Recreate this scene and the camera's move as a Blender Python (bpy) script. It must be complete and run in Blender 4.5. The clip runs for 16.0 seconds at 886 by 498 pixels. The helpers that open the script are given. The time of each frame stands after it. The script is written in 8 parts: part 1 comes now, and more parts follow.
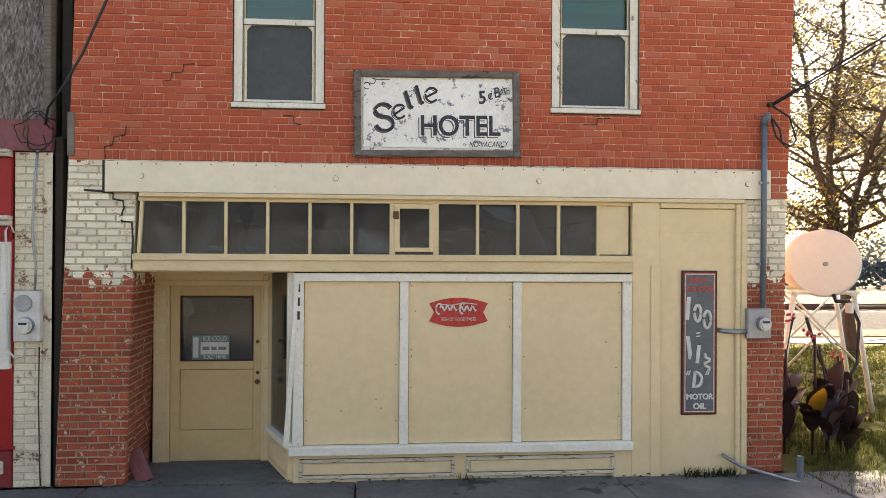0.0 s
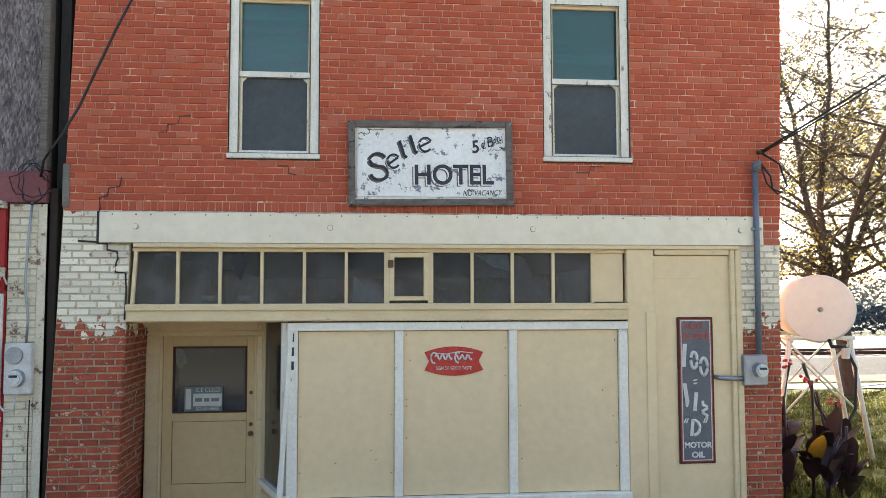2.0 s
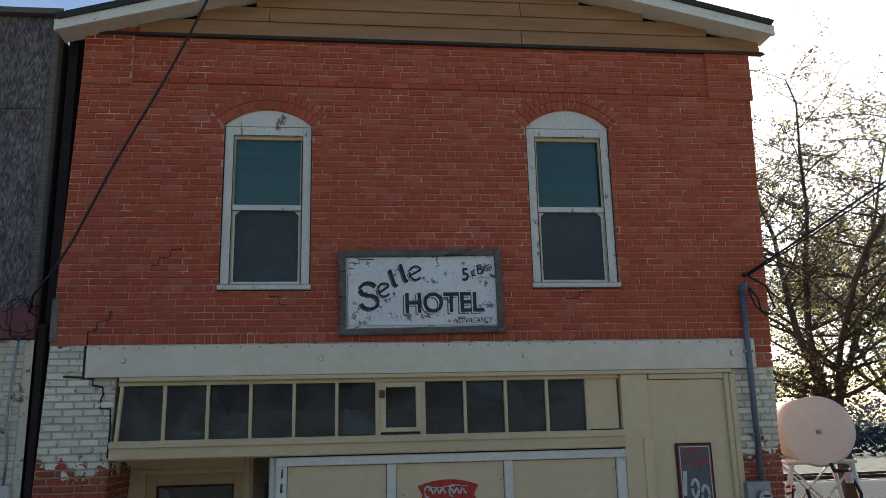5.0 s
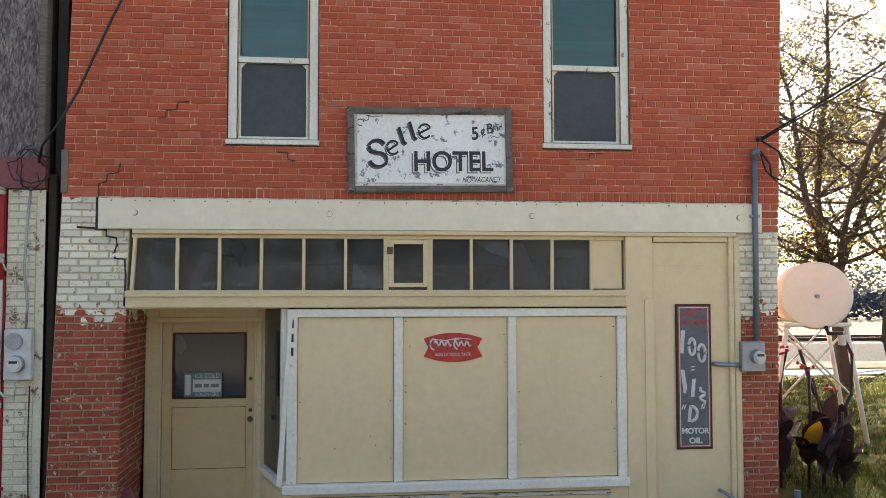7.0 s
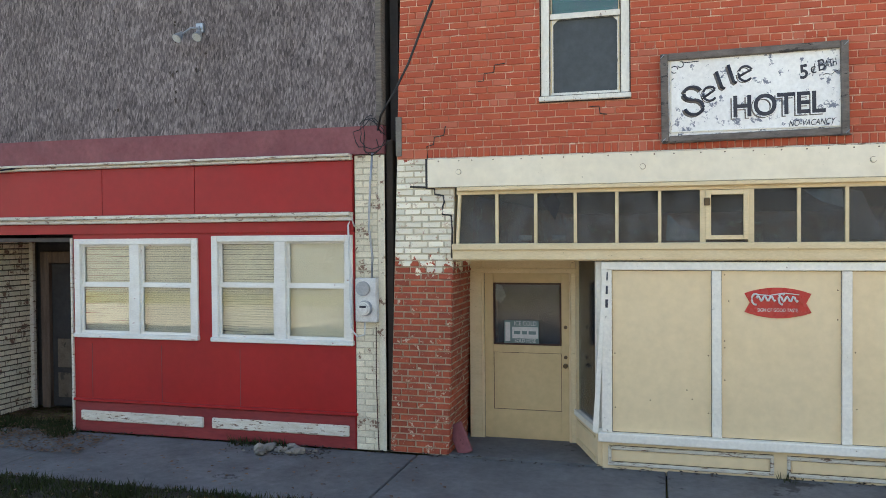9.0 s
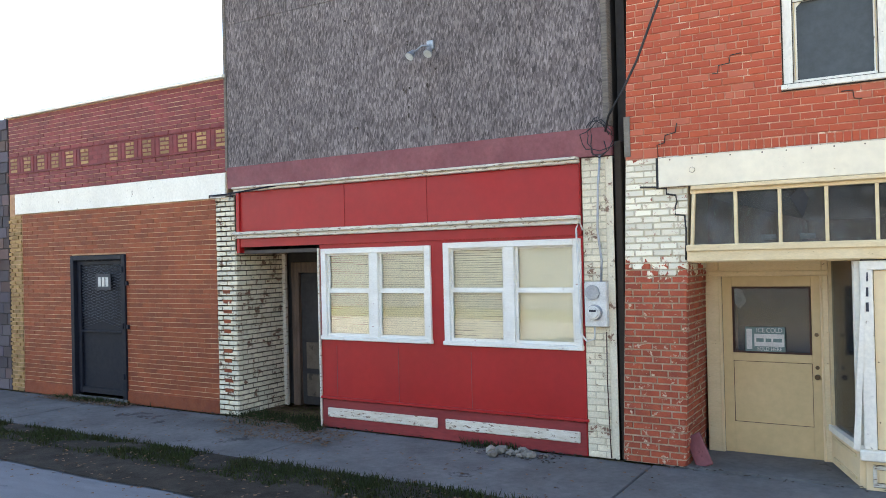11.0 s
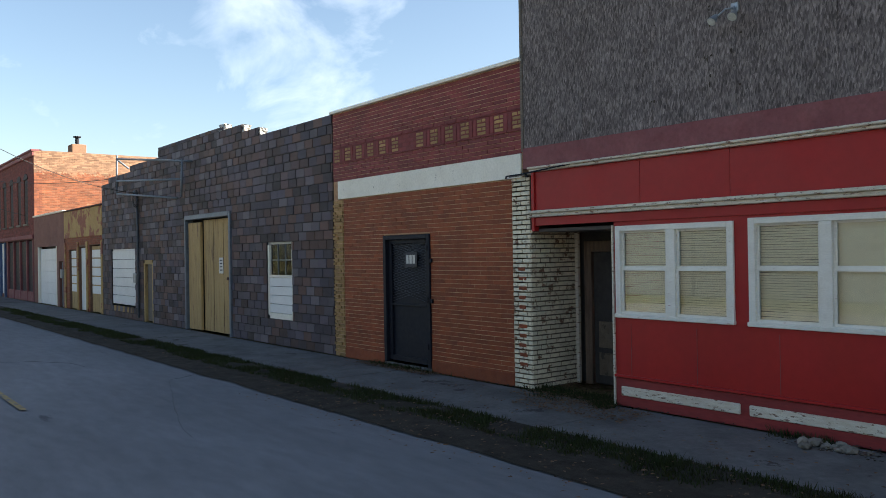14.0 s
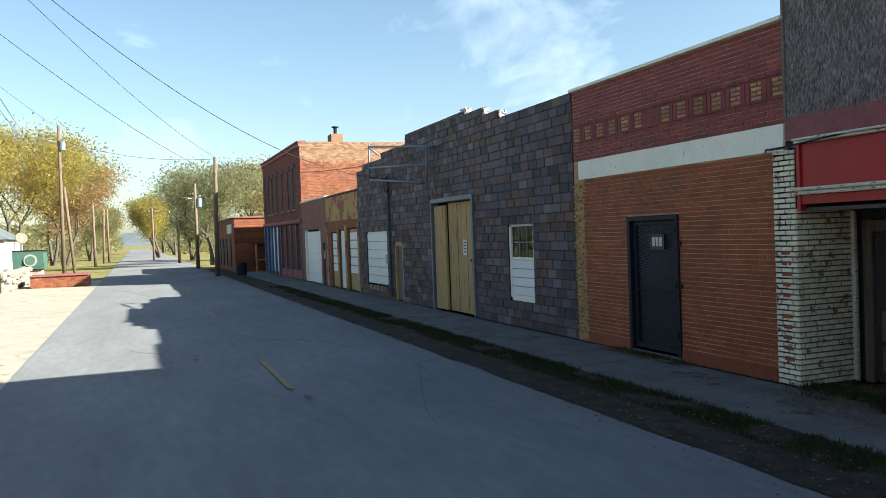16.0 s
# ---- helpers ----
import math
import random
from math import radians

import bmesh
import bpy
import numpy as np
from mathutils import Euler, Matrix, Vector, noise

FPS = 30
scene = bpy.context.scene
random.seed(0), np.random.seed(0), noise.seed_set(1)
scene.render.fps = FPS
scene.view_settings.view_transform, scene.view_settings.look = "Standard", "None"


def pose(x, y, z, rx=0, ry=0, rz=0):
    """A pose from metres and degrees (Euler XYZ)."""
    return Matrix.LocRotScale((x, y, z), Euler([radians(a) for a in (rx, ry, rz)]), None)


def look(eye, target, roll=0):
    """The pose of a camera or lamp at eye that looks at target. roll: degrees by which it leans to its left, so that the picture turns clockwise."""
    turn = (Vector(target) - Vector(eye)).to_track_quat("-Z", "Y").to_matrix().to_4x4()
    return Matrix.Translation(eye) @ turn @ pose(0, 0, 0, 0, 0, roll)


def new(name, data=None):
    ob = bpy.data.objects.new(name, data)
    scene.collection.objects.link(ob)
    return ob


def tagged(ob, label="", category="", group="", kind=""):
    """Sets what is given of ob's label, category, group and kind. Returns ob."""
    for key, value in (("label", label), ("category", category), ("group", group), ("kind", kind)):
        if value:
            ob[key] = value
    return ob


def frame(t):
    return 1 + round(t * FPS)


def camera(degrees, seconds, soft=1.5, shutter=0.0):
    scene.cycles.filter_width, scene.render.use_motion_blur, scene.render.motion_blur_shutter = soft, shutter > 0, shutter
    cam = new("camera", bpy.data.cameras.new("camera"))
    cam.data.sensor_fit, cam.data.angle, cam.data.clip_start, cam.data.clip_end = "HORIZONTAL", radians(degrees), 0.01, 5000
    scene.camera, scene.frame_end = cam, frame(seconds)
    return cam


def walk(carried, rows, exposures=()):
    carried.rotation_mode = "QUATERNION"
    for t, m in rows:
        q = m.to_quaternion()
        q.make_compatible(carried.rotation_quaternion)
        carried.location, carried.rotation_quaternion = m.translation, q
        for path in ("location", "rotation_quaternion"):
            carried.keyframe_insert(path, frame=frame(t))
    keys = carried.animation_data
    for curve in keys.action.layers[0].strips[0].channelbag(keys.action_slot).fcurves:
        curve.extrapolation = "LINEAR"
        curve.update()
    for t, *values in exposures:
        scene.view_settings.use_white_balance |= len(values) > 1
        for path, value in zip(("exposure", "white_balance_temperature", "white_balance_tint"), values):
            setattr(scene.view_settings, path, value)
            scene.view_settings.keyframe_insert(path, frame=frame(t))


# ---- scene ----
cam = camera(58.38, 16.0, soft=0.85)
PATH = [
    (0, pose(0.220, -8.475, 2.425, 90.25, -0.31, -5.36)),
    (0.5, pose(0.220, -8.475, 2.427, 90.70, -0.03, -5.26)),
    (1, pose(0.220, -8.475, 2.429, 91.08, -0.09, -5.49)),
    (1.5, pose(0.220, -8.475, 2.431, 91.78, -0.05, -5.30)),
    (2, pose(0.220, -8.475, 2.433, 93.69, 0.13, -5.74)),
    (2.5, pose(0.220, -8.475, 2.435, 96.36, 0.63, -5.97)),
    (3, pose(0.220, -8.475, 2.437, 99.71, 0.88, -6.05)),
    (3.2, pose(0.220, -8.475, 2.438, 101.21, 0.97, -5.92)),
    (5.3, pose(0.190, -8.480, 2.440, 102.85, 1.25, -6.56)),
    (5.5, pose(0.190, -8.480, 2.440, 101.18, 0.99, -6.68)),
    (6, pose(0.190, -8.480, 2.440, 97.81, 0.44, -6.40)),
    (6.5, pose(0.190, -8.480, 2.440, 95.19, 0.31, -6.32)),
    (7, pose(0.190, -8.480, 2.440, 92.68, 0.05, -5.99)),
    (7.5, pose(0.190, -8.480, 2.440, 91.26, 0.07, -5.67)),
    (8, pose(0.140, -8.490, 2.470, 90.07, -0.16, -2.94)),
    (8.5, pose(0.100, -8.530, 2.490, 89.28, 0.71, 8.08)),
    (8.7, pose(0.090, -8.570, 2.500, 89.12, 0.64, 11.76)),
    (10.8, pose(-0.054, -8.726, 2.394, 90.20, 1.22, 27.54)),
    (11, pose(-0.057, -8.665, 2.338, 90.54, 1.37, 31.05)),
    (11.5, pose(-0.079, -8.706, 2.289, 90.36, 1.28, 38.16)),
    (12, pose(-0.090, -8.712, 2.229, 90.48, 1.20, 43.68)),
    (12.5, pose(-0.093, -8.753, 2.090, 91.44, 0.19, 47.08)),
    (13, pose(-0.093, -8.789, 2.104, 91.37, 0.42, 48.65)),
    (13.5, pose(-0.100, -8.778, 2.098, 90.84, 0.91, 50.08)),
    (14, pose(-0.134, -8.764, 2.159, 90.25, 0.96, 51.44)),
    (14.5, pose(-0.180, -8.804, 2.142, 89.88, 0.98, 52.76)),
    (15, pose(-0.261, -8.798, 2.132, 89.33, 1.31, 54.37)),
    (15.5, pose(-0.341, -8.704, 2.196, 88.65, 1.76, 59.56)),
    (16, pose(-0.430, -8.559, 2.345, 88.81, 2.16, 68.82)),
]
EXPOSURES = [(0.0, 3.1, 7900, 17), (1.0, 3.1, 7700, 16), (1.6, 3.1, 7100, 13), (3.0, 2.98, 6200, 10), (5.3, 1.45, 5900, 8), (5.8, 2.08, 6000, 8), (6.5, 2.53, 6600, 11), (7.0, 2.82, 7000, 13), (7.6, 2.9, 7000, 13), (8.7, 3.27, 7000, 12), (11.0, 3.82, 6800, 13),
             (12.5, 3.18, 6500, 14), (13.5, 2.55, 6550, 11), (14.2, 2.16, 6600, 7), (15.0, 2.08, 6450, 3), (16.0, 2.15, 6300, 2)]
walk(cam, PATH, EXPOSURES)

# ---- world and sun ----
SUN = Vector((1.05, 1.57, 1.0)).normalized()
world = bpy.data.worlds.new("sky")
scene.world = world
world.use_nodes = True
wt = world.node_tree
wt.nodes.clear()
w_out = wt.nodes.new("ShaderNodeOutputWorld")
w_bg = wt.nodes.new("ShaderNodeBackground")
w_sky = wt.nodes.new("ShaderNodeTexSky")
w_sky.sky_type = "NISHITA"
w_sky.sun_disc = False
w_sky.sun_elevation = math.asin(SUN.z)
w_sky.sun_rotation = math.atan2(SUN.x, SUN.y)
w_sky.air_density, w_sky.dust_density, w_sky.ozone_density = 1.0, 1.2, 1.0
w_bg.inputs["Strength"].default_value = 0.05
# one wisp of high cloud over the row, and faint streaks elsewhere
w_tc = wt.nodes.new("ShaderNodeTexCoord")
w_map = wt.nodes.new("ShaderNodeMapping")
w_map.inputs["Scale"].default_value = (5.0, 5.0, 7.0)
w_ns = wt.nodes.new("ShaderNodeTexNoise")
w_ns.inputs["Scale"].default_value = 1.5
w_ns.inputs["Detail"].default_value = 8
w_ns.inputs["Roughness"].default_value = 0.55
w_ns.inputs["Distortion"].default_value = 0.5
w_dot = wt.nodes.new("ShaderNodeVectorMath")
w_dot.operation = "DOT_PRODUCT"
w_dot.inputs[1].default_value = Vector((-0.853, 0.462, 0.262)).normalized()
w_near = wt.nodes.new("ShaderNodeMapRange")
w_near.interpolation_type = "SMOOTHERSTEP"
w_near.inputs["From Min"].default_value, w_near.inputs["From Max"].default_value = 0.987, 0.9998
w_near.inputs["To Min"].default_value, w_near.inputs["To Max"].default_value = -0.17, 0.06
w_sum = wt.nodes.new("ShaderNodeMath")
w_rp = wt.nodes.new("ShaderNodeValToRGB")
w_rp.color_ramp.elements[0].position, w_rp.color_ramp.elements[0].color = 0.45, (0, 0, 0, 1)
w_rp.color_ramp.elements[1].position, w_rp.color_ramp.elements[1].color = 0.85, (0.42, 0.42, 0.42, 1)
w_mx = wt.nodes.new("ShaderNodeMix")
w_mx.data_type = "RGBA"
w_mx.inputs["B"].default_value = (10.5, 10.8, 11.2, 1)
wt.links.new(w_tc.outputs["Generated"], w_map.inputs["Vector"])
wt.links.new(w_tc.outputs["Generated"], w_dot.inputs[0])
wt.links.new(w_dot.outputs["Value"], w_near.inputs["Value"])
wt.links.new(w_map.outputs["Vector"], w_ns.inputs["Vector"])
wt.links.new(w_ns.outputs["Fac"], w_sum.inputs[0])
wt.links.new(w_near.outputs["Result"], w_sum.inputs[1])
wt.links.new(w_sum.outputs[0], w_rp.inputs["Fac"])
wt.links.new(w_rp.outputs["Color"], w_mx.inputs["Factor"])
wt.links.new(w_sky.outputs["Color"], w_mx.inputs["A"])
wt.links.new(w_mx.outputs["Result"], w_bg.inputs["Color"])
wt.links.new(w_bg.outputs["Background"], w_out.inputs["Surface"])
sun = new("sun", bpy.data.lights.new("sun", "SUN"))
sun.data.energy = 5.0
sun.data.angle = radians(0.55)
sun.data.color = (1.0, 0.93, 0.82)
sun.matrix_world = look(SUN * 60, (0, 0, 0))

# ---- materials ----
def mat(name, base, base2=None, rough=0.8, metal=0.0, scale=6.0, bump=0.0, bump_scale=60.0, vary=0.0, spec=0.4,
        wear=None, wear_amount=0.5, wear_scale=4.0, stretch=(1, 1, 1), bands=(), detail=6, even=0.0, tones=()):
    """Procedural surface: two-scale noise colour, piece to piece variation, worn patches, paint bands by height."""
    m = bpy.data.materials.new(name)
    m.use_nodes = True
    nt = m.node_tree
    b = nt.nodes["Principled BSDF"]
    L = nt.links.new
    geo = nt.nodes.new("ShaderNodeNewGeometry")
    mp = nt.nodes.new("ShaderNodeMapping")
    mp.inputs["Scale"].default_value = stretch
    L(geo.outputs["Position"], mp.inputs["Vector"])

    def noise_at(sc, det=detail, rough_=0.6):
        n = nt.nodes.new("ShaderNodeTexNoise")
        n.inputs["Scale"].default_value, n.inputs["Detail"].default_value, n.inputs["Roughness"].default_value = sc, det, rough_
        L(mp.outputs["Vector"], n.inputs["Vector"])
        return n.outputs["Fac"]

    def ramp(fac, a, c, ca=(0, 0, 0, 1), cb=(1, 1, 1, 1)):
        r = nt.nodes.new("ShaderNodeValToRGB")
        r.color_ramp.elements[0].position, r.color_ramp.elements[1].position = a, c
        r.color_ramp.elements[0].color, r.color_ramp.elements[1].color = ca, cb
        L(fac, r.inputs["Fac"])
        return r.outputs["Color"]

    def mix(fac, a, c, mode="MIX"):
        x = nt.nodes.new("ShaderNodeMix")
        x.data_type, x.blend_type = "RGBA", mode
        for key, val in (("Factor", fac), ("A", a), ("B", c)):
            if hasattr(val, "is_output"):
                L(val, x.inputs[key])
            else:
                x.inputs[key].default_value = val
        return x.outputs["Result"]

    def math_(op, a, c=0.0):
        x = nt.nodes.new("ShaderNodeMath")
        x.operation = op
        for i, val in enumerate((a, c)):
            if hasattr(val, "is_output"):
                L(val, x.inputs[i])
            else:
                x.inputs[i].default_value = val
        return x.outputs[0]

    c1 = (*base, 1)
    c2 = (*(base2 or [v * 0.78 for v in base]), 1)
    col = mix(ramp(noise_at(scale), 0.35, 0.68), c1, c2)
    fine = ramp(noise_at(scale * 9, 4), 0.3, 0.75, (0.82 + 0.14 * even,) * 3 + (1,), (1.1 - 0.08 * even,) * 3 + (1,))
    col = mix(1.0, col, fine, "MULTIPLY")
    big = ramp(noise_at(0.55, 3), 0.3, 0.72, (0.86 + 0.10 * even, 0.85 + 0.11 * even, 0.84 + 0.12 * even, 1), (1.08 - 0.05 * even,) * 3 + (1,))
    col = mix(1.0, col, big, "MULTIPLY")
    if tones:
        oi0 = nt.nodes.new("ShaderNodeObjectInfo")
        r0 = math_("FRACT", math_("ADD", math_("MULTIPLY", geo.outputs["Random Per Island"], 7.31), math_("MULTIPLY", oi0.outputs["Random"], 3.17)))
        tr = nt.nodes.new("ShaderNodeValToRGB")
        tr.color_ramp.interpolation = "CONSTANT"
        for i, tone in enumerate(tones):
            e = tr.color_ramp.elements[i] if i < 2 else tr.color_ramp.elements.new(i / len(tones))
            e.position, e.color = i / len(tones), (*tone, 1)
        L(r0, tr.inputs["Fac"])
        col = mix(0.75, col, tr.outputs["Color"])
    if bands:
        sep = nt.nodes.new("ShaderNodeSeparateXYZ")
        L(geo.outputs["Position"], sep.inputs[0])
        jig = math_("MULTIPLY", math_("SUBTRACT", noise_at(5.0, 4), 0.5), 1.1)
        z = math_("ADD", sep.outputs["Z"], jig)
        for lo, hi, colour in bands:
            f = math_("MULTIPLY", math_("GREATER_THAN", z, lo), math_("LESS_THAN", z, hi))
            chips = ramp(noise_at(17.0, 6, 0.75), 0.36, 0.41)
            f = math_("MULTIPLY", f, chips)
            col = mix(f, col, (*colour, 1))
    if vary:
        oi = nt.nodes.new("ShaderNodeObjectInfo")
        r = math_("FRACT", math_("ADD", geo.outputs["Random Per Island"], oi.outputs["Random"]))
        v = ramp(r, 0.0, 1.0, (1 - vary, 1 - vary, 1 - vary, 1), (1 + vary * 0.7,) * 3 + (1,))
        col = mix(1.0, col, v, "MULTIPLY")
    if wear:
        w = ramp(noise_at(wear_scale, 8, 0.72), 0.72 - 0.3 * wear_amount, 0.75 - 0.3 * wear_amount)
        col = mix(w, col, (*wear, 1))
    L(col, b.inputs["Base Color"])
    b.inputs["Roughness"].default_value = rough
    b.inputs["Metallic"].default_value = metal
    b.inputs["Specular IOR Level"].default_value = spec
    rr = ramp(noise_at(scale * 2.3, 3), 0.3, 0.7, (max(rough - 0.12, 0.02),) * 3 + (1,), (min(rough + 0.08, 1),) * 3 + (1,))
    L(rr, b.inputs["Roughness"])
    if bump:
        bp = nt.nodes.new("ShaderNodeBump")
        bp.inputs["Strength"].default_value = bump
        bp.inputs["Distance"].default_value = 0.01
        L(noise_at(bump_scale, 5, 0.7), bp.inputs["Height"])
        L(bp.outputs["Normal"], b.inputs["Normal"])
    return m


def glass(name, tint=(0.7, 0.74, 0.74), rough=0.03, dust=0.14, film=0.1, grime=(0.42, 0.4, 0.36), ior=1.5):
    """A dusty pane: a thin see-through sheet with a sharp sky reflection."""
    m = bpy.data.materials.new(name)
    m.use_nodes = True
    nt = m.node_tree
    nt.nodes.clear()
    out = nt.nodes.new("ShaderNodeOutputMaterial")
    t = nt.nodes.new("ShaderNodeBsdfTransparent")
    g = nt.nodes.new("ShaderNodeBsdfGlossy")
    d = nt.nodes.new("ShaderNodeBsdfDiffuse")
    fr = nt.nodes.new("ShaderNodeFresnel")
    m1, m2 = nt.nodes.new("ShaderNodeMixShader"), nt.nodes.new("ShaderNodeMixShader")
    ns = nt.nodes.new("ShaderNodeTexNoise")
    rp = nt.nodes.new("ShaderNodeValToRGB")
    geo = nt.nodes.new("ShaderNodeNewGeometry")
    ns.inputs["Scale"].default_value, ns.inputs["Detail"].default_value = 5, 8
    nt.links.new(geo.outputs["Position"], ns.inputs["Vector"])
    nt.links.new(ns.outputs["Fac"], rp.inputs["Fac"])
    rp.color_ramp.elements[0].position, rp.color_ramp.elements[1].position = 0.42, 0.75
    rp.color_ramp.elements[0].color, rp.color_ramp.elements[1].color = (dust * film,) * 3 + (1,), (dust,) * 3 + (1,)
    fr.inputs["IOR"].default_value = ior
    t.inputs["Color"].default_value = (*tint, 1)
    g.inputs["Roughness"].default_value = rough
    d.inputs["Color"].default_value = (*grime, 1)
    nt.links.new(rp.outputs["Color"], m1.inputs["Fac"])
    nt.links.new(t.outputs[0], m1.inputs[1])
    nt.links.new(d.outputs[0], m1.inputs[2])
    nt.links.new(fr.outputs[0], m2.inputs["Fac"])
    nt.links.new(m1.outputs[0], m2.inputs[1])
    nt.links.new(g.outputs[0], m2.inputs[2])
    nt.links.new(m2.outputs[0], out.inputs["Surface"])
    return m


def leafy(m):
    """Lets light through thin leaves."""
    nt = m.node_tree
    b, out = nt.nodes["Principled BSDF"], nt.nodes["Material Output"]
    t, x = nt.nodes.new("ShaderNodeBsdfTranslucent"), nt.nodes.new("ShaderNodeMixShader")
    x.inputs["Fac"].default_value = 0.55
    nt.links.new(b.inputs["Base Color"].links[0].from_socket, t.inputs["Color"])
    nt.links.new(b.outputs[0], x.inputs[1])
    nt.links.new(t.outputs[0], x.inputs[2])
    nt.links.new(x.outputs[0], out.inputs["Surface"])


def strand_board(m):
    """Pressed wood strands: stretched random cells, tilted two ways."""
    nt = m.node_tree
    b = nt.nodes["Principled BSDF"]
    geo = nt.nodes.new("ShaderNodeNewGeometry")
    prev = b.inputs["Base Color"].links[0].from_socket
    for ang, sc in ((7, (70, 1, 17)), (-16, (58, 1, 15))):
        mp, vo, rp, mx = nt.nodes.new("ShaderNodeMapping"), nt.nodes.new("ShaderNodeTexVoronoi"), nt.nodes.new("ShaderNodeValToRGB"), nt.nodes.new("ShaderNodeMix")
        ro = nt.nodes.new("ShaderNodeMapping")
        ro.inputs["Rotation"].default_value = (0, radians(ang), 0)
        mp.inputs["Scale"].default_value = sc
        nt.links.new(geo.outputs["Position"], ro.inputs["Vector"])
        nt.links.new(ro.outputs["Vector"], mp.inputs["Vector"])
        nt.links.new(mp.outputs["Vector"], vo.inputs["Vector"])
        vo.inputs["Scale"].default_value = 1.0
        nt.links.new(vo.outputs["Color"], rp.inputs["Fac"])
        e = rp.color_ramp.elements
        e[0].position, e[0].color = 0.12, (0.58, 0.56, 0.56, 1)
        e[1].position, e[1].color = 0.9, (1.38, 1.36, 1.35, 1)
        mx.data_type, mx.blend_type = "RGBA", "MULTIPLY"
        mx.inputs["Factor"].default_value = 1.0
        nt.links.new(prev, mx.inputs["A"])
        nt.links.new(rp.outputs["Color"], mx.inputs["B"])
        prev = mx.outputs["Result"]
    nt.links.new(prev, b.inputs["Base Color"])


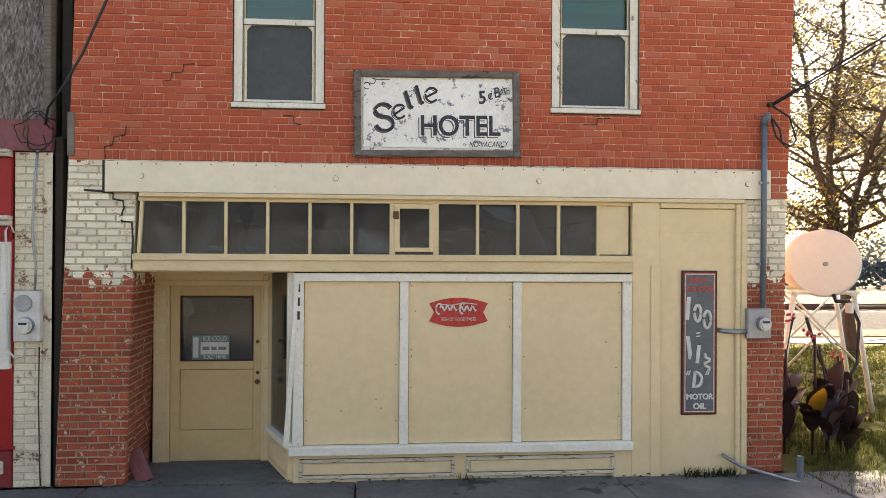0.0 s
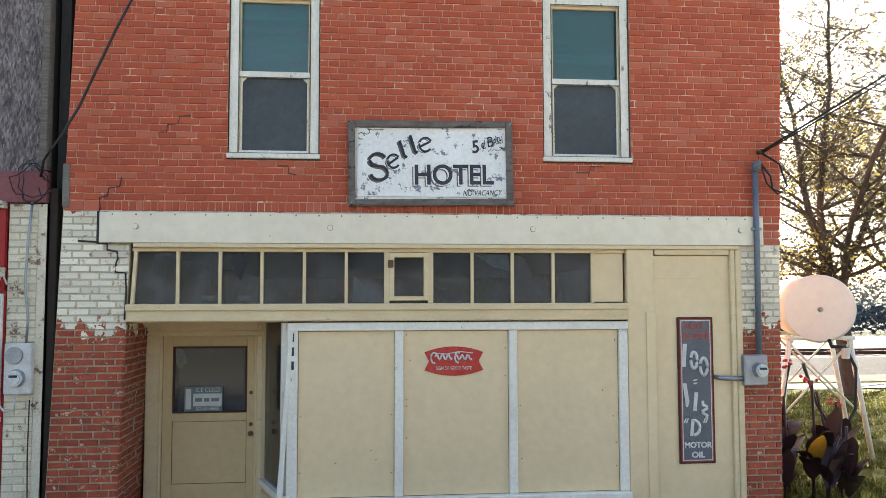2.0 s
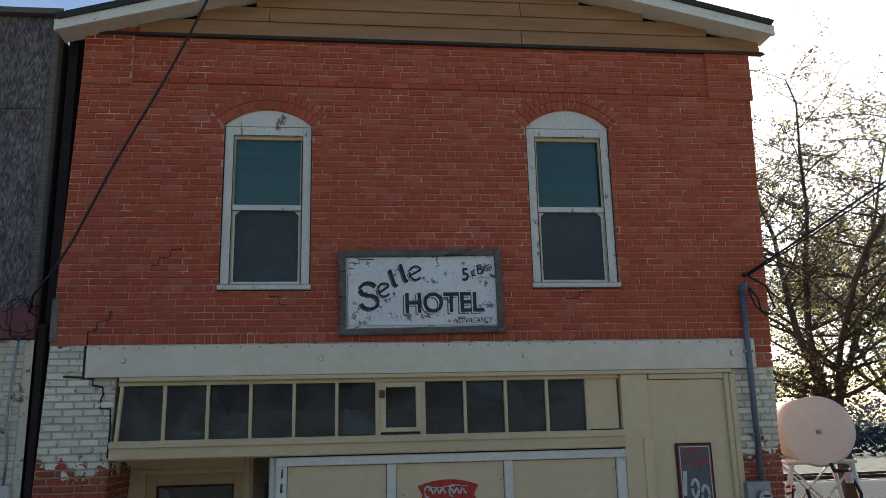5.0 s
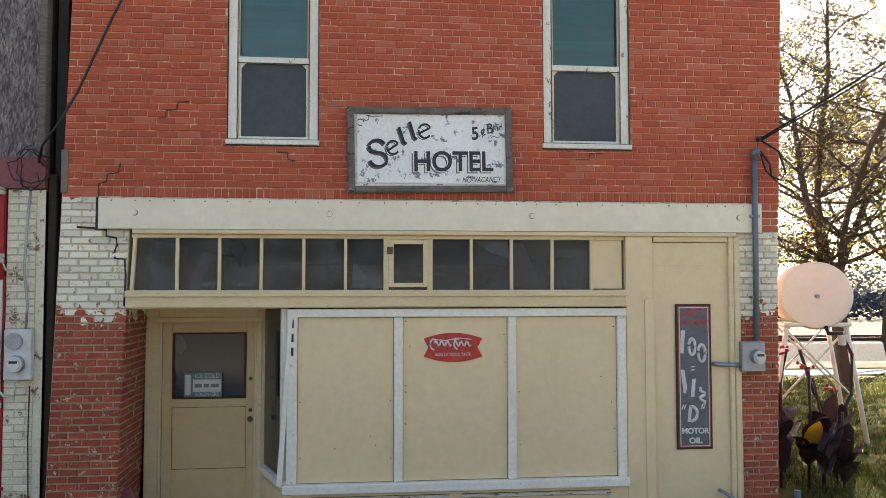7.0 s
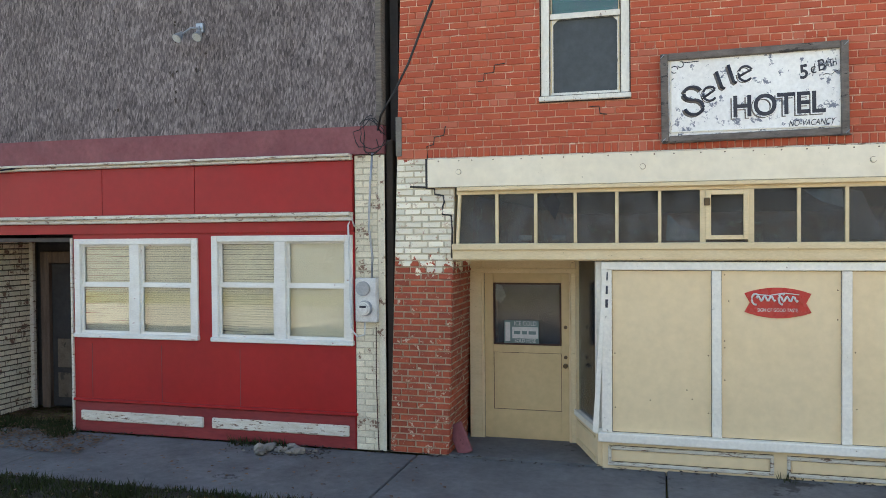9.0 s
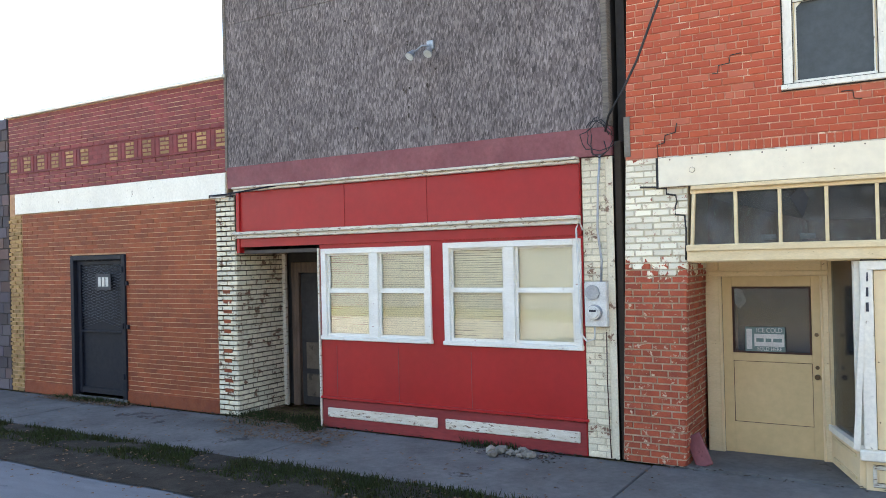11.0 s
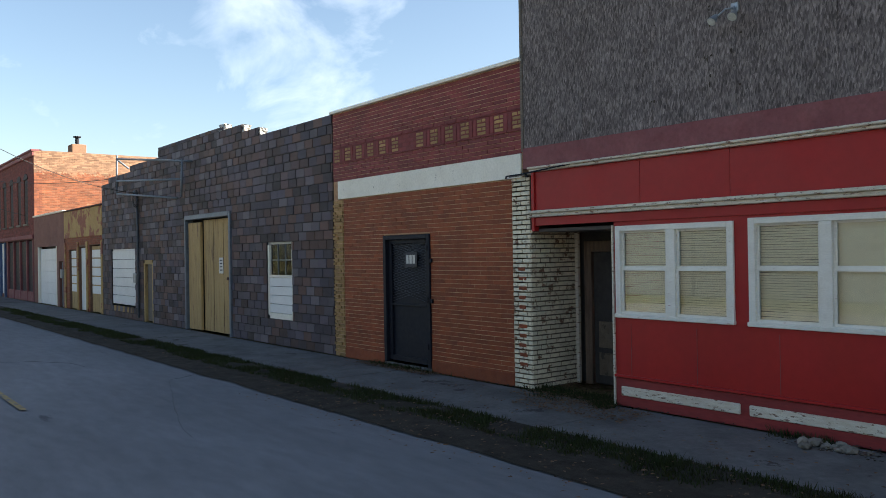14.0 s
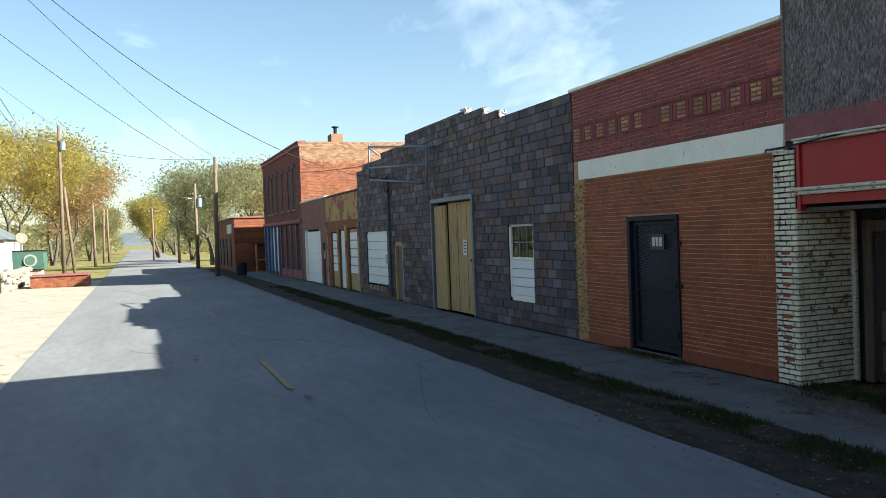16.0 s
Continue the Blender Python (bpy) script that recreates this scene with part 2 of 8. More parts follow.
WHITE_PAINT = (0.78, 0.72, 0.56)
M = dict(
    red_brick=mat("red_painted_brick", (0.45, 0.086, 0.036), (0.335, 0.058, 0.027), 0.75, scale=3.2, bump=0.6, bump_scale=70, vary=0.08,
                  wear=(0.52, 0.25, 0.17), wear_amount=0.3, wear_scale=15,
                  tones=((0.45, 0.084, 0.032), (0.425, 0.077, 0.031), (0.395, 0.068, 0.029), (0.46, 0.094, 0.038), (0.44, 0.082, 0.033), (0.415, 0.072, 0.030), (0.43, 0.080, 0.033), (0.48, 0.128, 0.068))),
    red_mortar=mat("red_mortar", (0.64, 0.36, 0.24), (0.42, 0.14, 0.078), 0.9, scale=5, bump=0.5, wear=(0.68, 0.52, 0.38), wear_amount=0.5, wear_scale=3.0),
    pier_brick=mat("half_painted_brick", (0.44, 0.092, 0.038), (0.31, 0.058, 0.03), 0.8, scale=6, bump=0.4, bump_scale=90, vary=0.2,
                   wear=(0.56, 0.44, 0.31), wear_amount=0.46, wear_scale=9, bands=((2.15, 3.41, WHITE_PAINT),)),
    pier_mortar=mat("weathered_mortar", (0.52, 0.40, 0.28), (0.32, 0.21, 0.135), 0.95, scale=9, bump=0.5, bands=((2.2, 3.41, (0.54, 0.47, 0.34)),)),
    white_brick=mat("cream_painted_brick", (0.78, 0.71, 0.53), (0.66, 0.585, 0.42), 0.7, scale=5, bump=0.3, bump_scale=80, vary=0.12,
                    wear=(0.20, 0.11, 0.07), wear_amount=0.5, wear_scale=5),
    pale_mortar=mat("painted_joint", (0.62, 0.56, 0.42), (0.45, 0.39, 0.28), 0.95, scale=9, bump=0.4),
    white_mortar=mat("stained_joint", (0.15, 0.12, 0.08), (0.075, 0.058, 0.04), 0.95, scale=11, bump=0.4),
    ruddy_brick=mat("ruddy_face_brick", (0.275, 0.066, 0.018), (0.21, 0.044, 0.015), 0.7, scale=4, bump=0.3, vary=0.22),
    plum_brick=mat("plum_face_brick", (0.225, 0.04, 0.038), (0.165, 0.028, 0.03), 0.7, scale=4, bump=0.3, vary=0.24),
    tan_brick=mat("tan_face_brick", (0.40, 0.25, 0.095), (0.31, 0.19, 0.075), 0.75, scale=5, bump=0.3, vary=0.3),
    tan_mortar=mat("pale_raked_joint", (0.60, 0.40, 0.23), (0.33, 0.16, 0.085), 0.95, scale=2.2, bump=0.4),
    block=mat("glazed_clay_block", (0.06, 0.048, 0.055), (0.085, 0.052, 0.044), 0.72, scale=0.9, bump=0.5, bump_scale=30, vary=0.38, spec=0.32,
              tones=((0.088, 0.078, 0.10), (0.05, 0.039, 0.042), (0.108, 0.072, 0.072), (0.115, 0.066, 0.053), (0.088, 0.073, 0.09), (0.148, 0.128, 0.142), (0.09, 0.055, 0.05))),
    block_joint=mat("dark_block_joint", (0.022, 0.02, 0.021), (0.045, 0.04, 0.038), 0.95, scale=8, bump=0.4),
    block_core=mat("broken_block_core", (0.5, 0.48, 0.44), (0.36, 0.33, 0.3), 0.95, scale=22, bump=0.8),
    old_brick=mat("orange_old_brick", (0.225, 0.075, 0.032), (0.155, 0.046, 0.022), 0.85, scale=2.2, bump=0.4, vary=0.4, wear=(0.26, 0.14, 0.08), wear_amount=0.4, wear_scale=0.35, bands=((6.55, 9.0, (0.235, 0.135, 0.082)),)),
    old_joint=mat("sandy_joint", (0.24, 0.14, 0.09), (0.17, 0.095, 0.062), 0.95, scale=8, bump=0.4),
    cream=mat("cream_paint", (0.755, 0.592, 0.352), (0.735, 0.57, 0.33), 0.5, scale=1.0, bump=0.08, bump_scale=14, even=0.75, wear=(0.40, 0.29, 0.17), wear_amount=0.07, wear_scale=16),
    cream_trim=mat("cream_trim_paint", (0.725, 0.58, 0.345), (0.665, 0.515, 0.29), 0.55, scale=3, bump=0.1, even=0.5, wear=(0.24, 0.165, 0.1), wear_amount=0.24, wear_scale=12, stretch=(1, 1, 3)),
    window_white=mat("weathered_white_paint", (0.79, 0.77, 0.69), (0.72, 0.69, 0.60), 0.5, scale=3, bump=0.12, even=0.5, wear=(0.33, 0.15, 0.12), wear_amount=0.27, wear_scale=8, stretch=(1, 1, 2.5)),
    sash_white=mat("flaking_sash_paint", (0.80, 0.765, 0.66), (0.72, 0.68, 0.57), 0.6, scale=4, bump=0.2, even=0.3, wear=(0.20, 0.15, 0.11), wear_amount=0.36, wear_scale=9, stretch=(1, 1, 0.5)),
    white=mat("white_trim_paint", (0.83, 0.785, 0.67), (0.77, 0.72, 0.60), 0.55, scale=3, bump=0.1, even=0.5, wear=(0.27, 0.22, 0.16), wear_amount=0.26, wear_scale=13),
    lintel=mat("painted_steel_lintel", (0.80, 0.72, 0.55), (0.76, 0.67, 0.49), 0.5, scale=1.0, bump=0.06, even=0.7, wear=(0.33, 0.24, 0.15), wear_amount=0.17, wear_scale=11),
    red_paint=mat("red_panel_paint", (0.36, 0.0155, 0.015), (0.325, 0.014, 0.014), 0.45, scale=1.0, bump=0.04, bump_scale=15, even=0.6, spec=0.3, wear=(0.24, 0.015, 0.014), wear_amount=0.1, wear_scale=2.5),
    base_red=mat("dull_base_red", (0.275, 0.033, 0.032), (0.22, 0.025, 0.025), 0.7, scale=2.5, bump=0.15, wear=(0.20, 0.03, 0.03), wear_amount=0.35, wear_scale=3, stretch=(0.4, 1, 2)),
    bare_door=mat("grimy_door_panel", (0.15, 0.12, 0.085), (0.10, 0.08, 0.055), 0.8, scale=4, bump=0.2, wear=(0.05, 0.04, 0.03), wear_amount=0.45, wear_scale=5),
    maroon=mat("faded_maroon_paint", (0.19, 0.055, 0.06), (0.24, 0.08, 0.08), 0.7, scale=2.5, bump=0.15, wear=(0.13, 0.04, 0.045), wear_amount=0.3, wear_scale=5),
    peel_trim=mat("peeling_white_trim", (0.68, 0.64, 0.54), (0.56, 0.49, 0.37), 0.7, scale=7, bump=0.3, wear=(0.17, 0.10, 0.065), wear_amount=0.5, wear_scale=9, stretch=(1, 1, 4)),
    osb=mat("weathered_strand_board", (0.19, 0.167, 0.16), (0.132, 0.113, 0.108), 0.95, scale=3, bump=0.9, bump_scale=45,
            wear=(0.085, 0.07, 0.065), wear_amount=0.22, wear_scale=10),
    grey_wood=mat("weathered_grey_wood", (0.2, 0.17, 0.14), (0.11, 0.095, 0.08), 0.9, scale=10, bump=0.6, stretch=(0.5, 1, 6)),
    siding=mat("tan_gable_siding", (0.40, 0.22, 0.10), (0.34, 0.17, 0.075), 0.7, scale=2, bump=0.2, stretch=(1, 1, 6)),
    dark=mat("near_black", (0.035, 0.033, 0.032), (0.05, 0.046, 0.042), 0.9, scale=2),
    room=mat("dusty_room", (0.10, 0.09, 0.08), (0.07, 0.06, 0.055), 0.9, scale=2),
    screen=mat("grey_insect_screen", (0.060, 0.070, 0.072), (0.05, 0.058, 0.06), 0.6, scale=2, bump=0.1, bump_scale=300),
    blind=mat("green_roller_blind", (0.012, 0.15, 0.095), (0.008, 0.10, 0.066), 0.8, scale=3, stretch=(0.4, 1, 14), bump=0.2, spec=0.1),
    blinds=mat("ivory_slat_blind", (0.88, 0.78, 0.57), (0.85, 0.74, 0.53), 0.5, scale=2, bump=0.05, even=0.6),
    glass=glass("dusty_glass", (0.6, 0.65, 0.68), 0.10, 0.42, 0.25, (0.13, 0.135, 0.14), 1.40),
    clear=glass("window_glass", (0.93, 0.95, 0.94), 0.02, 0.03),
    door_cream=mat("ochre_door_paint", (0.63, 0.465, 0.235), (0.59, 0.43, 0.21), 0.5, scale=1.2, bump=0.06, even=0.7, wear=(0.3, 0.2, 0.1), wear_amount=0.06, wear_scale=10),
    brass=mat("dark_brass", (0.12, 0.085, 0.05), rough=0.4, metal=0.8),
    galv=mat("galvanised_steel", (0.36, 0.38, 0.40), (0.28, 0.30, 0.32), 0.45, 0.6, scale=9, bump=0.05),
    conduit=mat("grey_conduit", (0.17, 0.20, 0.235), (0.13, 0.155, 0.185), 0.5, 0.2, scale=8),
    meter_glass=mat("meter_glass", (0.62, 0.64, 0.62), rough=0.12, spec=0.7),
    black=mat("black_rubber", (0.014, 0.014, 0.015), (0.02, 0.02, 0.02), 0.6, scale=5),
    iron=mat("black_iron", (0.009, 0.011, 0.019), (0.013, 0.015, 0.022), 0.6, 0.0, scale=5, spec=0.2),
    sign_white=mat("enamelled_white_sign", (0.80, 0.79, 0.74), (0.76, 0.74, 0.69), 0.5, scale=3, bump=0.05, even=0.5, wear=(0.17, 0.18, 0.21), wear_amount=0.50, wear_scale=9.5),
    sign_frame=mat("sign_frame_wood", (0.20, 0.17, 0.145), (0.10, 0.085, 0.072), 0.85, scale=8, bump=0.5, stretch=(0.6, 1, 2), wear=(0.04, 0.034, 0.03), wear_amount=0.45, wear_scale=7),
    ink=mat("faded_navy_lettering", (0.022, 0.024, 0.035), (0.045, 0.045, 0.055), 0.6, scale=14),
    cola_red=mat("glossy_red_enamel", (0.5, 0.022, 0.02), (0.45, 0.02, 0.018), 0.3, scale=3),
    sign_pale=mat("pale_lettering", (0.68, 0.67, 0.62), rough=0.5, scale=8),
    oil_grey=mat("blue_grey_enamel", (0.088, 0.102, 0.118), (0.112, 0.128, 0.145), 0.35, scale=5, wear=(0.1, 0.05, 0.03), wear_amount=0.04, wear_scale=16),
    oil_red=mat("dull_red_enamel", (0.42, 0.06, 0.05), (0.36, 0.05, 0.042), 0.4, scale=5),
    rust=mat("rust_brown", (0.09, 0.035, 0.02), (0.05, 0.025, 0.018), 0.8, scale=18, bump=0.4),
    teal=mat("dark_teal_card", (0.15, 0.22, 0.20), (0.12, 0.18, 0.17), 0.5, scale=8),
    concrete=mat("old_sidewalk_concrete", (0.168, 0.165, 0.160), (0.108, 0.105, 0.10), 0.9, scale=1.3, bump=0.5, bump_scale=50, spec=0.25, wear=(0.058, 0.054, 0.05), wear_amount=0.40, wear_scale=1.1),
    asphalt=mat("worn_grey_asphalt", (0.186, 0.190, 0.198), (0.158, 0.162, 0.168), 0.95, scale=0.7, bump=0.5, bump_scale=140, even=0.2, spec=0.25, wear=(0.08, 0.083, 0.088), wear_amount=0.24, wear_scale=0.9, stretch=(0.3, 1, 1)),
    asphalt_dark=mat("dark_crack_filler", (0.06, 0.06, 0.06), rough=0.95),
    # one dark brown for grit, joint strips and the reveal shadow outline
    grit_and_shade_dark=mat("dark_grit_and_shade", (0.06, 0.045, 0.032), rough=0.95, scale=9, vary=0.4),
    dull_wall=mat("dull_grey_blocker", (0.11, 0.11, 0.105), (0.09, 0.09, 0.085), 0.9, scale=1),
    apron=mat("pale_broken_concrete", (0.35, 0.32, 0.265), (0.27, 0.245, 0.195), 0.95, scale=1.5, bump=0.7, bump_scale=30, wear=(0.17, 0.145, 0.085), wear_amount=0.42, wear_scale=1.1),
    dusky_brick=mat("dusky_red_brick", (0.20, 0.047, 0.036), (0.145, 0.034, 0.03), 0.85, scale=3, bump=0.4, vary=0.3, wear=(0.27, 0.12, 0.09), wear_amount=0.3, wear_scale=1.2),
    dusky_joint=mat("dusky_joint", (0.15, 0.06, 0.05), (0.1, 0.045, 0.04), 0.95, scale=8),
    # yard copy of the dry grass, darkened against the strong sunlight
    yard_field=mat("darkened_yard_grass", (0.06, 0.055, 0.027), (0.036, 0.04, 0.017), 0.97, scale=0.8, bump=0.8, bump_scale=20, spec=0.05),
    road_yellow=mat("worn_road_paint", (0.33, 0.235, 0.085), (0.24, 0.175, 0.075), 0.85, scale=9, wear=(0.12, 0.115, 0.11), wear_amount=0.62, wear_scale=9),
    dirt=mat("verge_dirt", (0.066, 0.056, 0.044), (0.032, 0.028, 0.022), 0.97, scale=3.5, bump=0.9, bump_scale=30, spec=0.1),
    field=mat("dry_grass_ground", (0.23, 0.19, 0.085), (0.13, 0.14, 0.045), 0.97, scale=0.8, bump=0.8, bump_scale=20, spec=0.05),
    lawn=mat("lawn_ground", (0.085, 0.10, 0.021), (0.14, 0.12, 0.036), 0.97, scale=2.5, bump=0.9, bump_scale=40, spec=0.05),
    gravel=mat("rail_ballast", (0.045, 0.044, 0.043), (0.014, 0.0135, 0.013), 0.97, scale=14, bump=1.0, bump_scale=18, spec=0.05),
    grass=mat("verge_grass", (0.04, 0.06, 0.016), (0.055, 0.058, 0.02), 0.8, scale=3, vary=0.4),
    lawn_blade=mat("lawn_blades", (0.085, 0.105, 0.024), (0.12, 0.11, 0.035), 0.8, scale=2, vary=0.4),
    leaf_dry=mat("fallen_leaf", (0.21, 0.125, 0.065), (0.11, 0.062, 0.034), 0.85, scale=8, vary=0.4),
    tank=mat("cream_tank_paint", (0.80, 0.75, 0.67), (0.77, 0.71, 0.62), 0.45, scale=1.0, bump=0.03, even=0.9),
    bark=mat("grey_bark", (0.11, 0.09, 0.075), (0.06, 0.05, 0.042), 0.95, scale=8, bump=0.9, stretch=(1, 1, 0.3)),
    leaf_yellow=mat("yellowing_leaves", (0.60, 0.47, 0.12), (0.42, 0.37, 0.11), 0.6, scale=0.5, vary=0.35),
    leaf_olive=mat("olive_leaves", (0.42, 0.39, 0.19), (0.29, 0.28, 0.13), 0.7, scale=0.5, vary=0.35),
    leaf_dark=mat("dull_dark_leaves", (0.15, 0.125, 0.10), (0.12, 0.115, 0.06), 0.7, scale=0.8, vary=0.4),
    leaf_rust=mat("rusty_autumn_leaves", (0.55, 0.34, 0.18), (0.42, 0.29, 0.15), 0.7, scale=0.5, vary=0.35),
    # distance haze is mixed into these far plant and ridge colours
    thicket=mat("hazy_blue_thicket", (0.075, 0.09, 0.095), (0.05, 0.062, 0.066), 0.9, scale=0.3, vary=0.3, spec=0.05),
    leaf_haze=mat("hazy_field_trees", (0.19, 0.205, 0.20), (0.15, 0.16, 0.15), 0.9, scale=0.1, vary=0.25, spec=0.05),
    haze_hill=mat("hazy_ridge", (0.13, 0.155, 0.17), (0.11, 0.135, 0.15), 1.0, scale=0.01, spec=0.0),
    leaf_green=mat("dull_green_leaves", (0.36, 0.37, 0.22), (0.25, 0.27, 0.16), 0.7, scale=0.5, vary=0.35),
    canna=mat("bronze_canna_leaf", (0.035, 0.017, 0.022), (0.05, 0.026, 0.024), 0.45, scale=4, vary=0.3, spec=0.3),
    canna_sunlit=mat("sunlit_canna_leaf", (0.6, 0.34, 0.03), (0.5, 0.2, 0.03), 0.4, scale=5),
    canna_flower=mat("red_canna_flower", (0.55, 0.02, 0.03), rough=0.5, scale=8),
    pole=mat("creosoted_pole", (0.17, 0.12, 0.085), (0.10, 0.07, 0.05), 0.9, scale=5, bump=0.5, stretch=(3, 3, 0.4)),
    mustard=mat("peeling_mustard_paint", (0.46, 0.30, 0.11), (0.40, 0.25, 0.09), 0.8, scale=2, bump=0.25, wear=(0.25, 0.085, 0.05), wear_amount=0.68, wear_scale=0.9),
    mauve=mat("mauve_stucco", (0.24, 0.115, 0.085), (0.19, 0.09, 0.07), 0.9, scale=2, bump=0.3),
    yellow_board=mat("weathered_yellow_boards", (0.46, 0.32, 0.135), (0.36, 0.235, 0.10), 0.8, scale=3, bump=0.35, stretch=(5, 1, 0.4), wear=(0.2, 0.125, 0.07), wear_amount=0.46, wear_scale=3),
    blue=mat("blue_shopfront_paint", (0.05, 0.10, 0.22), (0.04, 0.08, 0.17), 0.5, scale=3),
    garage_white=mat("white_garage_panel", (0.72, 0.72, 0.7), (0.68, 0.68, 0.66), 0.5, scale=2, bump=0.05, even=0.7),
    stone=mat("pale_rubble_stone", (0.27, 0.245, 0.2), (0.19, 0.17, 0.14), 0.95, scale=4, bump=0.7, vary=0.3),
    roofing=mat("tar_roofing", (0.05, 0.05, 0.05), rough=0.95, scale=3),
    dumpster_green=mat("green_container_paint", (0.045, 0.12, 0.095), (0.06, 0.11, 0.09), 0.6, scale=3),
)

strand_board(M["osb"])
for key in ("leaf_yellow", "leaf_olive", "leaf_rust", "leaf_green", "leaf_dark", "canna_sunlit", "grass", "lawn_blade"):
    leafy(M[key])

# ---- building helpers ----
def thing(name, at=(0, 0, 0), label="", category="", group="", kind=""):
    ob = new(name)
    ob.location = at
    ob.empty_display_size = 0.2
    return tagged(ob, label, category, group, kind)


def obj(name, me, material, parent=None, label=""):
    if material is not None and not me.materials:
        me.materials.append(material)
    ob = new(name, me)
    if parent is not None:
        ob.parent = parent
        if parent.parent is None:
            ob.matrix_parent_inverse = parent.matrix_basis.inverted()
    if label:
        ob["label"] = label
    return ob


def part(name, bm, material, parent, label=""):
    me = bpy.data.meshes.new(name)
    bm.normal_update()
    bm.to_mesh(me)
    bm.free()
    return obj(name, me, material, parent, label)


def add_box(bm, x0, x1, y0, y1, z0, z1):
    r = bmesh.ops.create_cube(bm, size=1.0)
    for v in r["verts"]:
        v.co = Vector(((x0 + x1) / 2 + v.co.x * (x1 - x0), (y0 + y1) / 2 + v.co.y * (y1 - y0), (z0 + z1) / 2 + v.co.z * (z1 - z0)))
    return r["verts"]


def box(name, x0, x1, y0, y1, z0, z1, material, parent, bev=0.005, label=""):
    bm = bmesh.new()
    add_box(bm, x0, x1, y0, y1, z0, z1)
    if bev:
        bmesh.ops.bevel(bm, geom=bm.edges[:], offset=min(bev, 0.3 * min(x1 - x0, y1 - y0, z1 - z0)), segments=1, affect="EDGES")
    return part(name, bm, material, parent, label)


def prism(name, outline, y0, y1, material, parent, label="", axis="y"):
    """An outline of (x, z) pairs pulled from y0 to y1."""
    bm = bmesh.new()
    f = bm.faces.new([bm.verts.new((x, y0, z)) for x, z in outline])
    r = bmesh.ops.extrude_face_region(bm, geom=[f])
    for v in r["geom"]:
        if isinstance(v, bmesh.types.BMVert):
            v.co.y = y1
    bmesh.ops.recalc_face_normals(bm, faces=bm.faces[:])
    return part(name, bm, material, parent, label)


def tube(name, pts, radius, material, parent=None, sides=8, label="", taper=None):
    """A round bar along a line of points."""
    pts = [Vector(p) for p in pts]
    verts, faces = [], []
    for i, p in enumerate(pts):
        d = (pts[min(i + 1, len(pts) - 1)] - pts[max(i - 1, 0)]).normalized()
        a = d.orthogonal().normalized() if abs(d.z) > 0.99 else d.cross(Vector((0, 0, 1))).normalized()
        b = d.cross(a)
        r = radius if taper is None else radius + (taper - radius) * i / (len(pts) - 1)
        for k in range(sides):
            w = 2 * math.pi * k / sides
            verts.append(p + a * math.cos(w) * r + b * math.sin(w) * r)
    for i in range(len(pts) - 1):
        for k in range(sides):
            k2 = (k + 1) % sides
            faces.append((i * sides + k, i * sides + k2, (i + 1) * sides + k2, (i + 1) * sides + k))
    faces.append(tuple(range(sides))[::-1])
    faces.append(tuple((len(pts) - 1) * sides + k for k in range(sides)))
    me = bpy.data.meshes.new(name)
    me.from_pydata(verts, [], faces)
    for p in me.polygons:
        p.use_smooth = len(p.vertices) == 4
    return obj(name, me, material, parent, label)


def cyl(name, c, axis, radius, depth, material, parent, sides=24, bev=0.0, label=""):
    bm = bmesh.new()
    bmesh.ops.create_cone(bm, cap_ends=True, segments=sides, radius1=radius, radius2=radius, depth=depth)
    if bev:
        es = [e for e in bm.edges if abs(e.verts[0].co.z - e.verts[1].co.z) < 1e-6]
        bmesh.ops.bevel(bm, geom=es, offset=bev, segments=2, affect="EDGES")
    bm.transform(Matrix.Translation(c) @ Vector(axis).to_track_quat("Z", "Y").to_matrix().to_4x4())
    return part(name, bm, material, parent, label)


def sag(a, b, drop, n=14):
    a, b = Vector(a), Vector(b)
    return [a.lerp(b, i / n) - Vector((0, 0, drop * 4 * (i / n) * (1 - i / n))) for i in range(n + 1)]


def slab(name, x0, x1, z0, z1, y0, y1, holes, material, parent, label=""):
    """A wall of real thickness with openings (x0, x1, z0, z1) through it."""
    xs = sorted({x0, x1, *[min(max(v, x0), x1) for h in holes for v in h[:2]]})
    zs = sorted({z0, z1, *[min(max(v, z0), z1) for h in holes for v in h[2:]]})
    solid = {}
    for i in range(len(xs) - 1):
        for j in range(len(zs) - 1):
            cx, cz = (xs[i] + xs[i + 1]) / 2, (zs[j] + zs[j + 1]) / 2
            solid[i, j] = not any(h[0] < cx < h[1] and h[2] < cz < h[3] for h in holes)
    verts, faces, ids = [], [], {}

    def vid(*p):
        if p not in ids:
            ids[p] = len(verts)
            verts.append(p)
        return ids[p]
    for (i, j), s in solid.items():
        if not s:
            continue
        a, b, c, d = xs[i], xs[i + 1], zs[j], zs[j + 1]
        faces.append((vid(a, y0, c), vid(b, y0, c), vid(b, y0, d), vid(a, y0, d)))
        faces.append((vid(b, y1, c), vid(a, y1, c), vid(a, y1, d), vid(b, y1, d)))
        if not solid.get((i - 1, j)):
            faces.append((vid(a, y1, c), vid(a, y0, c), vid(a, y0, d), vid(a, y1, d)))
        if not solid.get((i + 1, j)):
            faces.append((vid(b, y0, c), vid(b, y1, c), vid(b, y1, d), vid(b, y0, d)))
        if not solid.get((i, j - 1)):
            faces.append((vid(a, y1, c), vid(b, y1, c), vid(b, y0, c), vid(a, y0, c)))
        if not solid.get((i, j + 1)):
            faces.append((vid(a, y0, d), vid(b, y0, d), vid(b, y1, d), vid(a, y1, d)))
    me = bpy.data.meshes.new(name)
    me.from_pydata(verts, [], faces)
    return obj(name, me, material, parent, label)


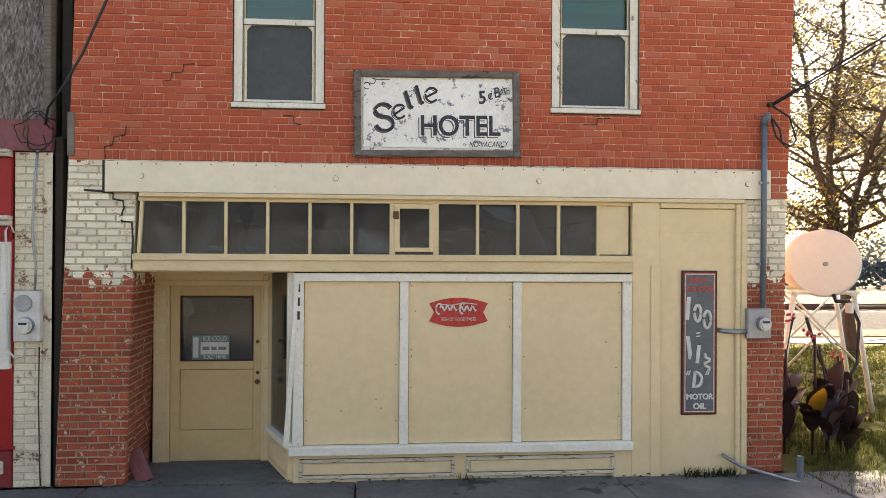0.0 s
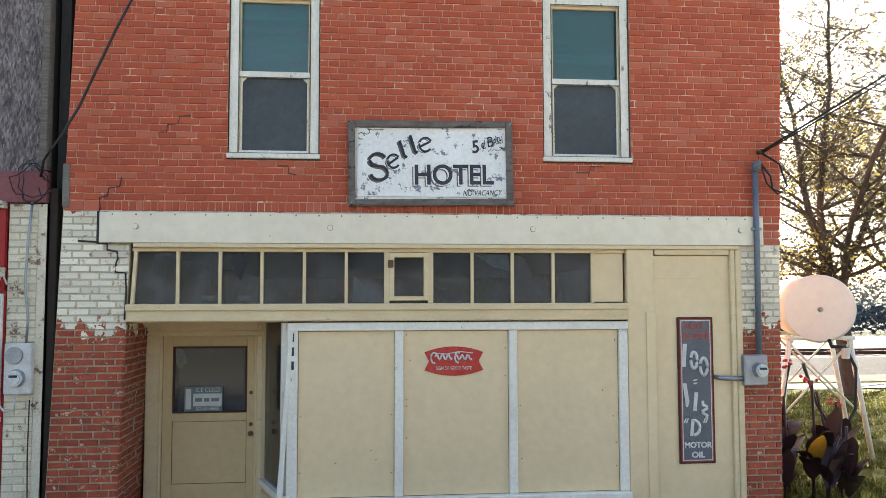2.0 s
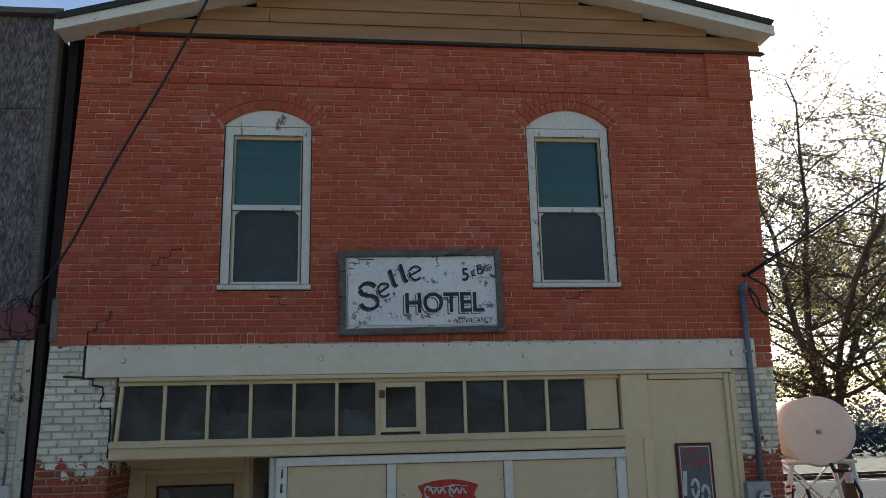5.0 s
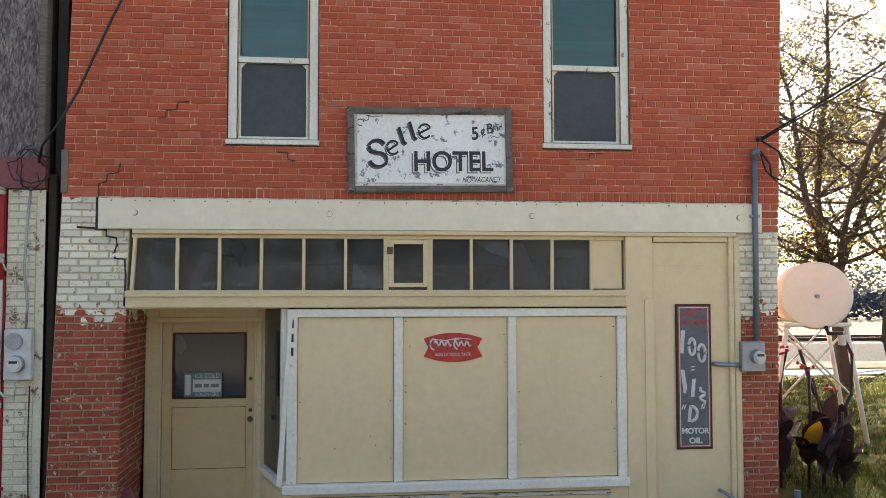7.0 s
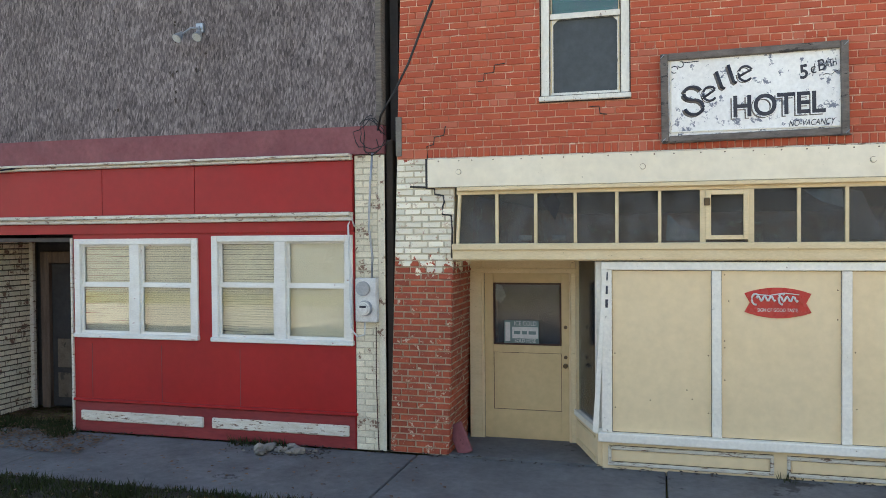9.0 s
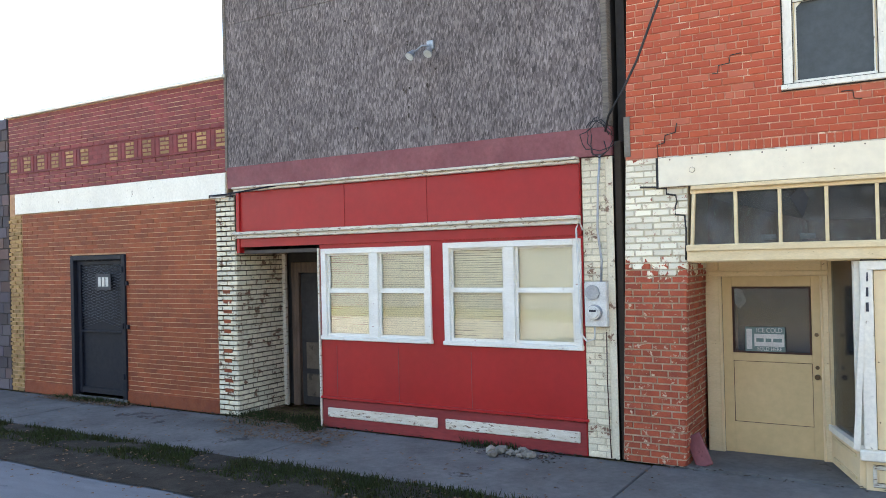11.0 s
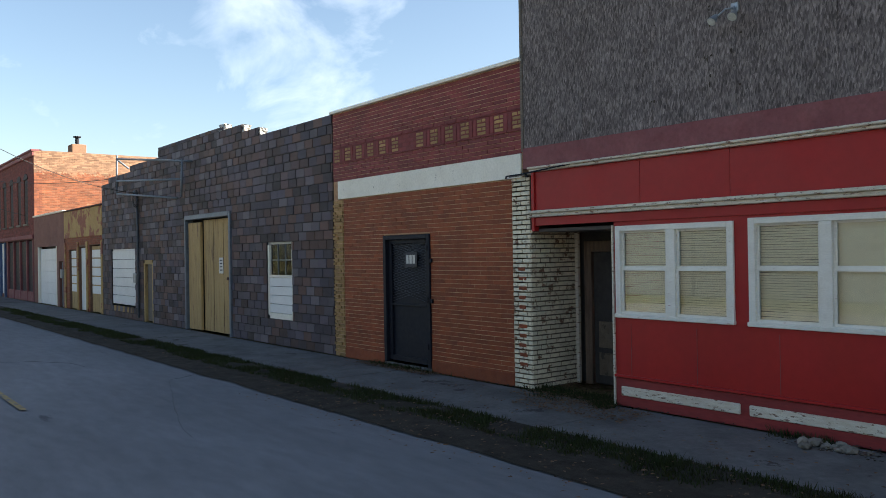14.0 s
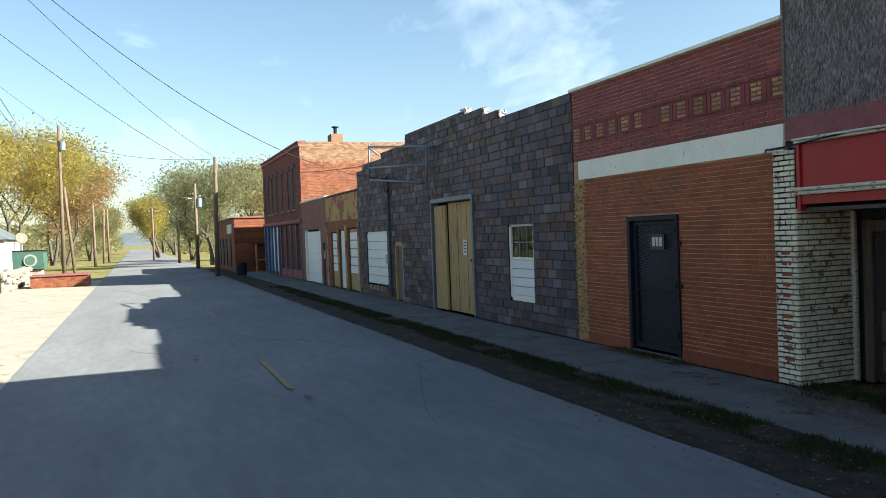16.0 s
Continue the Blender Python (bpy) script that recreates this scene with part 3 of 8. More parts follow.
def cut(spans, a, b):
    out = []
    for s, e in spans:
        if b <= s or a >= e:
            out.append((s, e))
        else:
            if a > s:
                out.append((s, a))
            if b < e:
                out.append((b, e))
    return out


LATER = []     # single pieces are laid last of all


def courses(parent, x0, x1, z0, z1, y, material, L=0.205, H=0.073, joint=0.010, proud=0.008, holes=(), blocked=None, lean=0.0,
            pick=None, limit=300, name="brick", axis="x", flip=1, seed=1, header_every=0, rough_y=0.002, vjoint=None, uneven=0.0, tilt=0.0):
    """Bricks or blocks in courses on a wall. axis 'x': along x at depth y, facing -y; axis 'y': along y at depth x=y, facing flip*x."""
    rnd = random.Random(seed)
    vj = joint if vjoint is None else vjoint
    verts, faces, singles = [], [], []
    n = max(1, round((z1 - z0) / H))
    h = (z1 - z0) / n
    for r in range(n):
        a, b = z0 + r * h + joint / 2, z0 + (r + 1) * h - joint / 2
        zc = (a + b) / 2
        step = L / 2 if header_every and r % header_every == header_every - 1 else L
        shift = lean * (zc - z0)
        xa, xb = x0 + shift, x1 + shift
        spans = [(xa, xb)]
        for hh in holes:
            if hh[2] < b - 0.01 and hh[3] > a + 0.01:
                spans = cut(spans, hh[0], hh[1])
        if blocked:
            for s, e in blocked(a, b):
                spans = cut(spans, s, e)
        for s, e in spans:
            k = math.floor((s - xa) / step - 0.5 * (r % 2))
            p = xa + (k + 0.5 * (r % 2)) * step
            while p < e - 1e-6:
                q = p + step
                if uneven and q < e - 0.08:
                    q += rnd.uniform(-uneven, uneven) * 2
                u, v = max(p, s) + (vj / 2 if p >= s - 1e-6 else 0.001), min(q, e) - (vj / 2 if q <= e + 1e-6 else 0.001)
                if v - u > 0.025:
                    dy = rnd.uniform(-rough_y, rough_y)
                    whole = abs((v - u) - (step - vj)) < 0.003 + 3 * uneven
                    if pick and whole and step == L and pick[0] < (u + v) / 2 < pick[1] and pick[2] < zc < pick[3] and len(singles) < limit:
                        singles.append(((u + v) / 2, zc, dy, rnd.gauss(0, tilt), rnd.gauss(0, tilt), (v - u) / (L - vj)))
                    else:
                        i = len(verts)
                        t0, t1 = rnd.uniform(-.0022, .0022), rnd.uniform(-.0022, .0022)
                        ka, kb = rnd.gauss(0, tilt) * (v - u) / 2, rnd.gauss(0, tilt) * (b - a) / 2
                        c = 0.004
                        pts = [(u, 0.0, a + t0), (v, 0.0, a + t1), (v, 0.0, b + t1), (u, 0.0, b + t0),
                               (u + c, -proud + dy - ka - kb, a + c + t0), (v - c, -proud + dy + ka - kb, a + c + t1), (v - c, -proud + dy + ka + kb, b - c + t1), (u + c, -proud + dy - ka + kb, b - c + t0)]
                        verts += pts
                        faces += [(i + 4, i + 5, i + 6, i + 7), (i, i + 1, i + 5, i + 4), (i + 1, i + 2, i + 6, i + 5), (i + 2, i + 3, i + 7, i + 6), (i + 3, i, i + 4, i + 7)]
                p = q
    if axis == "x":
        put = lambda p: (p[0], y + p[1], p[2])
    else:
        put = lambda p: (y - flip * p[1], p[0], p[2])
    if verts:
        me = bpy.data.meshes.new(name + "work")
        me.from_pydata([put(p) for p in verts], [], faces if axis == "x" or flip < 0 else [f[::-1] for f in faces])
        if axis == "y" and flip > 0:
            me.flip_normals()
        ob = obj(name + "work", me, material, parent)
        ob["kind"] = "stuff"
    if singles:
        LATER.append((name, parent, singles, L - vj, h - joint, y, proud, material))


def lay_singles():
    for name, parent, singles, l, h, y, proud, material in LATER:
        c = 0.004
        a, b = l / 2, h / 2
        pts = [(-a, 0, -b), (a, 0, -b), (a, 0, b), (-a, 0, b), (c - a, -proud, c - b), (a - c, -proud, c - b), (a - c, -proud, b - c), (c - a, -proud, b - c)]
        me = bpy.data.meshes.new(name)
        me.from_pydata(pts, [], [(4, 5, 6, 7), (0, 1, 5, 4), (1, 2, 6, 5), (2, 3, 7, 6), (3, 0, 4, 7)])
        me.materials.append(material)
        for x, z, dy, ta, tb, k in singles:
            ob = new(name, me)
            ob.parent = parent
            ob.location, ob.rotation_euler, ob.scale = (x, y + dy, z), (tb, 0, ta), (k, 1, 1)


def text(name, s, x, z, y, size, material, parent, width=None, turn=0.0, shear=0.0, bold=0.0, align="CENTER"):
    """Flat raised lettering that faces the street."""
    cu = bpy.data.curves.new(name, "FONT")
    cu.body, cu.size, cu.align_x, cu.align_y, cu.extrude, cu.shear, cu.offset = s, size, align, "CENTER", 0.002, shear, bold
    tmp = new(name, cu)
    dg = bpy.context.evaluated_depsgraph_get()
    me = bpy.data.meshes.new_from_object(tmp.evaluated_get(dg))
    bpy.data.objects.remove(tmp)
    xs = [v.co.x for v in me.vertices]
    k = width / (max(xs) - min(xs)) if width else 1.0
    me.transform(Matrix.Translation((x, y, z)) @ Matrix.Rotation(-radians(turn), 4, "Y") @ Matrix.Rotation(radians(90), 4, "X") @ Matrix.Diagonal((k, 1, 1, 1)))
    me.materials.clear()
    # each letter becomes a part of its own
    bm = bmesh.new()
    bm.from_mesh(me)
    left, made = set(bm.verts), []
    while left:
        todo, island = [left.pop()], []
        while todo:
            v = todo.pop()
            island.append(v)
            for e in v.link_edges:
                o = e.other_vert(v)
                if o in left:
                    left.discard(o)
                    todo.append(o)
        idx = {v: i for i, v in enumerate(island)}
        fs = {f for v in island for f in v.link_faces}
        lm = bpy.data.meshes.new("letter")
        lm.from_pydata([v.co[:] for v in island], [], [[idx[v] for v in f.verts] for f in fs])
        made.append(obj("letter", lm, material, parent))
    bm.free()
    return made

# ---- ground ----
def sheet(name, x0, x1, y0, y1, z, material, nx=1, ny=1, rise=0.0, seed=3, label="", category=""):
    verts, faces = [], []
    for j in range(ny + 1):
        for i in range(nx + 1):
            x, y = x0 + (x1 - x0) * i / nx, y0 + (y1 - y0) * j / ny
            edge = 0 if i in (0, nx) or j in (0, ny) else 1
            verts.append((x, y, z + edge * rise * (noise.noise((x * 1.7, y * 1.7, seed)) + 0.5 * noise.noise((x * 5, y * 5, seed)))))
    for j in range(ny):
        for i in range(nx):
            k = j * (nx + 1) + i
            faces.append((k, k + 1, k + nx + 2, k + nx + 1))
    me = bpy.data.meshes.new(name)
    me.from_pydata(verts, [], faces)
    return tagged(obj(name, me, material), label, category, kind="structure")


sheet("ground", -2500, 2500, -2500, 2500, -0.12, M["field"], label="dry autumn grass ground reaching to the horizon", category="ground")
sheet("road", -420, 60, -10.8, -2.85, -0.03, M["asphalt"], 240, 8, 0.012, label="worn grey asphalt street with fine cracks", category="road")
sheet("road_apron", -60, 60, -17.5, -10.8, -0.045, M["apron"], 60, 6, 0.02, 8, label="pale gravel and broken concrete beside the street", category="road edge")
sheet("lawn", 4.95, 60, -1.0, 14.0, -0.05, M["lawn"], 80, 30, 0.05, 5, label="shaded patchy lawn beside the brick building", category="lawn")
sheet("verge", -70, 5.0, -2.85, -1.8, -0.008, M["dirt"], 400, 8, 0.03, 4, label="bare dirt verge with tufts of grass", category="verge")


for v in bpy.data.objects["verge"].data.vertices:
    if v.co.y < -2.84:
        v.co.y += -0.30 + 0.07 * noise.noise((v.co.x * 0.8, 2, 1)) + 0.035 * noise.noise((v.co.x * 3.1, 4, 1))
        v.co.z = -0.014


def sidewalk():
    root = thing("sidewalk", label="old stained concrete sidewalk with cracked slabs", category="sidewalk", kind="structure")
    rnd = random.Random(12)
    seams = [-60, -52.5, -45.2, -38, -31.5, -26.4, -21.2, -16.7, -12.2, -7.0, -2.64, 0.1, 2.9, 5.1, 8.5, 12.0]
    for a, b in zip(seams, seams[1:]):
        t = rnd.uniform(-0.012, 0.008)
        box("slab", a + 0.008, b - 0.008, -1.8 + rnd.uniform(-0.05, 0.03), -0.02, -0.14, 0.0 + t, M["concrete"], root, 0.012)
    return root


sidewalk()


def centre_line():
    for a in (-12.9, -25.7, -38.3, -51, -64, -77, -90):
        sheet("centre_line", a - 3.1, a, -6.43, -6.34, -0.012, M["road_yellow"], label="worn yellow dashed centre line paint", category="road marking")


centre_line()


def cracks():
    rnd = random.Random(5)
    root = thing("road_cracks", label="dark tar-filled cracks in the asphalt", category="road crack", kind="stuff")
    for x, y, ang, n in ((-17, -4.5, 3.1, 26), (-15, -8.2, 3.1, 20), (-9.5, -5.2, 2.9, 30)):
        pts = []
        for i in range(n):
            pts.append((x, y, -0.012))
            ang += rnd.uniform(-0.35, 0.35)
            x += 0.28 * math.cos(ang)
            y += 0.28 * math.sin(ang) * 0.4
        tube("crack", pts, 0.0022, M["asphalt_dark"], root, 4)


cracks()


def tufts(name, areas, count, h, material, seed, label, category="grass", width=0.012):
    rnd = random.Random(seed)
    verts, faces = [], []
    tot = sum((a[1] - a[0]) * (a[3] - a[2]) for a in areas)
    for x0, x1, y0, y1 in areas:
        n = int(count * (x1 - x0) * (y1 - y0) / tot)
        for _ in range(n):
            cx, cy = rnd.uniform(x0, x1), rnd.uniform(y0, y1)
            if noise.noise((cx * 0.9, cy * 2.2, seed)) < -0.22:
                continue
            for _ in range(5):
                x, y = cx + rnd.gauss(0, 0.03), cy + rnd.gauss(0, 0.03)
                a, hh = rnd.uniform(0, 6.28), h * rnd.uniform(0.4, 1.2)
                dx, dy = math.cos(a), math.sin(a)
                lx, ly = rnd.gauss(0, 0.4) * hh, rnd.gauss(0, 0.4) * hh
                i = len(verts)
                verts += [(x - dx * width, y - dy * width, -0.06), (x + dx * width, y + dy * width, -0.06), (x + lx, y + ly, hh - 0.04)]
                faces.append((i, i + 1, i + 2))
    me = bpy.data.meshes.new(name)
    me.from_pydata(verts, [], faces)
    return tagged(obj(name, me, material), label, category, kind="stuff")


tufts("verge_grass", [(-40, 4.5, -2.5, -1.82), (-30, 2, -2.25, -1.80)], 17000, 0.09, M["grass"], 21, "short green grass tufts along the dirt verge")
tufts("lawn_grass", [(5.0, 16, -0.9, 12), (5.0, 9, -0.9, 3)], 15000, 0.08, M["lawn_blade"], 22, "uneven green and yellow lawn grass")
tufts("wall_weeds", [(-9.2, -7.2, -0.35, 0.3), (-5, -4.2, -0.14, 0), (-13.3, -11.4, -0.15, 0.0), (-11.0, -10.3, -0.15, 0), (3.6, 4.3, -0.12, -0.02), (1.2, 1.9, -0.12, -0.03)], 1200, 0.12, M["grass"], 23, "small weeds growing at the wall foot")


def litter(name, areas, n, seed, material, label):
    rnd = random.Random(seed)
    verts, faces = [], []
    for x0, x1, y0, y1 in areas:
        for _ in range(n):
            x, y, a, s = rnd.uniform(x0, x1), rnd.uniform(y0, y1), rnd.uniform(0, 6.28), rnd.uniform(0.015, 0.035)
            z = 0.004 + rnd.uniform(0, 0.02)
            i = len(verts)
            c, d = math.cos(a) * s, math.sin(a) * s
            verts += [(x - c, y - d, z), (x + d * 0.6, y - c * 0.6, z + rnd.uniform(0, 0.012)), (x + c, y + d, z), (x - d * 0.6, y + c * 0.6, z + rnd.uniform(0, 0.012))]
            faces.append((i, i + 1, i + 2, i + 3))
    me = bpy.data.meshes.new(name)
    me.from_pydata(verts, [], faces)
    return tagged(obj(name, me, material), label, "leaves", kind="stuff")


litter("fallen_leaves", [(-9.0, -7.2, -0.5, 0.8), (-13.6, -11.2, -0.35, 0.0), (-8.5, -6.5, -1.0, -0.2), (-8.9, -7.4, -0.15, 1.0)], 620, 31, M["leaf_dry"], "dry brown fallen leaves in the doorway")
litter("verge_leaves", [(-25, -1, -2.85, -1.7), (-14, 0, -2.85, -2.0), (-12, 0, -3.6, -2.8), (-15, -2, -1.7, -0.2)], 260, 32, M["leaf_dry"], "scattered dry leaves on the verge")

# ---- the hotel ----
HX0, HX1 = -2.86, 4.90
WIN = ((-1.215, -0.252, 3.97, 5.79, 5.985), (2.188, 3.178, 3.985, 5.835, 6.06))
hotel = thing("hotel_building", (1.0, 0, 0), "two-storey red-painted brick hotel with cream shopfront and low gable", "building")


def arch_of(w):
    x0, x1, zs, zt = w[0], w[1], w[3], w[4]
    half, rise = (x1 - x0) / 2, zt - zs
    R = (half * half + rise * rise) / (2 * rise)
    return (x0 + x1) / 2, zt - R, R, math.asin(half / R)


def lean_edges(ob, x0, x1, k, zref):
    for v in ob.data.vertices:
        if abs(v.co.x - x0) < 1e-4 or abs(v.co.x - x1) < 1e-4:
            v.co.x += k * (v.co.z - zref)


def hotel_walls():
    upper = slab("front_wall", HX0, HX1, 3.36, 6.93, 0.01, 0.30, [(w[0], w[1], w[2], w[4]) for w in WIN], M["red_mortar"], hotel)
    lean_edges(upper, HX0, HX1, 0.03, 3.38)

    def blocked(a, b):
        out = []
        for w in WIN:
            cx, cz, R, half = arch_of(w)
            z = (a + b) / 2
            if z > w[3] - 0.04:
                rr = R + 0.225
                d = rr * rr - (z - cz) ** 2
                if d > 0:
                    e = min(math.sqrt(d), (z - cz) * math.tan(half) + 0.012)
                    out.append((cx - e, cx + e))
        return out
    courses(upper, HX0, HX1, 3.475, 6.93, 0.01, M["red_brick"], holes=[(w[0], w[1], w[2], w[3]) for w in WIN], blocked=blocked, lean=0.03,
            pick=(-0.2, 2.1, 4.10, 5.6), header_every=7, seed=3, proud=0.009, rough_y=0.003, uneven=0.007, tilt=0.008)
    # soldier course on the lintel
    courses(upper, -2.5, 4.72, 3.365, 3.47, 0.01, M["red_brick"], L=0.073, H=0.105, seed=4)
    courses(upper, HX0, -2.5, 3.365, 3.47, 0.01, M["red_brick"], seed=5)
    courses(upper, 4.72, 4.9, 3.365, 3.47, 0.01, M["red_brick"], seed=6)
    # proud corner pilasters and a stepped band under the eave
    for x0, x1 in ((-2.77, -2.24), (4.44, 5.0)):
        courses(upper, x0, x1, 6.24, 6.93, -0.018, M["red_brick"], seed=7, lean=0.02)
        box("pilaster", x0 + 0.01, x1 + 0.01, -0.018, 0.02, 6.24, 6.93, M["red_mortar"], upper, 0)
    courses(upper, -2.24, 4.44, 6.27, 6.345, -0.012, M["red_brick"], seed=8)
    # two rings of rowlock bricks over each window
    for w in WIN:
        cx, cz, R, half = arch_of(w)
        for ring in (0, 1):
            r0 = R + 0.004 + ring * 0.112
            n = round(2 * half * (r0 + 0.05) / 0.073)
            for i in range(n):
                t = -half + 2 * half * (i + 0.5) / n
                bm = bmesh.new()
                add_box(bm, -0.0295, 0.0295, -0.012, 0.10, r0, r0 + 0.103)
                bm.transform(Matrix.Translation((cx, 0.005, cz)) @ Matrix.Rotation(t, 4, "Y"))
                part("arch_brick", bm, M["red_brick"], upper)
        pts = [(cx + (R + 0.23) * math.sin(-half + 2 * half * i / 16), cz + (R + 0.23) * math.cos(-half + 2 * half * i / 16)) for i in range(17)]
        pts += [(cx + R * math.sin(half - 2 * half * i / 16), cz + R * math.cos(half - 2 * half * i / 16)) for i in range(17)]
        prism("arch_bed", pts, 0.011, 0.2, M["red_mortar"], upper)
    # piers
    left = slab("left_pier", -2.86, -2.17, 0.0, 3.36, 0.01, 0.95, [], M["pier_mortar"], hotel)
    for v in left.data.vertices:
        v.co.x += 0.033 * (v.co.z - 3.38)
    courses(left, -2.97, -2.285, 0.0, 3.02, 0.01, M["pier_brick"], lean=0.033, pick=(-4, 0, 0, 3.1), seed=9, proud=0.014, joint=0.015, uneven=0.010, tilt=0.02, rough_y=0.005)
    courses(left, -2.87, -2.51, 3.02, 3.365, 0.01, M["pier_brick"], lean=0.033, seed=10, proud=0.012, joint=0.012)
    courses(left, 0.0, 0.92, 0.0, 2.2, -2.215, M["pier_brick"], axis="y", flip=1, seed=11, proud=0.014, joint=0.015, uneven=0.010, tilt=0.02, rough_y=0.005)
    for v in left.children[-1].data.vertices:
        v.co.x += 0.033 * (v.co.z - 2.2)
    right = slab("right_pier", 4.37, 4.88, 0.0, 3.36, 0.01, 0.6, [], M["pier_mortar"], hotel)
    for v in right.data.vertices:
        v.co.x += 0.016 * (v.co.z - 3.38)
    courses(right, 4.33, 4.83, -0.08, 3.04, 0.01, M["pier_brick"], lean=0.016, pick=(4, 5, 0, 3.1), seed=12, proud=0.014, joint=0.015, uneven=0.010, tilt=0.02, rough_y=0.005)
    courses(right, 4.69, 4.89, 3.04, 3.365, 0.01, M["red_brick"], lean=0.016, seed=13)
    # sides, back and roof
    courses(upper, 0.3, 9.0, 0.0, 6.9, 4.90, M["pier_brick"], axis="y", flip=1, seed=14, L=0.21, H=0.075)
    box("side_wall", 4.60, 4.895, 0.31, 14, -0.1, 6.9, M["red_mortar"], hotel, 0)
    box("side_wall", -2.86, -2.56, 0.96, 14, -0.1, 6.7, M["red_mortar"], hotel, 0)
    box("back_wall", -2.86, 4.9, 14, 14.3, -0.1, 7.0, M["red_mortar"], hotel, 0)
    box("interior_floor", -2.5, 4.6, 0.96, 14, 3.05, 3.3, M["room"], hotel, 0)
    box("ground_floor", -2.5, 4.6, 0.02, 14, -0.1, 0.01, M["concrete"], hotel, 0)
    # crack down the left corner
    tube("wall_crack", [(-2.49, -0.004, 3.36), (-2.5, -0.004, 3.5), (-2.42, -0.004, 3.52), (-2.41, -0.004, 3.6), (-2.3, -0.004, 3.62), (-2.28, -0.004, 3.72)], 0.007, M["dark"], upper, 5)
    tube("wall_crack", [(-2.70, -0.006, 3.05), (-2.53, -0.006, 3.04), (-2.41, -0.006, 3.02), (-2.41, -0.006, 2.96), (-2.31, -0.006, 2.94), (-2.30, -0.006, 2.87), (-2.32, -0.006, 2.81), (-2.32, -0.006, 2.73), (-2.22, -0.006, 2.72), (-2.21, -0.006, 2.54), (-2.22, -0.006, 2.24)], 0.011, M["dark"], left, 5)
    tube("wall_crack", [(-1.9, -0.003, 4.2), (-1.84, -0.003, 4.2), (-1.83, -0.003, 4.28), (-1.72, -0.003, 4.29), (-1.71, -0.003, 4.37), (-1.6, -0.003, 4.38)], 0.006, M["dark"], upper, 5)
    tube("wall_crack", [(-0.68, -0.003, 3.86), (-0.58, -0.003, 3.86), (-0.57, -0.003, 3.78), (-0.5, -0.003, 3.77)], 0.006, M["dark"], upper, 5)
    tube("wall_crack", [(2.55, -0.003, 3.83), (2.7, -0.003, 3.83), (2.71, -0.003, 3.9), (2.85, -0.003, 3.9)], 0.006, M["dark"], upper, 5)
    prism("joint_gap", [(-2.52, 3.02), (-2.485, 3.02), (-2.485, 3.36), (-2.52, 3.36)], -0.006, 0.05, M["dark"], hotel)
    box("cement_patch", -2.87, -2.80, -0.012, 0.02, 3.4, 3.85, M["stone"], hotel)


hotel_walls()


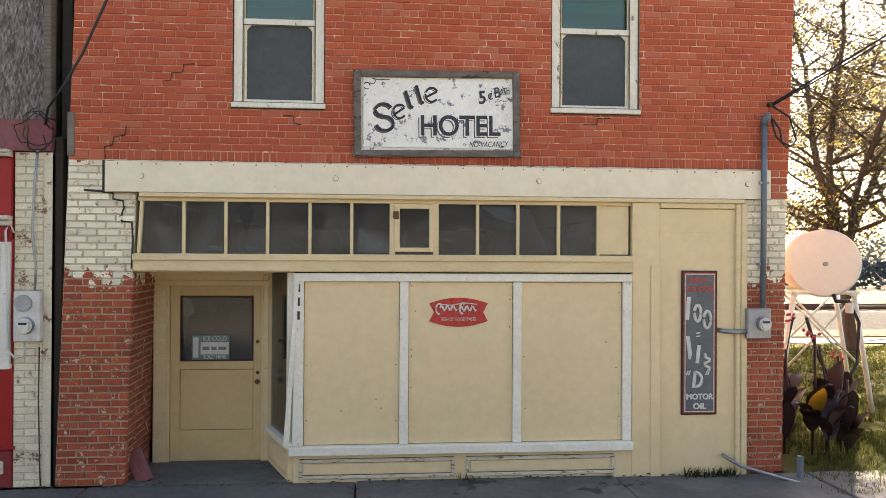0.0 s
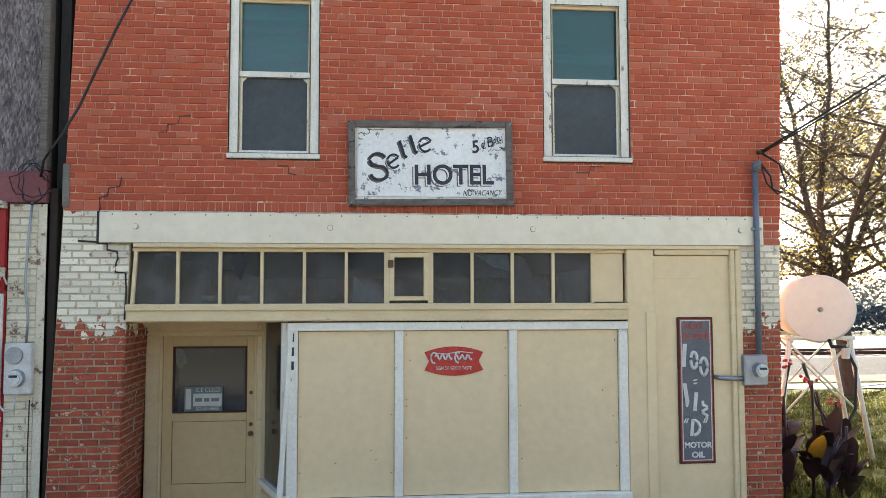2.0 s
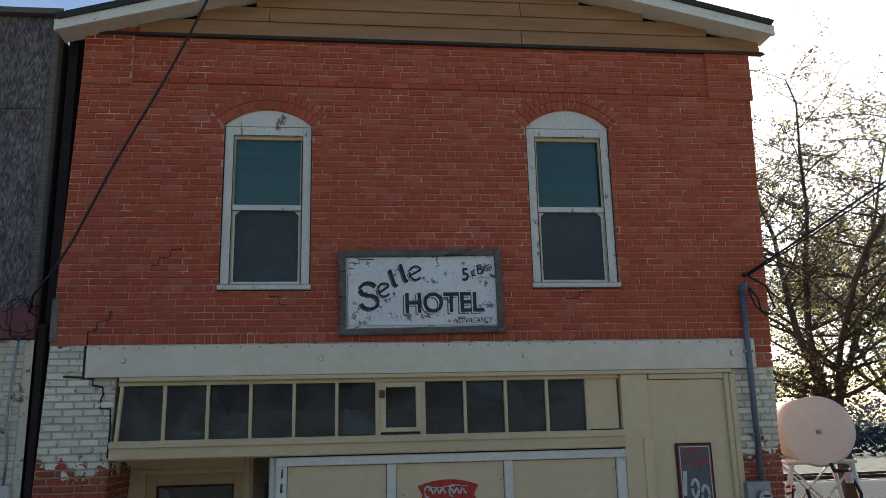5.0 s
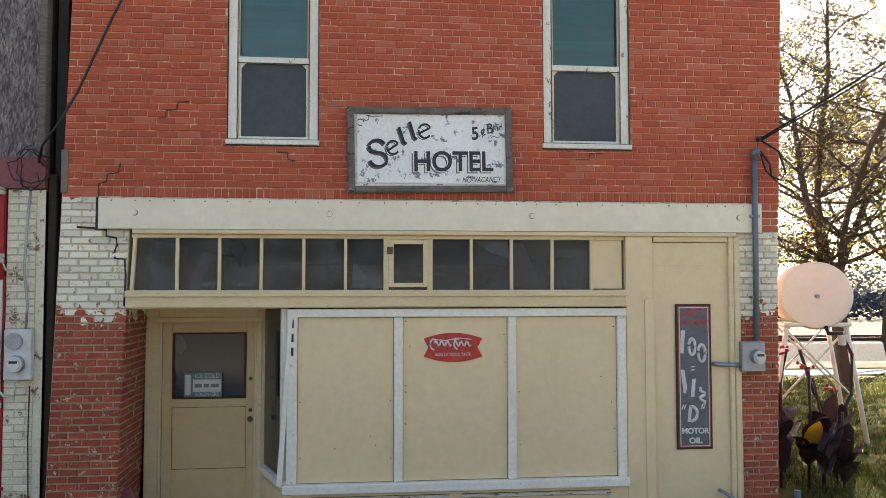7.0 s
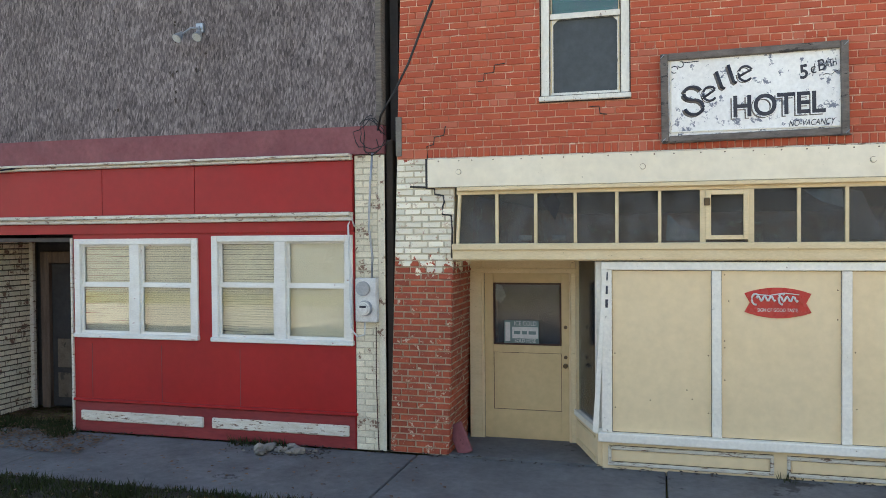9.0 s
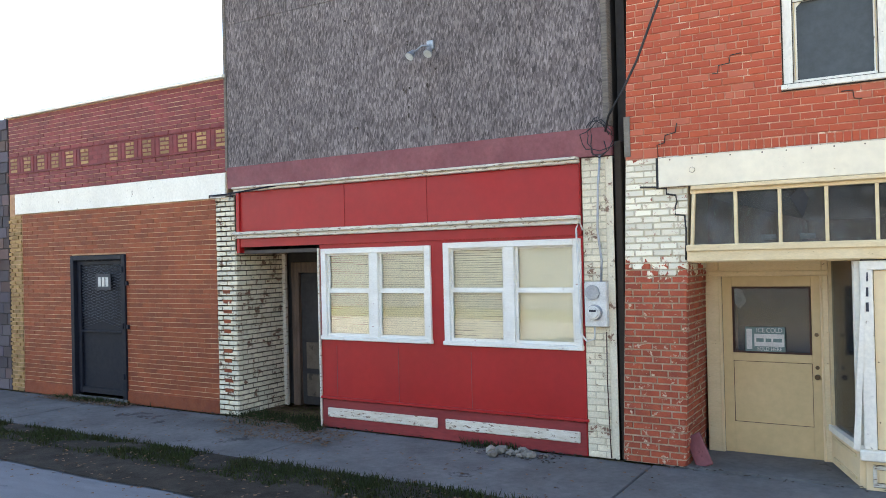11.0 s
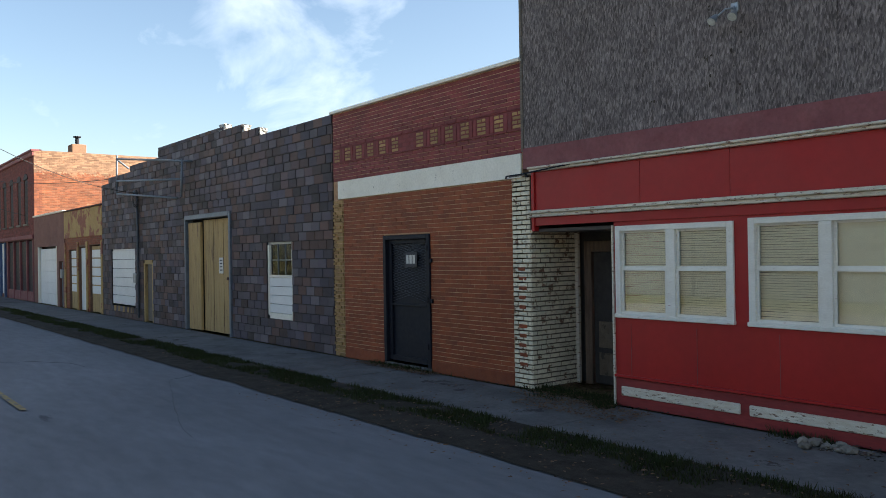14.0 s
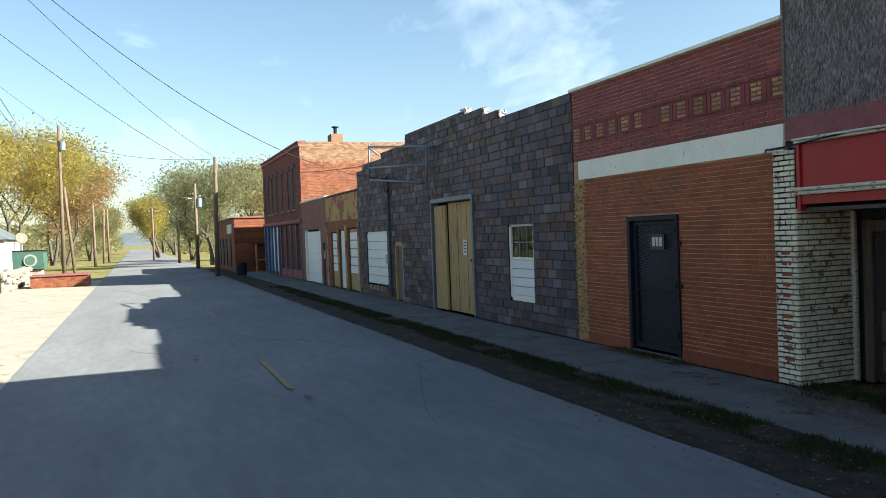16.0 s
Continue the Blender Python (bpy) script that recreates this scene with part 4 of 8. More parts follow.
def sash_window(w, k):
    x0, x1, z0, zs, zt = w
    root = obj("window", bpy.data.meshes.new("window"), None, hotel)
    bm = bmesh.new()
    # outer casing: jambs, sill and head as one box frame
    add_box(bm, x0 + 0.105, x1 - 0.105, 0.035, 0.13, zs - 0.10, zs)
    bmesh.ops.bevel(bm, geom=bm.edges[:], offset=0.006, segments=1, affect="EDGES")
    me = root.data
    bm.to_mesh(me)
    bm.free()
    me.materials.append(M["sash_white"])
    root["label"] = "white-painted weathered wooden sash window"
    for a in (x0, x1 - 0.105):
        box("casing", a, a + 0.105, 0.035, 0.13, z0, zs, M["sash_white"], root, 0.006)
    cx, cz, R, half = arch_of(w)
    pts = [(cx + (R + 0.004) * math.sin(-half + 2 * half * i / 16), cz + (R + 0.004) * math.cos(-half + 2 * half * i / 16)) for i in range(17)]
    prism("arch_head", pts, 0.03, 0.10, M["sash_white"], root, "white-painted arched head board")
    box("sill", x0 - 0.008, x1 + 0.008, -0.03, 0.13, z0 - 0.035, z0 + 0.02, M["sash_white"], root, 0.008, "thick white-painted sill")
    zm = 4.86 if k == 0 else 4.865
    ix0, ix1 = x0 + 0.105, x1 - 0.105
    box("meeting_rail", ix0, ix1, 0.05, 0.115, zm - 0.035, zm + 0.03, M["sash_white"], root, 0.006)
    box("top_rail", ix0, ix1, 0.075, 0.12, zs - 0.135, zs - 0.10, M["cream_trim"], root, 0.004)
    box("bottom_rail", ix0, ix1, 0.06, 0.115, z0 + 0.015, z0 + 0.065, M["sash_white"], root, 0.006)
    for a in (ix0, ix1 - 0.035):
        box("stile", a, a + 0.035, 0.065, 0.115, z0 + 0.065, zm - 0.035, M["sash_white"], root, 0.005)
    box("roller_blind", ix0, ix1, 0.15, 0.165, zm, zs - 0.08, M["blind"], root, 0, "dark green roller blind behind the upper pane")
    box("pane", ix0, ix1, 0.10, 0.106, zm + 0.03, zs - 0.10, M["clear"], root, 0)
    box("insect_screen", ix0 + 0.035, ix1 - 0.035, 0.085, 0.095, z0 + 0.065, zm - 0.035, M["screen"], root, 0, "dark grey insect screen over the lower sash")
    for sx in (ix0 + 0.035, ix1 - 0.035):
        s = 1 if sx < cx else -1
        prism("corner_brace", [(sx, zm - 0.035), (sx + s * 0.05, zm - 0.035), (sx, zm - 0.085)], 0.07, 0.10, M["sash_white"], root)
    # dark strips put the shadow outline between casing and brick and below the sill
    for x in (x0 - 0.001, x1 - 0.012):
        box("reveal_gap", x, x + 0.013, 0.024, 0.034, z0 + 0.02, zs, M["grit_and_shade_dark"], root, 0)
    box("reveal_gap", x0 - 0.008, x1 + 0.008, -0.012, 0.012, z0 - 0.047, z0 - 0.036, M["grit_and_shade_dark"], root, 0)
    # thin dark strips along the joints between casing, sashes and stops
    for x in (ix0 - 0.003, ix1 - 0.003):
        box("open_joint", x, x + 0.006, 0.031, 0.036, z0 + 0.02, zs - 0.1, M["grit_and_shade_dark"], root, 0)
    box("open_joint", ix0, ix1, 0.046, 0.051, zm - 0.041, zm - 0.035, M["grit_and_shade_dark"], root, 0)
    box("open_joint", ix0, ix1, 0.031, 0.036, zs - 0.104, zs - 0.098, M["grit_and_shade_dark"], root, 0)
    box("open_joint", x0, x1, -0.026, -0.02, z0 + 0.019, z0 + 0.024, M["grit_and_shade_dark"], root, 0)
    for sx in (ix0 + 0.012, ix1 - 0.022):
        box("stop_bead", sx, sx + 0.010, 0.052, 0.066, z0 + 0.065, zs - 0.135, M["cream_trim"], root, 0.002)
    return root


for k, w in enumerate(WIN):
    sash_window(w, k)


def gable():
    ez0, ez1, ax, az = 6.82, 7.06, 1.15, 7.98
    root = box("gable_backing", -2.7, 5.0, 0.0, 0.12, 6.93, 7.0, M["siding"], hotel, 0, "tan wooden lap-sided gable")
    z, i = 6.86, 0
    while z < az - 0.05:
        # boards shorten with the roof slope
        l = max(-2.95, ax - (az - z - 0.18) / ((az - ez0) / (ax + 2.95)))
        r = min(5.18, ax + (az - z - 0.18) / ((az - ez1) / (5.18 - ax)))
        l, r = max(-2.92, l), min(5.14, r)
        if r - l > 0.3:
            cutx = ax + (1.03 if i % 2 == 0 else -1.9)
            for a, b in ((l, cutx - 0.004), (cutx + 0.004, r)):
                if b - a > 0.1:
                    bm = bmesh.new()
                    vs = add_box(bm, a, b, -0.06, -0.02, z, z + 0.185)
                    for v in vs:
                        if v.co.z > z + 0.1:
                            v.co.y += 0.025
                    part("board", bm, M["siding"], root)
        z += 0.18
        i += 1
    for s, (ex, ez) in ((-1, (-2.98, ez0)), (1, (5.20, ez1))):
        d = 0.16
        prism("rake_fascia", [(ex, ez), (ax, az), (ax, az - d), (ex, ez - d * 0.75)], -0.34, -0.29, M["white"], root, "white-painted rake fascia board")
        prism("rake_soffit", [(ex, ez - 0.05), (ax, az - 0.06), (ax, az - 0.10), (ex, ez - 0.09)], -0.29, 0.02, M["white"], root)
        prism("roof_slope", [(ex - 0.04 * -s * -1, ez + 0.0), (ax, az + 0.0), (ax, az + 0.06), (ex, ez + 0.06)], -0.37, 14.4, M["roofing"], hotel, "dark tar roof edge")
    # near-black strip puts a shadow line under the gable boards
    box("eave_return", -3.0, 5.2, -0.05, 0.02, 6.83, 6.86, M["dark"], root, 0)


gable()


def shopfront():
    # lintel with bolt heads
    li = box("lintel", -2.485, 4.67, -0.045, 0.3, 3.03, 3.355, M["lintel"], hotel, 0.008, "cream-painted steel lintel beam with rivets")
    for x in (-2.12, -0.13, 2.05, 4.4):
        cyl("washer", (x, -0.046, 3.20), (0, -1, 0), 0.031, 0.006, M["rust"], li, 14)
        cyl("bolt", (x, -0.055, 3.20), (0, -1, 0), 0.028, 0.02, M["lintel"], li, 8, 0.004)
    rnd = random.Random(2)
    for i in range(30):
        cyl("rivet", (-2.4 + i * 0.238 + rnd.uniform(-0.05, 0.05), -0.046, 3.325), (0, -1, 0), 0.008, 0.012, M["rust"], li, 6)
    x = -2.48
    while x < 4.60:
        w = rnd.uniform(0.08, 0.5)
        box("paint_crust", x, min(x + w, 4.66), -0.046 - rnd.uniform(0, 0.006), -0.02, 3.350 + rnd.uniform(-0.005, 0.003), 3.357 + rnd.uniform(0, 0.008), M["peel_trim"], li, 0.003)
        x += w + rnd.choice((0.0, 0.003, 0.05))
    # thin rust-brown strip along the lintel's lower edge
    box("rust_line", -2.485, 4.67, -0.047, -0.03, 3.026, 3.031, M["rust"], li, 0)
    box("lower_flange", -2.14, 4.36, -0.06, 0.25, 2.985, 3.028, M["cream_trim"], hotel, 0.006)
    # transom lights
    tr = box("transom_sill", -2.19, 3.09, -0.09, 0.16, 2.215, 2.40, M["cream_trim"], hotel, 0.012, "deep cream-painted transom sill")
    box("drip_edge", -2.19, 3.09, -0.115, -0.09, 2.33, 2.395, M["cream_trim"], tr, 0.006)
    cuts = [-2.155, -1.70, -1.27, -0.84, -0.40, 0.04, 0.47, 0.94, 1.39, 1.83, 2.28, 2.72]
    tf = box("transom_frame", -2.16, 3.09, 0.0, 0.10, 2.945, 2.985, M["cream_trim"], hotel, 0.004, "row of small dusty transom windows")
    for i, x in enumerate(cuts):
        w = 0.055 if i in (6, 7) else 0.032
        bm = bmesh.new()
        vs = add_box(bm, x - w / 2, x + w / 2, 0.0, 0.08, 2.40, 2.945)
        for v in vs:
            if i == 0 and v.co.z > 2.5:
                v.co.x += 0.03
        part("mullion", bm, M["cream_trim"], tf)
    for i in range(11):
        a, b = cuts[i] + 0.016, cuts[i + 1] - 0.016
        pane = box("pane", a, b, 0.045, 0.05, 2.40, 2.945, M["glass"], tf, 0)
        pane.visible_shadow = False
    # the opening vent sash, with its latch
    for a, b, c, d in ((0.495, 0.55, 2.43, 2.94), (0.865, 0.915, 2.43, 2.94), (0.55, 0.865, 2.43, 2.475), (0.55, 0.865, 2.89, 2.94)):
        box("vent_frame", a, b, -0.015, 0.04, c, d, M["cream_trim"], tf, 0.004)
    box("latch", 0.48, 0.54, -0.04, -0.015, 2.78, 2.86, M["brass"], tf, 0.006, "rusty sash latch")
    box("blank_panel", 2.74, 3.07, 0.03, 0.06, 2.41, 2.945, M["cream"], tf, 0.003, "cream-painted board closing the last light")
    # a pale sheet, broken shards and rolls behind the glass
    prism("paper", [(1.43, 2.93), (1.80, 2.93), (1.82, 2.74), (1.62, 2.80)], 0.09, 0.094, M["sign_pale"], tf, "torn pale paper behind the glass")
    prism("paper", [(1.86, 2.42), (2.2, 2.42), (2.1, 2.62), (1.98, 2.90), (1.86, 2.93)], 0.09, 0.094, M["screen"], tf, "grey sheet behind the glass")
    prism("paper", [(0.10, 2.42), (0.44, 2.42), (0.42, 2.52), (0.25, 2.58), (0.12, 2.70)], 0.09, 0.094, M["sign_pale"], tf, "pale torn sheet behind the glass")
    prism("hole", [(-1.18, 2.86), (-1.08, 2.95), (-1.0, 2.84), (-1.06, 2.64)], 0.038, 0.042, M["black"], tf, "dark broken hole in a pane")
    for x in (-1.4, -1.03):
        tube("roll", [(x - 0.07, 0.12, 2.46), (x + 0.07, 0.12, 2.46)], 0.03, M["sign_pale"], tf, 10, "pale paper roll on the sill")
    # boarded display window
    # near-black backing makes the gaps between the panels read as dark lines
    bay = box("display_board", -0.56, 3.09, 0.0, 0.06, 0.36, 2.22, M["dark"], hotel, 0, "display window boarded with cream-painted panels")
    for a, b in ((-0.451, 0.549), (0.652, 1.771), (1.872, 2.981)):
        box("panel", a, b, -0.012, 0.0, 0.387, 2.107, M["cream"], bay, 0.004)
    for a, b in ((-0.565, -0.455), (0.553, 0.648), (1.775, 1.868), (2.985, 3.085)):
        box("post", a, b, -0.05, 0.0, 0.385, 2.11 + (0.05 if a < 0 else 0), M["white"], bay, 0.008)
    box("top_rail", -0.565, 3.09, -0.055, 0.0, 2.112, 2.20, M["white"], bay, 0.008)
    box("bottom_rail", -0.60, 3.095, -0.10, 0.0, 0.285, 0.383, M["white"], bay, 0.010)
    rnd = random.Random(8)
    for a, b in ((-0.455, 0.55), (0.65, 1.77), (1.87, 2.98)):
        for i in range(7):
            cyl("nail", (rnd.choice((a + 0.03, b - 0.03, rnd.uniform(a, b))), -0.014, rnd.uniform(0.42, 2.08)), (0, -1, 0), 0.007, 0.006, M["rust"], bay, 6)
    base = box("bulkhead", -0.56, 3.10, -0.02, 0.1, -0.05, 0.285, M["cream"], hotel, 0.006, "low panelled bulkhead under the display window")
    for a, b in ((-0.50, 1.15), (1.27, 2.90)):
        for z in (0.03, 0.20):
            box("moulding", a, b, -0.045, -0.02, z, z + 0.035, M["peel_trim"], base, 0.006)
        for x in (a, b - 0.035):
            box("moulding", x, x + 0.035, -0.045, -0.02, 0.065, 0.20, M["peel_trim"], base, 0.006)
        # dark strips laid on the bulkhead face along the moulding edges
        for z in (0.0235, 0.2365, 0.066, 0.193):
            box("open_joint", a + 0.004, b - 0.004, -0.0225, -0.02, z, z + 0.006, M["grit_and_shade_dark"], base, 0)
        box("inset", a + 0.05, b - 0.05, -0.028, -0.02, 0.08, 0.185, M["cream"], base, 0.003)
    # right-hand boarded doorway
    box("wide_post", 3.095, 3.40, -0.03, 0.1, -0.06, 2.985, M["cream"], hotel, 0.006, "broad cream-painted board post")
    box("post_strip", 3.30, 3.405, -0.045, -0.03, -0.06, 2.30, M["cream"], hotel, 0.004)
    box("board", 3.405, 4.30, 0.0, 0.06, -0.06, 2.92, M["cream"], hotel, 0.003, "cream-painted plywood sheet over a doorway")
    box("board_seam", 3.405, 4.28, -0.004, 0.0, 2.66, 2.668, M["cream_trim"], hotel, 0)
    for a, b in ((4.27, 4.325), (4.33, 4.40)):
        box("door_casing", a, b, -0.045, 0.05, -0.08, 2.98, M["cream_trim"], hotel, 0.008)
    box("head_casing", 3.41, 4.265, -0.035, 0.05, 2.925, 2.983, M["cream_trim"], hotel, 0.006)


shopfront()


def entry():
    y = 0.90
    root = box("entry_ceiling", -2.2, -0.56, 0.17, 0.95, 2.20, 2.26, M["cream_trim"], hotel, 0)
    # frame round the door
    for a, b, c, d, mm in ((-2.225, -2.07, 0.0, 2.2, "cream_trim"), (-0.985, -0.88, 0.0, 2.2, "cream_trim"), (-2.07, -0.985, 2.07, 2.2, "cream_trim"),
                           (-2.07, -2.045, 0.0, 2.07, "cream"), (-1.01, -0.985, 0.0, 2.07, "cream")):
        box("door_frame", a, b, y - 0.05, y + 0.1, c, d, M[mm], hotel, 0.008)
    box("head_mould", -2.2, -0.9, y - 0.08, y - 0.05, 2.03, 2.09, M["cream_trim"], hotel, 0.006)
    door = box("door", -2.045, -1.01, y, y + 0.045, 0.0, 0.02, M["door_cream"], hotel, 0, "closed ochre-painted wooden door with glass upper light")
    gx0, gx1, gz0, gz1 = -1.935, -1.105, 1.155, 1.91
    for a, b, c, d in ((-2.045, gx0, 0.02, 2.03), (gx1, -1.01, 0.02, 2.03), (gx0, gx1, gz1, 2.03), (gx0, gx1, 1.06, gz0), (gx0, gx1, 0.02, 0.36)):
        box("rail", a, b, y, y + 0.045, c, d, M["door_cream"], door, 0.004)
    box("lower_panel", gx0, gx1, y + 0.014, y + 0.035, 0.36, 1.06, M["door_cream"], door, 0)
    # thin brown strips draw the shadow line round the recessed panel
    for a, b, c, d in ((gx0, gx0 + 0.005, 0.36, 1.06), (gx1 - 0.005, gx1, 0.36, 1.06), (gx0 + 0.005, gx1 - 0.005, 0.36, 0.365), (gx0 + 0.005, gx1 - 0.005, 1.055, 1.06)):
        box("panel_shadow_joint", a, b, y + 0.010, y + 0.0145, c, d, M["rust"], door, 0)
    for a, b in ((-2.047, -2.043), (-1.012, -1.008)):
        box("door_gap", a, b, y - 0.004, y + 0.02, 0.02, 2.03, M["grit_and_shade_dark"], door, 0)
    box("door_gap", -2.043, -1.012, y - 0.004, y + 0.02, 2.029, 2.034, M["grit_and_shade_dark"], door, 0)
    for a, b, c, d in ((gx0, gx0 + 0.02, gz0, gz1), (gx1 - 0.02, gx1, gz0, gz1), (gx0 + 0.02, gx1 - 0.02, gz0, gz0 + 0.02), (gx0 + 0.02, gx1 - 0.02, gz1 - 0.02, gz1)):
        box("glazing_bead", a, b, y - 0.008, y + 0.02, c, d, M["rust"], door, 0.003)
    box("pane", gx0, gx1, y + 0.02, y + 0.025, gz0, gz1, M["glass"], door, 0).visible_shadow = False
    prism("torn_blind", [(gx0 + 0.02, gz1 - 0.02), (gx0 + 0.10, gz1 - 0.04), (gx0 + 0.15, gz1 - 0.17), (gx0 + 0.08, gz1 - 0.26), (gx0 + 0.02, gz1 - 0.2)], y + 0.05, y + 0.055, M["sign_pale"], door)
    box("grey_curtain", gx0, gx1, y + 0.3, y + 0.32, gz0 - 0.3, gz1 + 0.1, M["screen"], hotel, 0)
    for z in (1.38, 1.02, 0.92):
        cyl("door_knob" if z == 0.92 else "lock", (-1.055, y - (0.03 if z == 0.92 else 0.006), z), (0, -1, 0), 0.028 if z == 0.92 else 0.022, 0.05 if z == 0.92 else 0.014, M["brass"], door, 12, 0.005)
    # notice on the glass
    card = tagged(box("door_notice", -1.80, -1.375, y - 0.012, y - 0.006, 1.175, 1.455, M["teal"], None, 0.002), "teal and white printed drinks notice on the door glass", "sign")
    box("white_field", -1.70, -1.385, y - 0.015, y - 0.012, 1.235, 1.375, M["sign_pale"], card, 0)
    box("bottle_shape", -1.785, -1.725, y - 0.016, y - 0.012, 1.20, 1.43, M["sign_pale"], card, 0.002)
    text("words", "ICE COLD", -1.54, 1.415, y - 0.014, 0.075, M["sign_pale"], card, 0.27)
    text("words", "SOLD HERE", -1.54, 1.205, y - 0.014, 0.06, M["sign_pale"], card, 0.26)
    for k, (a, b) in enumerate(((-1.68, -1.60), (-1.58, -1.52), (-1.50, -1.41))):
        box("plain_bar", a, b, y - 0.017, y - 0.015, 1.285, 1.325, M["teal"], card, 0)
    # angled side light, between the door and the street
    a, b = Vector((-0.585, 0.0, 0)), Vector((-0.90, 0.86, 0))
    d = (b - a)
    side = obj("side_light", bpy.data.meshes.new("side_light"), M["cream"], hotel, "narrow angled shop window beside the door")
    bm = bmesh.new()
    vs = add_box(bm, 0, d.length, -0.03, 0.03, 0.0, 0.36)
    turn = Matrix.Translation(a) @ Matrix.Rotation(math.atan2(d.y, d.x), 4, "Z")
    bmesh.ops.transform(bm, matrix=turn, verts=vs)
    bm.to_mesh(side.data)
    bm.free()
    for nm, u0, u1, v0, v1, z0, z1, mm in (("sill", -0.03, d.length, -0.06, 0.06, 0.36, 0.42, "white"), ("stile", 0.0, 0.06, -0.035, 0.035, 0.42, 2.2, "white"),
                                           ("stile", d.length - 0.05, d.length, -0.035, 0.035, 0.42, 2.2, "cream_trim"), ("pane", 0.06, d.length - 0.05, -0.004, 0.004, 0.42, 2.2, "glass"),
                                           ("moulding", 0.08, d.length - 0.08, 0.03, 0.045, 0.06, 0.09, "cream_trim"), ("moulding", 0.08, d.length - 0.08, 0.03, 0.045, 0.28, 0.31, "cream_trim"),
                                           ("dark_backing", 0.06, d.length - 0.05, -0.1, -0.07, 0.3, 2.2, "screen")):
        bm = bmesh.new()
        vs = add_box(bm, u0, u1, v0, v1, z0, z1)
        bmesh.ops.transform(bm, matrix=turn, verts=vs)
        part(nm, bm, M[mm], side)
    # brace board leaning white strip at the corner of the bay
    prism("corner_board", [(-0.66, 0.38), (-0.60, 0.38), (-0.50, 2.19), (-0.535, 2.19)], -0.06, -0.02, M["white"], hotel, "slanted white-painted corner board")
    # loose slab leaning in the doorway
    bm = bmesh.new()
    add_box(bm, -0.09, 0.09, -0.02, 0.02, 0, 0.36)
    bmesh.ops.bevel(bm, geom=bm.edges[:], offset=0.01, segments=1, affect="EDGES")
    bm.transform(Matrix.Translation((-2.1, 0.12, 0.0)) @ Matrix.Rotation(radians(-26), 4, "Y") @ Matrix.Rotation(radians(-12), 4, "X"))
    tagged(part("loose_tile", bm, M["maroon"], None), "loose dull red slab leaning against the brick pier", "slab")


entry()


def number_plate():
    ob = thing("house_number", label="dark painted house number on the white post", category="house number")
    for i, z in enumerate((2.05, 1.905, 1.76)):
        box("plain_bar", -0.520, -0.494, -0.056, -0.0505, z - 0.048, z + 0.04, M["ink"], ob, 0)


number_plate()


